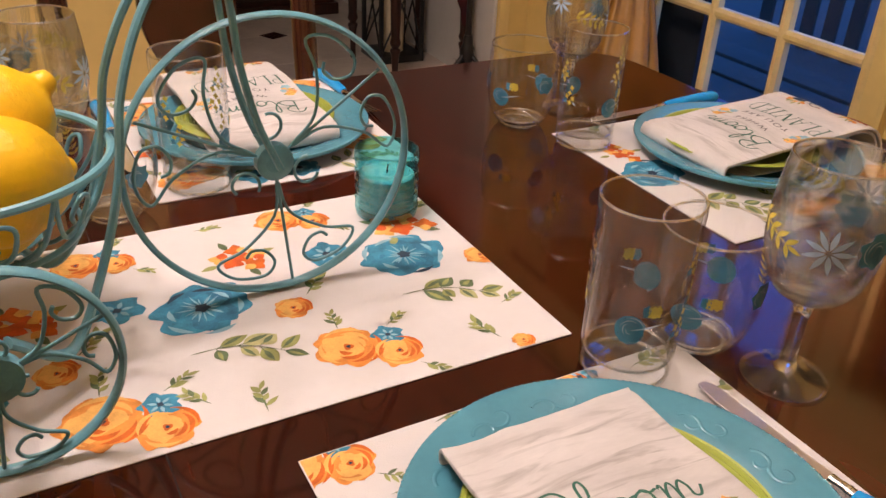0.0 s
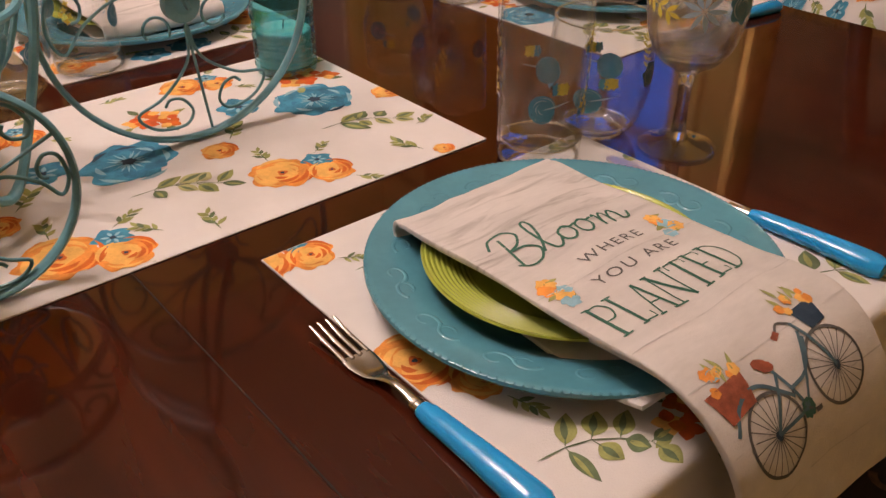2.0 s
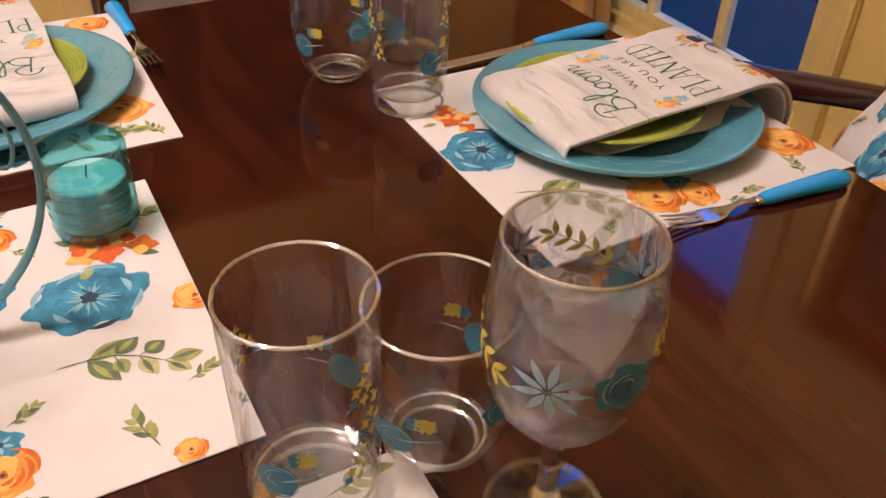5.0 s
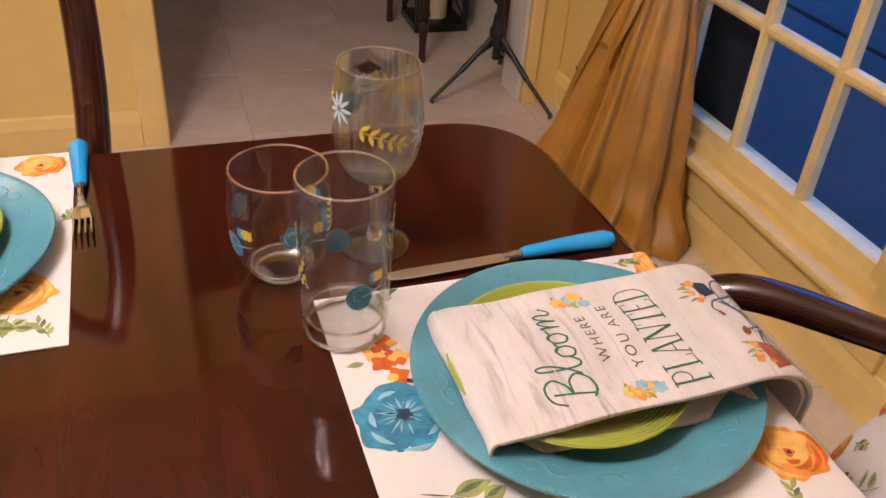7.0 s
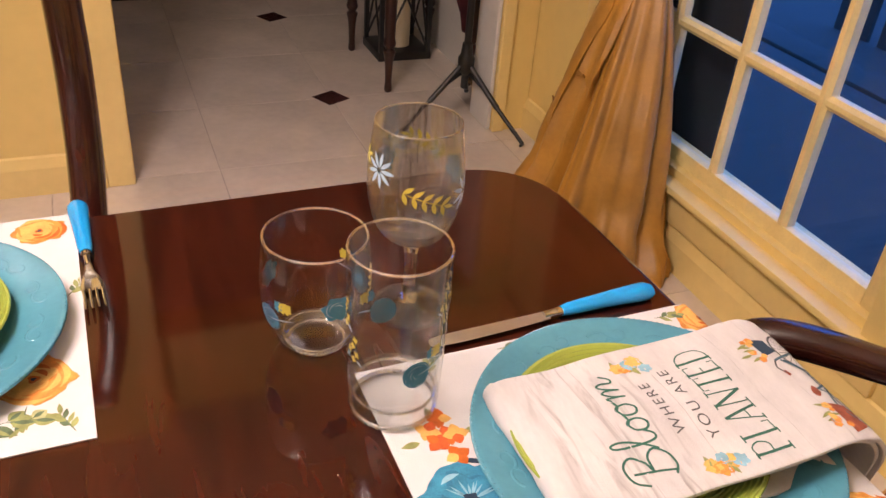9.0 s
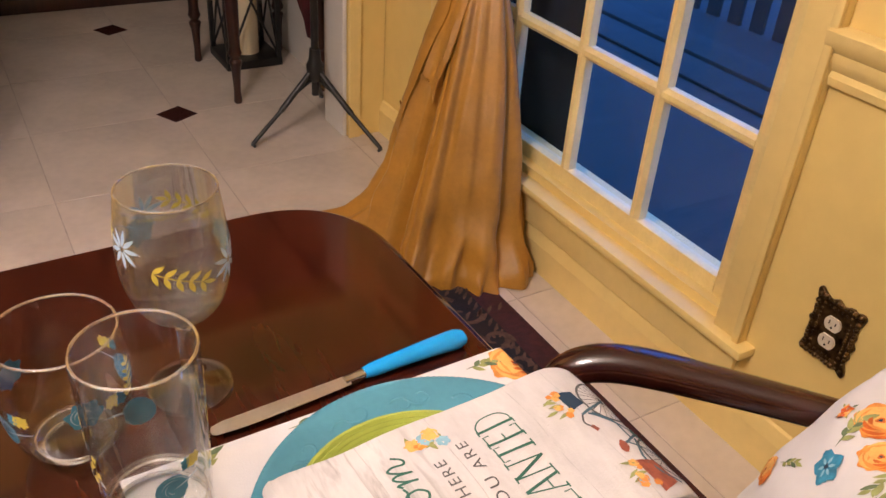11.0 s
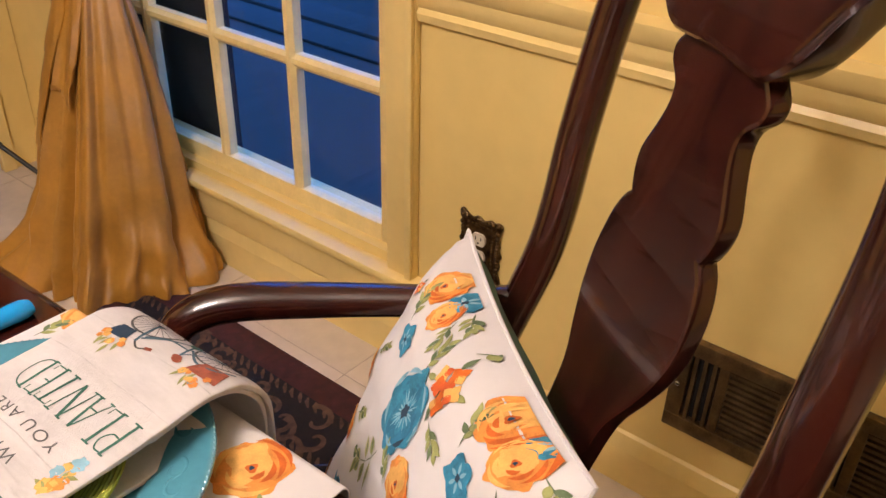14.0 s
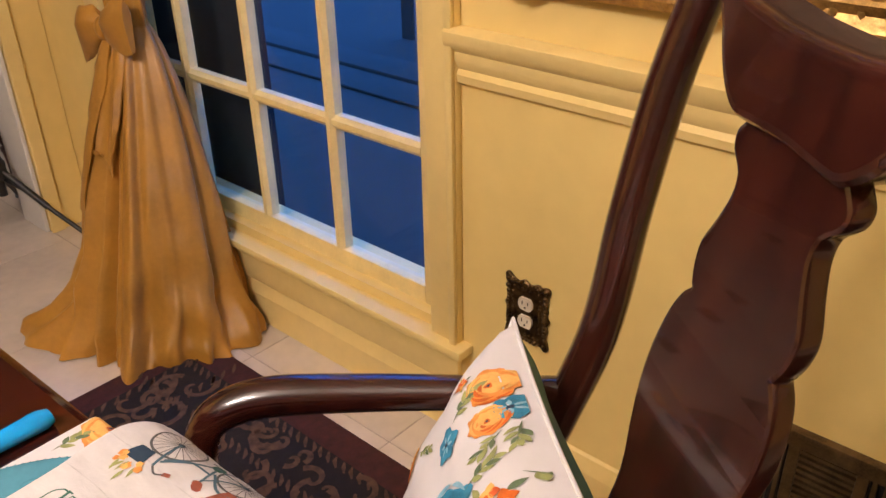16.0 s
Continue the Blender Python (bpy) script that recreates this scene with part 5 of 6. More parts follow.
def d_sprig(x, z, s, rot):
    def f(bm):
        c, n = math.cos(rot), math.sin(rot)
        leaf(bm, x - c * s, z - n * s, 2 * s, s * 0.05, rot, 2, 1)
        for k in range(5):
            t = k / 4 * 1.6 - 0.9
            for sd in (1, -1):
                leaf(bm, x + c * s * t, z + n * s * t, s * 0.52, s * 0.19, rot + sd * 0.95, 2, 1.2 + 0.1 * k)
        leaf(bm, x + c * s * 0.8, z + n * s * 0.8, s * 0.5, s * 0.17, rot, 2, 1.9)
    return f


def d_cluster(x, z, s):
    def f(bm):
        for k, (du, dz, mi) in enumerate(((0, 0.6, 2), (0.55, -0.1, 2), (-0.5, 0.05, 2), (0.1, -0.75, 2), (-0.75, -0.6, 0), (0.35, 1.35, 2))):
            for j in range(4):
                a = j * 1.57 + k
                leaf(bm, x + du * s, z + dz * s, s * 0.42, s * 0.26, a, mi, 1 + 0.1 * k + 0.02 * j)
        for sd in (1, -1):
            leaf(bm, x + sd * 0.6 * s, z - 0.6 * s, s * 0.8, s * 0.22, -0.6 if sd > 0 else 3.7, 1, 0.9)
    return f


def d_bike(x, z, s):
    def f(bm):
        crescent(bm, x, z, s, s * 0.18, 0, 6.2, 0, 1)
        blob(bm, x, z, s * 0.92, 0, 0.5, 5, 0.02, 0, 24)
        for k in range(4):
            crescent(bm, x, z, s * (0.9 - 0.2 * k), s * 0.05, k, k + 2, 1, 2)
        leaf(bm, x, z, s * 2.2, s * 0.12, 0.25, 1, 2)
        for k in range(6):
            blob(bm, x + s * (0.9 + 0.35 * (k % 3)), z + s * (1.3 + 0.3 * (k // 3)), s * 0.28, 2 if k % 3 else 0, 2 + 0.1 * k, 5, 0.25, 0, 24)
    return f


def rim_ring(r, z, w, parent):
    pts = [(r * math.cos(a), r * math.sin(a), z) for a in [2 * math.pi * i / 72 for i in range(72)]]
    part("rim", tubem(pts, w, 8, 1.0, (0, 0, 1), True), M_RIMG, parent)


def foot_glint_ring(r, z, w, parent):
    """Extra mirror-like ring, added as the highlight round a glass foot."""
    pts = [(r * math.cos(a), r * math.sin(a), z) for a in [2 * math.pi * i / 64 for i in range(64)]]
    part("foot_edge", tubem(pts, w, 8, 1.0, (0, 0, 1), True), M_RIMG, parent)


def highball():
    ob = thing("highball_glass", "tall clear tumbler painted with blue and yellow flowers", "glass", "tall glasses")
    H, R0, R1 = 0.164, 0.0408, 0.0440
    outer = [(R0, 0.0045), (R1 - 0.0002, H - 0.002), (R1 - 0.001, H)]
    inner = [(R1 - 0.0022, H), (R1 - 0.003, H - 0.002), (R0 - 0.0026, 0.0215)]
    part("tumbler", lathe(bmesh.new(), outer + inner, 64), M_GLASS, ob)
    part("thick_base", lathe(bmesh.new(), [(0, 0.0), (R0 - 0.004, 0.0), (R0 - 0.0012, 0.0015), (R0 - 0.0002, 0.004), (R0 - 0.0004, 0.0225), (R0 - 0.0026, 0.0215), (R0 - 0.010, 0.0180), (0, 0.0165)], 48), M_FOOTG, ob)
    rim_ring(R1 - 0.0014, H, 0.0012, ob)
    foot_glint_ring(R0 - 0.003, 0.0025, 0.0022, ob)
    foot_glint_ring(R0 - 0.004, 0.0190, 0.0014, ob)
    rad = lambda z: R0 + (R1 - R0) * z / H
    wrap_decal([d_bike(0.02, 0.064, 0.013), d_cluster(0.075, 0.120, 0.010), d_cluster(0.082, 0.092, 0.011), d_cluster(0.070, 0.062, 0.010), d_bike(0.155, 0.070, 0.013), d_cluster(-0.060, 0.105, 0.011), d_cluster(-0.045, 0.075, 0.010)], rad, ob)
    return ob


def stemless():
    ob = thing("stemless_glass", "round clear stemless tumbler painted with flowers", "glass", "stemless glasses")
    prof = spline([(0.0, 0.0), (0.024, 0.0), (0.031, 0.004), (0.041, 0.020), (0.0475, 0.045), (0.0490, 0.070), (0.0475, 0.098), (0.0460, 0.116)], 5)
    prof = [tuple(p) for p in prof]
    wall = [p for p in prof if p[1] > 0.0060]
    inner = [(max(0, r - 0.0022), z) for r, z in prof[::-1] if z > 0.0115]
    part("tumbler", lathe(bmesh.new(), wall + [(prof[-1][0] - 0.0008, prof[-1][1] + 0.0008)] + inner, 64), M_GLASS, ob)
    part("thick_base", lathe(bmesh.new(), [(0, 0.0), (0.0235, 0.0), (0.0300, 0.0035), (0.0345, 0.0105), (0.0325, 0.0112), (0.028, 0.0098), (0.020, 0.0085), (0, 0.0078)], 48), M_FOOTG, ob)
    rim_ring(prof[-1][0] - 0.0011, prof[-1][1] + 0.0006, 0.0012, ob)
    foot_glint_ring(0.0255, 0.0024, 0.0018, ob)
    foot_glint_ring(0.0300, 0.0105, 0.0012, ob)
    wrap_decal([d_bike(0.0, 0.050, 0.0125), d_bloom(0.06, 0.07, 0.012), d_sprig(0.10, 0.075, 0.016, 1.4), d_bike(0.14, 0.05, 0.0125), d_bloom(-0.05, 0.06, 0.012)], lambda z: on_profile(prof[5:], z), ob)
    return ob


def wine_glass():
    ob = thing("wine_glass", "clear stemmed wine glass painted with daisies and leaves", "glass", "wine glasses")
    foot = [(0, 0.0), (0.036, 0.0), (0.0395, 0.0012), (0.0400, 0.0028), (0.034, 0.0042), (0.020, 0.0062), (0.0115, 0.0105), (0.0075, 0.018), (0.0066, 0.035), (0.0066, 0.062), (0.0085, 0.075), (0.0150, 0.0815)]
    bowl = [tuple(p) for p in spline([(0.0150, 0.0815), (0.030, 0.0905), (0.0410, 0.107), (0.0475, 0.132), (0.0485, 0.158), (0.0460, 0.186), (0.0430, 0.208)], 5)]
    inner = [(max(0, r - 0.0020), z + (0.002 if z < 0.1 else 0)) for r, z in bowl[::-1] if z > 0.084] + [(0.010, 0.0850), (0, 0.0838)]
    part("bowl", lathe(bmesh.new(), bowl + [(bowl[-1][0] - 0.001, 0.2088)] + inner, 64), M_BOWLG, ob)
    part("foot", lathe(bmesh.new(), foot[:7] + [(0, 0.0106)], 48), M_STEMG, ob)
    part("stem", lathe(bmesh.new(), [(0, 0.0110)] + [(r, max(z, 0.0110)) for r, z in foot[6:]] + [(0.0142, 0.0838), (0, 0.0832)], 48), M_BASE, ob)
    part("bowl_bottom", lathe(bmesh.new(), [(0, 0.0842), (0.0140, 0.0846), (0.0272, 0.0920), (0.0325, 0.0975), (0.026, 0.0950), (0.012, 0.0915), (0, 0.0905)], 48), M_BASE, ob)
    rim_ring(bowl[-1][0] - 0.0010, 0.2086, 0.0011, ob)
    rad = lambda z: on_profile(bowl, z)
    wrap_decal([d_sprig(0.0, 0.150, 0.024, -0.35), d_daisy(0.048, 0.148, 0.018), d_bloom(0.085, 0.150, 0.015), d_daisy(-0.047, 0.172, 0.016), d_sprig(-0.085, 0.172, 0.021, 0.4), d_sprig(0.122, 0.168, 0.022, 0.3), d_daisy(0.160, 0.165, 0.016), d_bloom(-0.115, 0.150, 0.014)], rad, ob)
    return ob


def resized(ob, across, tall):
    for c in ob.children:
        c.data.transform(Matrix.Diagonal((across, across, tall, 1)))
    return ob


hb, sg, wg = resized(highball(), 1.08, 1.10), resized(stemless(), 1.15, 1.13), resized(wine_glass(), 1.04, 1.10)
hb.matrix_basis = pose(0.705, -0.395, TZ + 0.0024, 0, 0, -160)
sg.matrix_basis = pose(0.802, -0.388, TZ, 0, 0, -150)
wg.matrix_basis = pose(0.838, -0.474, TZ, 0, 0, 160)
copy_thing(hb, pose(1.019, 0.094, TZ + 0.0024, 0, 0, -110))
copy_thing(sg, pose(0.975, 0.211, TZ, 0, 0, -160))
copy_thing(wg, pose(1.089, 0.238, TZ, 0, 0, -100))
copy_thing(hb, pose(0.440, 0.172, TZ + 0.0024, 0, 0, -70))
copy_thing(sg, pose(0.325, 0.125, TZ, 0, 0, 0))
copy_thing(wg, pose(0.279, 0.215, TZ, 0, 0, -95))

# ---- candle jar ----
candle = thing("candle_jar", "teal textured glass candle jar with aqua wax", "candle")
CR = 0.0395
jo = [(0, 0), (CR - 0.004, 0), (CR - 0.001, 0.002), (CR, 0.006)]
for k in range(9):
    z = 0.012 + 0.0062 * k
    jo += [(CR + 0.0007, z), (CR - 0.0006, z + 0.0031)]
jo += [(CR, 0.070), (CR + 0.0012, 0.075), (CR + 0.0012, 0.086), (CR, 0.088)]
ji = [(CR - 0.0026, 0.088), (CR - 0.004, 0.080), (CR - 0.004, 0.010), (CR - 0.010, 0.006), (0, 0.006)]
jb = lathe(bmesh.new(), jo + ji, 72)
for v in jb.verts:
    r = math.hypot(v.co.x, v.co.y)
    if r > CR - 0.0022 and 0.008 < v.co.z < 0.069:
        a = math.atan2(v.co.y, v.co.x)
        k = 1 + 0.014 * math.cos(18 * a + 260 * v.co.z) * math.cos(18 * a - 260 * v.co.z)
        v.co.x *= k
        v.co.y *= k
part("jar", jb, M_TGLASS, candle, "teal textured glass")
part("wax", lathe(bmesh.new(), [(0, 0.0065), (CR - 0.0052, 0.0108), (CR - 0.0046, 0.054), (CR - 0.0065, 0.0555), (0.012, 0.0545), (0, 0.0545)], 48), M_WAXT, candle, "aqua wax fill")
part("wick", tubem([(0, 0, 0.054), (0.0008, 0, 0.061), (0.002, 0, 0.066)], 0.0009, 6), M_DARK, candle)
candle.matrix_basis = pose(0.634, -0.004, TZ + 0.0022)

# ---- tricycle planter with lemons ----
TC_Y = -0.126
tri = thing("tricycle_planter", "turquoise painted wire tricycle planter with scrolled wheels", "planter")
RZ = TZ + 0.0024


def scroll_spokes(bm, cx, cz, y, r, count, phase, w):
    for k in range(count):
        a0 = phase + 2 * math.pi * k / count
        for sgn in (1, -1):
            pts = []
            for rr, da in ((0.16, 0.02), (0.42, 0.10), (0.68, 0.32), (0.86, 0.46), (0.93, 0.33), (0.90, 0.16), (0.80, 0.10), (0.70, 0.17), (0.70, 0.27), (0.76, 0.30)):
                a = a0 + sgn * da * 4.2 / count
                pts.append((cx + r * rr * math.cos(a), y, cz + r * rr * math.sin(a)))
            tube(bm, spline(pts, 5), w, 8, 1.0, (0, 1, 0))
        pts = []
        for t in [i / 14 for i in range(15)]:
            th = 2.0 + 4.4 * t
            rad = 0.115 * r * (1 - 0.35 * t)
            u, v = 0.27 * r + rad * math.cos(th), rad * math.sin(th)
            a = a0 + math.pi / count
            pts.append((cx + u * math.cos(a) - v * math.sin(a), y, cz + u * math.sin(a) + v * math.cos(a)))
        tube(bm, pts, w, 8, 1.0, (0, 1, 0))
        tube(bm, [(cx + r * 0.1 * math.cos(a0), y, cz + r * 0.1 * math.sin(a0)), (cx + r * 0.97 * math.cos(a0), y, cz + r * 0.97 * math.sin(a0))], w, 8, 1.0, (0, 1, 0))


def wire_wheel(name, cx, y, r, count, phase, parent):
    cz = RZ + r
    rim = bmesh.new()
    tube(rim, [(cx + (r - 0.004) * math.cos(a), y, cz + (r - 0.004) * math.sin(a)) for a in [2 * math.pi * i / 72 for i in range(72)]], 0.0032, 8, 1.9, (0, 1, 0), True)
    wob = part(name, rim, M_METALT, parent)
    sp_ = bmesh.new()
    scroll_spokes(sp_, cx, cz, y, r * 0.97, count, phase, 0.0017)
    part("spokes", sp_, M_METALT, wob)
    hub = bmesh.new()
    tube(hub, [(cx, y - 0.008, cz), (cx, y - 0.006, cz), (cx, y + 0.006, cz), (cx, y + 0.008, cz)], [0.010, 0.019, 0.019, 0.010], 20)
    part("hub", hub, M_METALT, wob)
    return wob


wire_wheel("front_wheel", 0.452, TC_Y, 0.149, 3, 0.62, tri)
wire_wheel("rear_wheel", 0.180, -0.302, 0.092, 3, 0.4, tri)
wire_wheel("rear_wheel", 0.180, 0.050, 0.092, 3, 0.9, tri)
part("axle", tubem([(0.180, -0.302, RZ + 0.092), (0.180, 0.05, RZ + 0.092)], 0.004, 10), M_METALT, tri)
for dy in (-0.021, 0.021):
    pts = spline([(0.452, TC_Y + dy, RZ + 0.149), (0.432, TC_Y + dy, 0.962), (0.419, TC_Y + dy, 1.02), (0.413, TC_Y + dy, 1.08), (0.400, TC_Y + dy * 0.6, 1.15)], 6)
    part("fork", tubem(pts, 0.0036, 8, 1.8, (0, 1, 0)), M_METALT, tri)
for dy in (-0.052, 0.052):
    pts = spline([(0.190, TC_Y + dy * 2.2, RZ + 0.080), (0.235, TC_Y + dy * 1.6, 0.80), (0.275, TC_Y + dy, 0.86), (0.300, TC_Y + dy * 0.9, 0.94), (0.312, TC_Y + dy * 0.75, 1.01), (0.343, TC_Y + dy * 0.5, 1.08), (0.400, TC_Y + dy * 0.25, 1.15)], 7)
    part("frame_bar", tubem(pts, 0.0040, 8, 1.8, (0, 1, 0)), M_METALT, tri)
part("stem", tubem([(0.400, TC_Y, 1.135), (0.396, TC_Y, 1.20)], 0.006, 10), M_METALT, tri)
part("handlebar", tubem(spline([(0.36, TC_Y - 0.11, 1.19), (0.39, TC_Y - 0.06, 1.215), (0.396, TC_Y, 1.20), (0.39, TC_Y + 0.06, 1.215), (0.36, TC_Y + 0.11, 1.19)], 6), 0.0045, 8), M_METALT, tri)
BX, BY, BR = 0.178, -0.094, 0.128
bk = bmesh.new()
for r, z, w in ((BR, 0.945, 0.0042), (0.092, 0.872, 0.003), (0.060, 0.860, 0.003)):
    tube(bk, [(BX + r * math.cos(a), BY + r * math.sin(a), z) for a in [2 * math.pi * i / 64 for i in range(64)]], w, 8, 1.0, (0, 0, 1), True)
basket = part("basket", bk, M_METALT, tri)
for k in range(10):
    a0 = 2 * math.pi * k / 10 + 0.25
    wire = bmesh.new()

    def on(a, z):
        r = 0.090 + (BR - 0.090) * max(0, (z - 0.870) / 0.075) ** 0.7
        return (BX + r * math.cos(a), BY + r * math.sin(a), z)
    tube(wire, spline([on(a0, 0.945), on(a0 + 0.06, 0.915), on(a0 + 0.20, 0.890), on(a0 + 0.34, 0.896), on(a0 + 0.36, 0.922), on(a0 + 0.25, 0.930), on(a0 + 0.19, 0.914), on(a0 + 0.24, 0.904)], 5), 0.0022, 8)
    tube(wire, spline([on(a0, 0.945), on(a0 - 0.03, 0.90), (BX + 0.075 * math.cos(a0), BY + 0.075 * math.sin(a0), 0.866), (BX + 0.055 * math.cos(a0), BY + 0.055 * math.sin(a0), 0.860)], 5), 0.0022, 8)
    part("scroll_wire", wire, M_METALT, basket)


def lemon():
    ob = bmesh.new()
    prof = spline([(0.0, -0.058), (0.006, -0.056), (0.013, -0.048), (0.030, -0.036), (0.042, -0.010), (0.041, 0.012), (0.029, 0.036), (0.012, 0.047), (0.009, 0.053), (0.006, 0.058), (0.0, 0.059)], 4)
    lathe(ob, [(max(0, float(p[0])), float(p[1])) for p in prof], 36)
    for v in ob.verts:
        n = noise.noise(v.co * 22) * 0.0022
        v.co += v.co.normalized() * n
    return ob


first = tagged(link_mesh("lemon", lemon(), M_LEMON), "ripe yellow lemon heaped in the wire basket", "lemon", "lemons")
first.matrix_basis = pose(0.205, -0.140, 0.938, 100, 15, 125) @ Matrix.Scale(1.32, 4)
for px, py, pz, rx, ry, rz in ((0.205, -0.060, 0.955, 60, 10, 100), (0.135, -0.178, 0.925, 85, 30, -20), (0.130, -0.070, 0.945, 80, 0, 60), (0.190, -0.100, 0.905, 90, 0, 10), (0.130, -0.120, 0.968, 85, 15, 60), (0.205, -0.040, 0.910, 85, 15, 20)):
    copy_thing(first, pose(px, py, pz, rx, ry, rz))


# ---- carved dining chairs: local front is -y, origin on the floor under the middle of the back ----
def dining_chair(arms, label):
    ob = thing("dining_armchair" if arms else "dining_chair", label, "chair")
    SH = 0.47
    lean = lambda z: 0.16 * max(0, z - SH) ** 1.25 - 0.05 * math.exp(-((z - 0.58) / 0.12) ** 2)
    y_of = lambda z: lean(z) - lean(0.95)
    for sx in (-1, 1):
        pts = spline([(sx * 0.205, 0.10, 0.0), (sx * 0.200, y_of(SH) + 0.05, 0.22), (sx * 0.196, y_of(SH), SH), (sx * 0.200, y_of(0.62), 0.62), (sx * 0.215, y_of(0.78), 0.78), (sx * 0.219, y_of(0.92), 0.92), (sx * 0.214, y_of(1.04), 1.04), (sx * 0.196, y_of(1.13), 1.13), (sx * 0.178, y_of(1.18), 1.185)], 6)
        n = len(pts)
        part("stile", tubem(pts, [0.020 + 0.004 * math.sin(3.1 * i / n) for i in range(n)], 12, 0.85, (0, 1, 0)), M_CHAIR, ob)
    cr = bmesh.new()
    top = [(0.020, 1.146), (0.055, 1.148), (0.100, 1.156), (0.145, 1.184), (0.185, 1.200), (0.205, 1.185)]
    top = spline([(-x, z) for x, z in top[::-1]] + top, 6)
    low = spline([(0.182, 1.160), (0.150, 1.156), (0.125, 1.134), (0.104, 1.104), (0.088, 1.086), (0.070, 1.074), (0.052, 1.072), (0.0, 1.075), (-0.052, 1.072), (-0.070, 1.074), (-0.088, 1.086), (-0.104, 1.104), (-0.125, 1.134), (-0.150, 1.156), (-0.182, 1.160)], 6)
    outline_prism(cr, [tuple(p) for p in list(top) + list(low)], 1, -0.024, 0.016)
    bevelled(cr, 0.009, 3, 50)
    for v in cr.verts:
        v.co.y += y_of(v.co.z)
    part("crest_rail", cr, M_CHAIR, ob)
    upper = spline([(0.066, 0.930), (0.072, 0.945), (0.073, 0.965), (0.062, 0.990), (0.054, 1.013), (0.056, 1.030), (0.070, 1.043), (0.073, 1.056), (0.066, 1.066), (0.053, 1.078)], 3)
    lower = spline([(0.046, 0.50), (0.046, 0.60), (0.046, 0.70), (0.050, 0.755), (0.066, 0.790), (0.081, 0.825), (0.087, 0.860), (0.083, 0.895), (0.074, 0.917), (0.064, 0.928)], 3)
    r_ = [tuple(p) for p in lower + upper]
    sb = bmesh.new()
    outline_prism(sb, r_ + [(-x, z) for x, z in r_[::-1]], 1, -0.009, 0.009)
    bevelled(sb, 0.004, 2, 50)
    for val in [0.5 + 0.05 * i for i in range(1, 13)]:
        bmesh.ops.bisect_plane(sb, geom=sb.verts[:] + sb.edges[:] + sb.faces[:], plane_co=(0, 0, val), plane_no=(0, 0, 1))
    for v in sb.verts:
        v.co.y += y_of(v.co.z) - 0.020 * math.exp(-((v.co.z - 0.74) / 0.12) ** 2)
    part("splat", sb, M_CHAIR, ob, "shaped mahogany vase splat")
    y0 = y_of(SH)
    fw, bw, dep = 0.27, 0.205, 0.45
    fr = bmesh.new()
    outline_prism(fr, [(-bw, y0 + 0.015), (bw, y0 + 0.015), (fw, y0 - dep + 0.03), (fw - 0.03, y0 - dep), (-fw + 0.03, y0 - dep), (-fw, y0 - dep + 0.03)], 2, SH - 0.065, SH)
    part("seat_frame", bevelled(fr, 0.006), M_CHAIR, ob)
    st = bmesh.new()
    outline_prism(st, [(-bw + 0.03, y0 - 0.005), (bw - 0.03, y0 - 0.005), (fw - 0.03, y0 - dep + 0.04), (-fw + 0.03, y0 - dep + 0.04)], 2, SH + 0.001, SH + 0.035)
    part("seat", bevelled(st, 0.016, 3), M_RUG, ob, "dark upholstered seat")
    for sx in (-1, 1):
        pts = spline([(sx * (fw - 0.035), y0 - dep + 0.03, SH - 0.03), (sx * (fw - 0.005), y0 - dep + 0.005, 0.36), (sx * (fw - 0.03), y0 - dep + 0.02, 0.18), (sx * (fw - 0.028), y0 - dep + 0.01, 0.05), (sx * (fw - 0.02), y0 - dep - 0.015, 0.02)], 6)
        n = len(pts)
        part("leg", tubem(pts, [0.036 - 0.022 * min(1, i / n * 1.3) + (0.012 if i > n - 4 else 0) for i in range(n)], 12, 1.0, (0, 1, 0)), M_CHAIR, ob)
        if arms:
            a = spline([(sx * 0.208, y_of(0.72) - 0.005, 0.715), (sx * 0.236, -0.12, 0.702), (sx * 0.276, -0.27, 0.694), (sx * 0.292, -0.385, 0.692), (sx * 0.290, -0.442, 0.672), (sx * 0.284, -0.460, 0.628), (sx * 0.276, -0.455, 0.570), (sx * 0.268, -0.440, 0.515), (sx * 0.258, -0.420, 0.455)], 7)
            n = len(a)
            part("arm", tubem(a, [0.019 + 0.0055 * math.exp(-((i - n * 0.36) / (n * 0.18)) ** 2) for i in range(n)], 14, 0.92, (0, 0.3, 1)), M_CHAIR, ob)
    return ob


ch_c = dining_chair(False, "carved dark mahogany side chair drawn up to the table")
ch_c.matrix_basis = pose(0.590, 0.700, 0.0126, 0, 0, 0)
ch_b = dining_chair(True, "carved dark mahogany armchair turned away from the table")
ch_b.matrix_basis = pose(1.745, -0.344, 0.0126, 0, 0, 231.5)

# ---- pillow on the armchair ----
pil = thing("throw_pillow", "white floral throw pillow with green back and piping", "pillow")
PW, PH, PT = 0.425, 0.430, 0.075


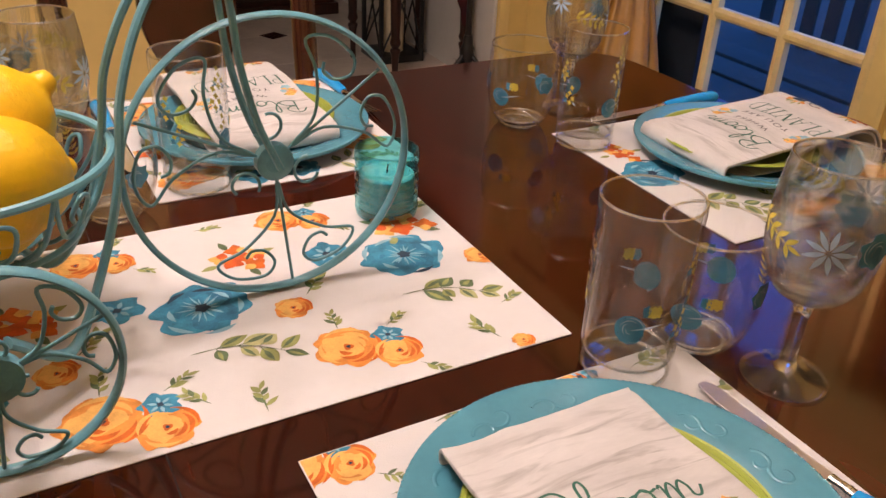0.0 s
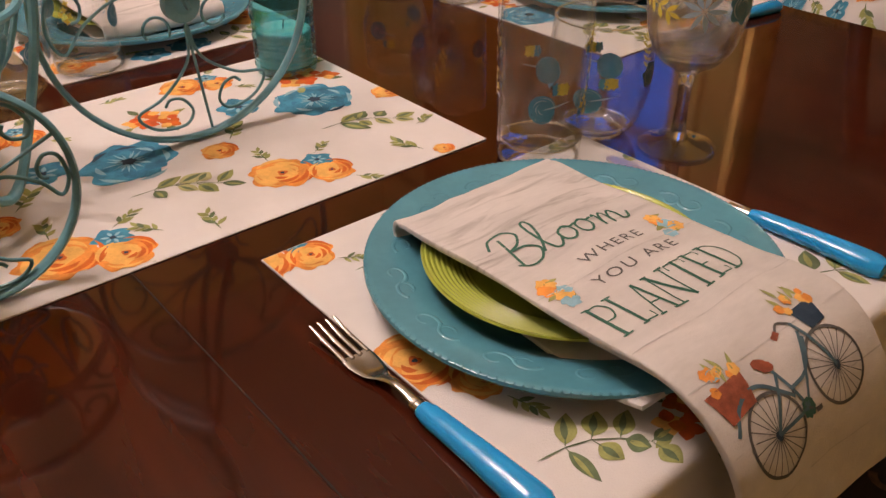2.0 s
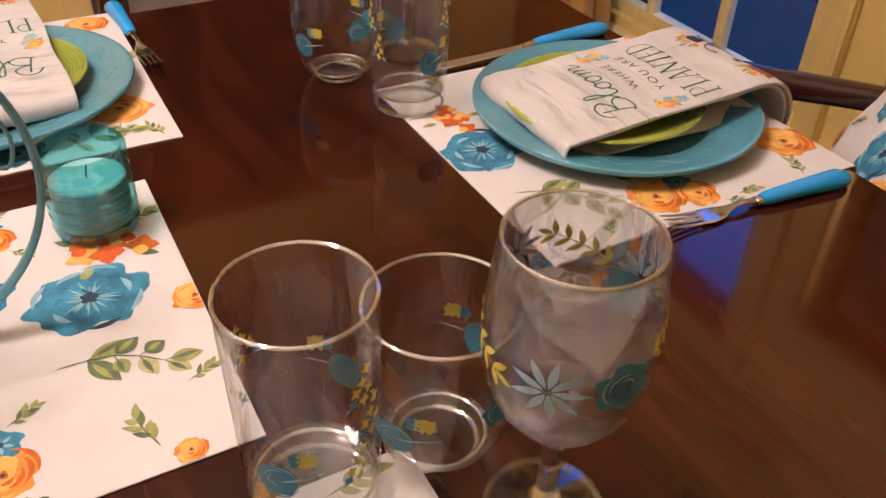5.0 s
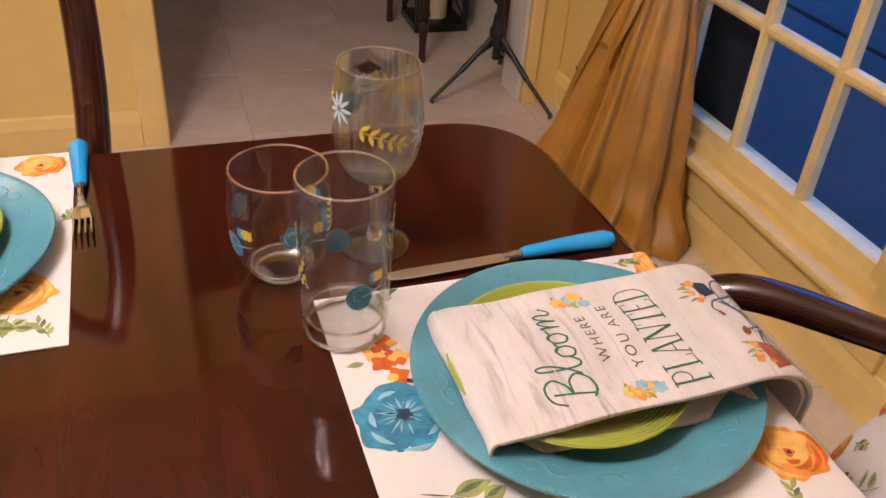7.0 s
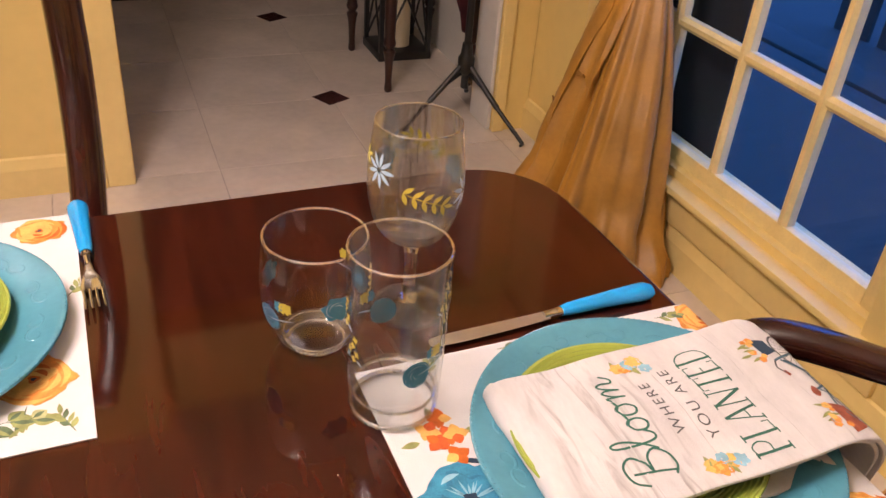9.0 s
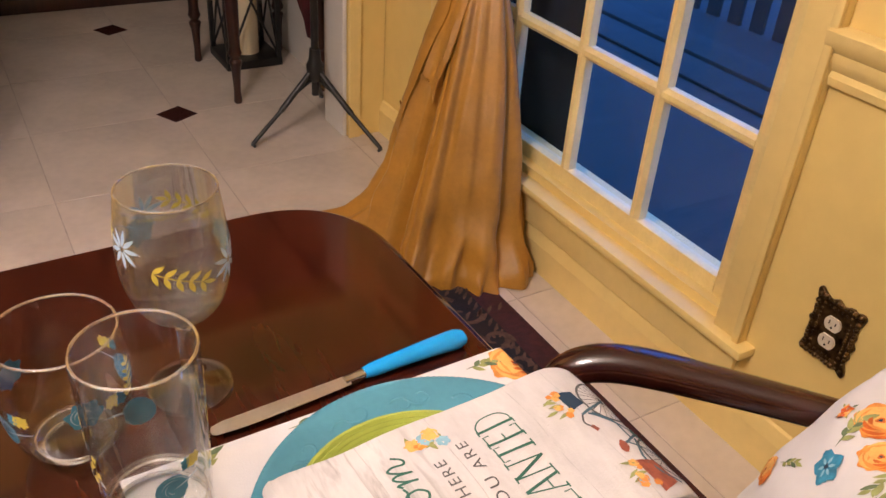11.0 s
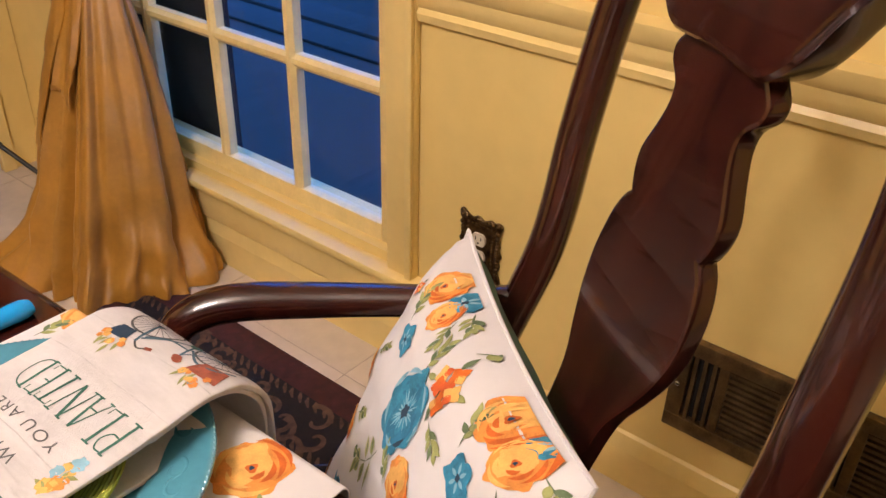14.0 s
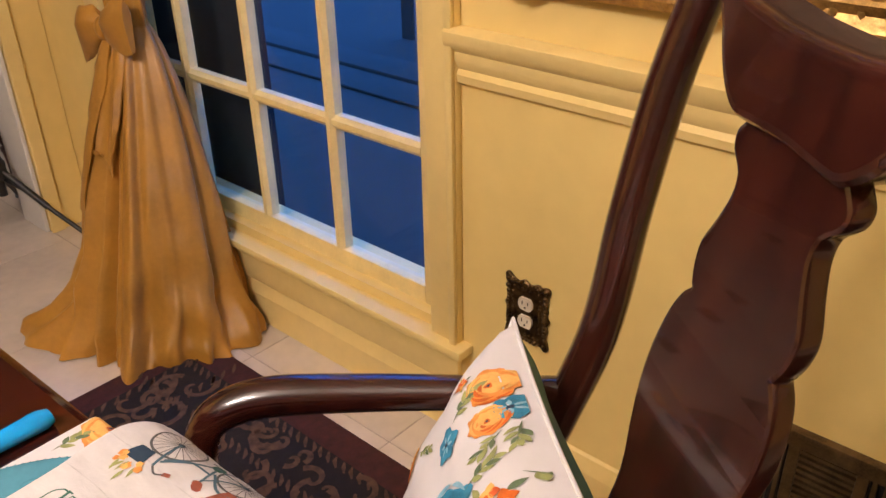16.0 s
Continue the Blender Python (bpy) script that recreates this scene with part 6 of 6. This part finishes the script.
def pillow_at(u, v, side):
    """u, v in -1..1 across the cover; side +1 is the printed front."""
    k = max(0.0, (1 - u ** 4) * (1 - v ** 4)) ** 0.55
    pinch = 1 - 0.07 * (1 - abs(u) ** 2) * abs(v) ** 3 - 0.0
    pinch2 = 1 - 0.07 * (1 - abs(v) ** 2) * abs(u) ** 3
    wr = 0.007 * noise.noise((u * 2.2 + 3, v * 4.5, 1.0)) * k + 0.004 * noise.noise((u * 3.1, v * 3.1, 5.0)) * k + 0.0022 * math.sin(9 * (u + v)) * k * max(0, abs(u * v)) * 2
    return Vector((u * PW / 2 * pinch2, -side * (PT * (1 if side > 0 else 0.6) * k + wr), v * PH / 2 * pinch))


for nm, side, m_, lab in (("front_cover", 1, M_CLOTH, "white cotton front"), ("back_cover", -1, mat("sage_cotton", (0.10, 0.19, 0.13), 0.9, vary=0.1, scale=20, bump=0.3, bscale=700), "dark green back")):
    bm = bmesh.new()
    N = 36
    grid = [[bm.verts.new(pillow_at(-1 + 2 * i / N, -1 + 2 * j / N, side)) for j in range(N + 1)] for i in range(N + 1)]
    for i in range(N):
        for j in range(N):
            f = (grid[i][j], grid[i + 1][j], grid[i + 1][j + 1], grid[i][j + 1])
            bm.faces.new(f if side > 0 else f[::-1])
    part(nm, bm, m_, pil, lab)
pp = bmesh.new()
edge_pts = [pillow_at(-1 + 2 * i / 40, 1, 1) for i in range(40)] + [pillow_at(1, 1 - 2 * i / 40, 1) for i in range(40)] + [pillow_at(1 - 2 * i / 40, -1, 1) for i in range(40)] + [pillow_at(-1, -1 + 2 * i / 40, 1) for i in range(40)]
tube(pp, edge_pts, 0.0022, 6, 1.0, (0, 1, 0), True)
part("piping", pp, M_CLOTH, pil)
up = Vector((0.140, -0.040, 0.335)).normalized()
xl = Vector((-0.661, -0.73, 0)).normalized()
nb = up.cross(xl).normalized()          # local +y, towards the chair back
xl = nb.cross(up).normalized()
PIL_M = Matrix((xl, nb, up)).transposed().to_4x4()
PIL_M = PIL_M @ pose(0, 0, 0, 0, 5, 0)
PIL_M.translation = Vector((1.616, -0.203, 0.635)) - 0.019 * up
random.seed(5)
PMOT = [("O", -0.108, 0.166, 0.027, 0), ("O", -0.062, 0.156, 0.023, 1), ("b", -0.068, 0.176, 0.019, 0), ("l", -0.042, 0.168, 0.030, -1.0), ("l", -0.046, 0.180, 0.026, -0.2),
        ("b", -0.075, 0.108, 0.022, 0), ("l", -0.092, 0.122, 0.032, 2.2), ("R", -0.135, 0.141, 0.012, 0), ("B", 0.010, 0.080, 0.053, 1.2), ("R", 0.042, 0.140, 0.033, 0.3), ("l", 0.000, 0.120, 0.032, 1.9), ("l", 0.060, 0.112, 0.030, -0.3),
        ("l", 0.020, 0.172, 0.030, 0.9), ("O", 0.119, 0.174, 0.036, 0), ("O", 0.166, 0.162, 0.028, 1), ("b", 0.160, 0.188, 0.019, 0), ("l", 0.186, 0.170, 0.03, -0.3), ("l", 0.175, 0.14, 0.03, -0.9), ("L", -0.030, -0.004, 0.042, -2.4),
        ("b", 0.134, 0.112, 0.024, 0), ("l", 0.112, 0.126, 0.032, 2.0), ("O", -0.140, 0.034, 0.021, 0), ("l", -0.130, 0.055, 0.024, 0.8), ("O", -0.142, -0.049, 0.026, 0), ("l", -0.12, -0.02, 0.03, 0.6), ("O", 0.072, 0.045, 0.030, 0), ("O", 0.11, 0.03, 0.024, 0),
        ("l", 0.05, 0.02, 0.03, 2.5), ("B", -0.06, -0.10, 0.040, 0), ("R", 0.04, -0.06, 0.03, 0.5), ("O", 0.15, -0.02, 0.03, 0), ("L", 0.10, -0.10, 0.04, 0.5), ("O", -0.15, -0.14, 0.03, 0)]
PMOT = [(kind, x, y + 0.029, s * 0.86, rot) for kind, x, y, s, rot in PMOT]


def on_pillow(x, y, lay):
    return pillow_at(x / (PW / 2), y / (PH / 2), 1) + Vector((0, -1, 0)) * (0.0011 + 0.00015 * lay)


print_parts(pil, PMOT, (-PW * 0.49, PW * 0.49, -PH * 0.495, PH * 0.495), [-0.2 + 0.0114 * i for i in range(36)], [-0.2 + 0.0108 * i for i in range(38)], on_pillow)
pil.matrix_basis = PIL_M

# ---- curtain tied with a bow ----
cur = thing("curtain", "ochre satin curtain tied with a bow, pooling on the floor", "curtain")
cb = bmesh.new()
NA, NZ = 220, 52
cz_top, bow_z = 2.15, 0.775


def curtain_at(a, t):
    """a: angle round the bunch, t: 0 at the floor, 1 at the top."""
    z = 0.004 + (cz_top - 0.004) * t
    f = max(0.0, 1 - z / bow_z)
    g = f ** 0.72
    cx, cy = 2.215 - 0.150 * f ** 1.2, 1.416 - 0.090 * f
    rx, ry = 0.034 + 0.150 * g, 0.072 + 0.172 * g
    if z > bow_z:
        # above the tie the cloth fans out across the upper window
        e = min(1.0, max(0.0, z - 0.98) / 0.28) ** 0.8
        ry += 0.330 * e
        cy -= 0.190 * e
        rx = 0.034 + 0.004 * e
    w_ = a + 0.42 * math.sin(2 * a + 0.4) + 0.22 * math.sin(3 * a + 2)
    drift = 0.8 * math.sin(2.2 * z + 1.0)
    pl = 0.085 * math.sin(9 * w_ + drift) + 0.040 * math.sin(16 * w_ + 1.7 - drift) + 0.014 * math.sin(27 * w_ + 2 * drift) + 0.12 * noise.noise((2.4 * math.cos(a), 2.4 * math.sin(a), 1.3 * z))
    pl += 0.070 * noise.noise((5 * math.cos(a), 5 * math.sin(a), 3.5 * z)) * g
    k = 1 + pl * (0.65 + 0.85 * g if z < 0.98 else 0.25)
    foot = max(0.0, 1 - z / 0.15) ** 1.4
    k += foot * (0.10 * math.sin(5 * a + 0.6) + 0.12 * noise.noise((5 * math.cos(a), 5 * math.sin(a), 9)))
    off = math.atan2(math.sin(a - 2.55), math.cos(a - 2.55))
    k += (0.42 * foot - 0.12 * g * (1 - foot)) * math.exp(-(off / 0.45) ** 2)
    side = math.atan2(math.sin(a + 0.6), math.cos(a + 0.6))
    k += 0.38 * g * math.exp(-(side / 0.5) ** 2)
    low = max(0.0, 1 - z / 0.40)
    k += 0.15 * low * noise.noise((4.5 * math.cos(a), 4.5 * math.sin(a), 11 * z)) + 0.05 * low * noise.noise((9 * math.cos(a), 9 * math.sin(a), 24 * z))
    x = cx + rx * k * math.cos(a)
    y = cy + ry * k * math.sin(a)
    crumple = 0.010 * noise.noise((9 * x, 9 * y, 11 * z)) * g
    zz = z + (0.014 * foot * (1 + math.sin(6 * a)) if t > 0.001 else 0)
    return (min(x + crumple, 2.282), y + crumple, zz)


tz = sorted({round(i / NZ, 4) ** 1.4 for i in range(NZ + 1)} | {0.36, 0.355, 0.365})
rows_ = [[cb.verts.new(curtain_at(2 * math.pi * i / NA, t)) for i in range(NA)] for t in tz]
for a, b in zip(rows_, rows_[1:]):
    for i in range(NA):
        cb.faces.new((a[i], a[(i + 1) % NA], b[(i + 1) % NA], b[i]))
part("panel", cb, M_CURTAIN, cur)
bow = bmesh.new()
BXc, BYc = 2.165, 1.416


def bow_loop(sgn):
    sect = []
    for i in range(13):
        t = i / 12
        y = BYc + sgn * (0.005 + 0.115 * t)
        h = 0.016 + 0.040 * math.sin(math.pi * min(1, t * 0.62 + 0.05)) + (0.012 * t)
        th = 0.010 + 0.020 * math.sin(math.pi * t)
        zc = bow_z + 0.028 * t * (1 if sgn < 0 else 0.1) - 0.03 * t * t * (1.6 if sgn > 0 else 0.3)
        ring = []
        for j in range(16):
            a = 2 * math.pi * j / 16
            ring.append(bow.verts.new((BXc - 0.012 + th * math.cos(a) * (1 + 0.2 * math.sin(3 * a)), y, zc + h * math.sin(a) * (1 + 0.08 * math.sin(5 * a + t * 6)))))
        sect.append(ring)
    for a, b in zip(sect, sect[1:]):
        for j in range(16):
            bow.faces.new((a[j], a[(j + 1) % 16], b[(j + 1) % 16], b[j]))
    bow.faces.new(sect[-1])


bow_loop(1)
bow_loop(-1)
bmesh.ops.create_icosphere(bow, subdivisions=3, radius=0.024, matrix=Matrix.LocRotScale((BXc - 0.014, BYc, bow_z), None, (0.8, 0.9, 1.2)))
bmesh.ops.recalc_face_normals(bow, faces=bow.faces[:])
bow_ob = part("bow", bow, M_CURTAIN, cur, "satin bow with hanging tails")


def cloth_front(y, z):
    """Room-side face of the gathered cloth at a height."""
    t = (z - 0.004) / (cz_top - 0.004)
    near = [curtain_at(math.pi / 2 + math.pi * i / 90, t) for i in range(91)]
    return min(p[0] for p in near if abs(p[1] - y) < 0.03)


def tail(y0, y1, w, z1, xo):
    """Hanging end of the bow, lying on the folds."""
    bm = bmesh.new()
    prev = None
    for i in range(22):
        t = i / 21
        z = bow_z - 0.02 + (z1 - bow_z) * t
        yc = y0 + (y1 - y0) * t
        ww = w * (0.35 + 0.65 * min(1, t * 4))
        row = []
        for k in range(7):
            sd = k / 3 - 1
            y = yc + ww * sd
            row.append(bm.verts.new((cloth_front(y, z) - xo - 0.004 * math.cos(2.5 * sd + 3 * t), y, z + (0.03 * sd if i == 21 else 0))))
        row2 = [bm.verts.new(v.co + Vector((0.004, 0, 0))) for v in row]
        if prev:
            for j in range(6):
                bm.faces.new((prev[0][j], prev[0][j + 1], row[j + 1], row[j]))
                bm.faces.new((prev[1][j], row2[j], row2[j + 1], prev[1][j + 1]))
            for j in (0, 6):
                bm.faces.new((prev[0][j], row[j], row2[j], prev[1][j]))
        prev = (row, row2)
    bmesh.ops.recalc_face_normals(bm, faces=bm.faces[:])
    return bm


part("tail", tail(1.425, 1.440, 0.042, 0.385, 0.005), M_CURTAIN, bow_ob)
part("tail", tail(1.375, 1.350, 0.030, 0.50, 0.003), M_CURTAIN, bow_ob)
part("rod", tubem([(2.215, 0.2, 2.16), (2.215, 1.9, 2.16)], 0.012, 12), M_BRONZE, cur)

# ---- hall ----
tbl = thing("console_table", "dark turned-leg console table in the hall", "table")
for lx, ly in ((1.906, 2.50), (1.895, 2.97), (2.245, 2.50), (2.245, 2.97)):
    pr_ = spline([(0.008, 0.0), (0.015, 0.01), (0.013, 0.05), (0.017, 0.13), (0.024, 0.165), (0.015, 0.175), (0.025, 0.195), (0.020, 0.22), (0.022, 0.30), (0.027, 0.55), (0.028, 0.70)], 3)
    part("leg", lathe(bmesh.new(), [(0, 0)] + [tuple(p) for p in pr_] + [(0, 0.70)], 20, (lx, ly)), M_DARKWOOD, tbl)
part("apron", boxm(1.88, 2.27, 2.475, 2.995, 0.66, 0.735, 0.004), M_DARKWOOD, tbl)
part("tabletop", boxm(1.85, 2.275, 2.44, 3.03, 0.736, 0.76, 0.006), M_DARKWOOD, tbl)

lan = thing("floor_lantern", "black metal lantern with a cream candle under the console table", "lantern")
LX, LY, LW, LH = 2.085, 2.93, 0.105, 0.50
part("base", boxm(LX - LW - 0.012, LX + LW + 0.012, LY - LW - 0.012, LY + LW + 0.012, 0.0, 0.035, 0.004), M_BLACK, lan)
part("roof", boxm(LX - LW - 0.01, LX + LW + 0.01, LY - LW - 0.01, LY + LW + 0.01, LH, LH + 0.03, 0.004), M_BLACK, lan)
for sx in (-1, 1):
    for sy in (-1, 1):
        part("post", boxm(LX + sx * LW - 0.009, LX + sx * LW + 0.009, LY + sy * LW - 0.009, LY + sy * LW + 0.009, 0.035, LH), M_BLACK, lan)
for ax in range(4):
    for s in (-1, 1):
        c0 = {0: (LX - LW, LY - s * LW), 1: (LX + LW, LY - s * LW), 2: (LX - s * LW, LY - LW), 3: (LX - s * LW, LY + LW)}[ax]
        c1 = {0: (LX - LW, LY + s * LW), 1: (LX + LW, LY + s * LW), 2: (LX + s * LW, LY - LW), 3: (LX + s * LW, LY + LW)}[ax]
        part("brace", tubem([(c0[0], c0[1], 0.04), ((c0[0] + c1[0]) / 2, (c0[1] + c1[1]) / 2, 0.27), (c1[0], c1[1], LH)], 0.005, 6), M_BLACK, lan)
part("candle", lathe(bmesh.new(), [(0, 0.036), (0.055, 0.036), (0.055, 0.30), (0.048, 0.305), (0, 0.298)], 32, (LX, LY)), M_CANDLE, lan, "cream pillar candle")

trp = thing("tripod_stand", "black metal tripod stand draped with dark maroon cloth", "tripod")
HUB = Vector((2.078, 2.165, 0.235))
for fx, fy in ((1.831, 2.128), (2.217, 1.930), (2.215, 2.440)):
    foot = Vector((fx, fy, 0.004))
    mid = HUB.lerp(foot, 0.55)
    leg = part("leg", tubem([HUB + Vector((0, 0, 0.012)), HUB.lerp(foot, 0.1) + Vector((0, 0, 0.005)), mid], 0.0105, 10), M_BLACK, trp)
    part("leg_tube", tubem([mid, foot + Vector((0, 0, 0.008))], 0.0075, 10), M_BLACK, leg)
    part("foot_tip", tubem([foot + (mid - foot) * 0.06, foot], 0.0095, 10), M_BLACK, leg)
    part("brace", tubem([HUB + Vector((0, 0, -0.03)), HUB.lerp(foot, 0.33)], 0.006, 8), M_BLACK, leg)
part("hub", lathe(bmesh.new(), [(0, 0.19), (0.016, 0.19), (0.028, 0.205), (0.030, 0.25), (0.022, 0.265), (0.018, 0.305), (0, 0.305)], 20, (HUB.x, HUB.y)), M_BLACK, trp)
part("pole", tubem([(HUB.x, HUB.y, 0.14), (HUB.x, HUB.y, 1.4)], 0.013, 12), M_BLACK, trp)
cl = bmesh.new()
rows2 = []
for i in range(24):
    t = i / 23
    z = 0.31 + 1.05 * t
    w = 0.02 + 0.42 * t ** 0.8
    rows2.append([cl.verts.new((HUB.x - 0.004 - w * s * 0.35 + 0.012 * math.sin(14 * s + 2 * t), HUB.y + w * s * 0.94 + 0.016, z + 0.10 * s)) for s in [j / 20 for j in range(21)]])
for a, b in zip(rows2, rows2[1:]):
    for j in range(20):
        cl.faces.new((a[j], a[j + 1], b[j + 1], b[j]))
r = bmesh.ops.solidify(cl, geom=cl.faces[:], thickness=0.004)
part("cloth", cl, M_MAROON, trp, "dark maroon draped cloth")

chest = thing("hall_chest", "dark reddish wooden chest at the far end of the hall", "chest")
part("carcass", boxm(0.95, 2.12, 3.82, 4.25, 0.06, 0.82, 0.008), M_DARKWOOD, chest)
part("plinth", boxm(0.93, 2.14, 3.80, 4.26, 0.0, 0.065, 0.006), M_DARKWOOD, chest)
part("top", boxm(0.92, 2.15, 3.79, 4.26, 0.821, 0.85, 0.006), M_DARKWOOD, chest)
for k in range(3):
    d = part("drawer", boxm(0.99, 2.08, 3.805, 3.82, 0.10 + 0.24 * k, 0.31 + 0.24 * k, 0.004), M_DARKWOOD, chest)
    for hx in (1.25, 1.82):
        part("pull", tubem(spline([(hx - 0.05, 3.803, 0.21 + 0.24 * k), (hx - 0.03, 3.785, 0.20 + 0.24 * k), (hx + 0.03, 3.785, 0.20 + 0.24 * k), (hx + 0.05, 3.803, 0.21 + 0.24 * k)], 4), 0.004, 8), M_BRONZE, d)
leafm = mat("dry_leaf", (0.20, 0.13, 0.05), 0.8, vary=0.3)
plant = bmesh.new()
random.seed(9)
for k in range(5):
    a = 2.6 + 0.3 * k
    leaf(plant, 2.235, 2.33, 0.12, 0.03, a, 0, 0)
for v in plant.verts:
    d = math.hypot(v.co.x - 2.235, v.co.y - 2.33)
    v.co.z = 0.015 + 1.1 * d
bmesh.ops.solidify(plant, geom=plant.faces[:], thickness=0.0015)

spray = tagged(link_mesh("dried_leaf", plant, leafm), "dry brown leaf spray on the hall floor beside the tripod", "leaf")

# ---- floor tiles ----
S, G = 0.49, 0.002
tile_me = boxm(G, S - G, G, S - G, -0.0078, -0.0002)
tile0 = link_mesh("tile", tile_me, M_TILE, floor, "", False)
dm = outline_prism(bmesh.new(), [(0.072 * math.cos(a), 0.072 * math.sin(a)) for a in [radians(72 + 90 * k) for k in range(4)]], 2, -0.007, 0.0008)
dia0 = link_mesh("inset", dm, M_DIAMOND, floor, "", False)
dia0.location = (1.674, 2.488, 0)
for x, y in ((1.650, 3.468), (0.694, 3.468), (0.694, 2.488), (1.66, 4.448)):
    o = dia0.copy()
    scene.collection.objects.link(o)
    o.location = (x, y, 0)
TX, TYO = 1.674 - 4 * S, 2.488 - 10 * S
tile0.location = (TX, TYO, 0)
for i in range(6):
    for j in range(16):
        if i + j == 0:
            continue
        o = tile0.copy()
        scene.collection.objects.link(o)
        o.location = (TX + S * i, TYO + S * j, 0)

# ---- true scale: table setting, armchair and room brought to one measure ----
def about(centre, scale, turn, shift):
    c = Vector(centre)
    return Matrix.Translation(c + Vector(shift)) @ Matrix.Rotation(turn, 4, "Z") @ Matrix.Diagonal((*scale, 1)) @ Matrix.Translation(-c)


SETTING = ("napkin", "fork", "table_knife", "highball_glass", "stemless_glass", "wine_glass", "candle_jar", "tricycle_planter", "lemon", "table_runner", "placemat", "dinner_plate", "salad_plate")
M_SETTING = about((0.7, -0.13, 0.76), (0.8634, 0.8634, 0.8634), 0.0225, (0.0493, 0.0055, 0))
M_BOARD = about((0.7, -0.13, 0.76), (0.8634, 0.8634, 1.0), 0.0225, (0.0493, 0.0055, 0))
M_SIDE = about((0.7, -0.13, 0.0), (0.8674, 0.8674, 0.978), 0.0257, (0.0240, 0.0005, 0))
M_ARM = about((1.8, 1.0, 0.0), (0.9556, 0.9556, 0.9556), 0.0, (-0.1085, -0.0324, 0))
M_ROOM = about((1.8, 1.0, 0.0), (0.9758, 0.9758, 0.9758), 0.0, (-0.0762, -0.0019, 0))
for ob in list(scene.objects):
    if ob.parent is not None or ob.type in ("LIGHT", "CAMERA"):
        continue
    kind_name = ob.name.split(".")[0]
    if kind_name in SETTING:
        move = M_SETTING
    elif kind_name == "dining_table":
        move = M_BOARD
    elif kind_name == "dining_chair":
        move = M_SIDE
    elif kind_name in ("dining_armchair", "throw_pillow"):
        move = M_ARM
    else:
        move = M_ROOM
    ob.matrix_basis = move @ ob.matrix_basis
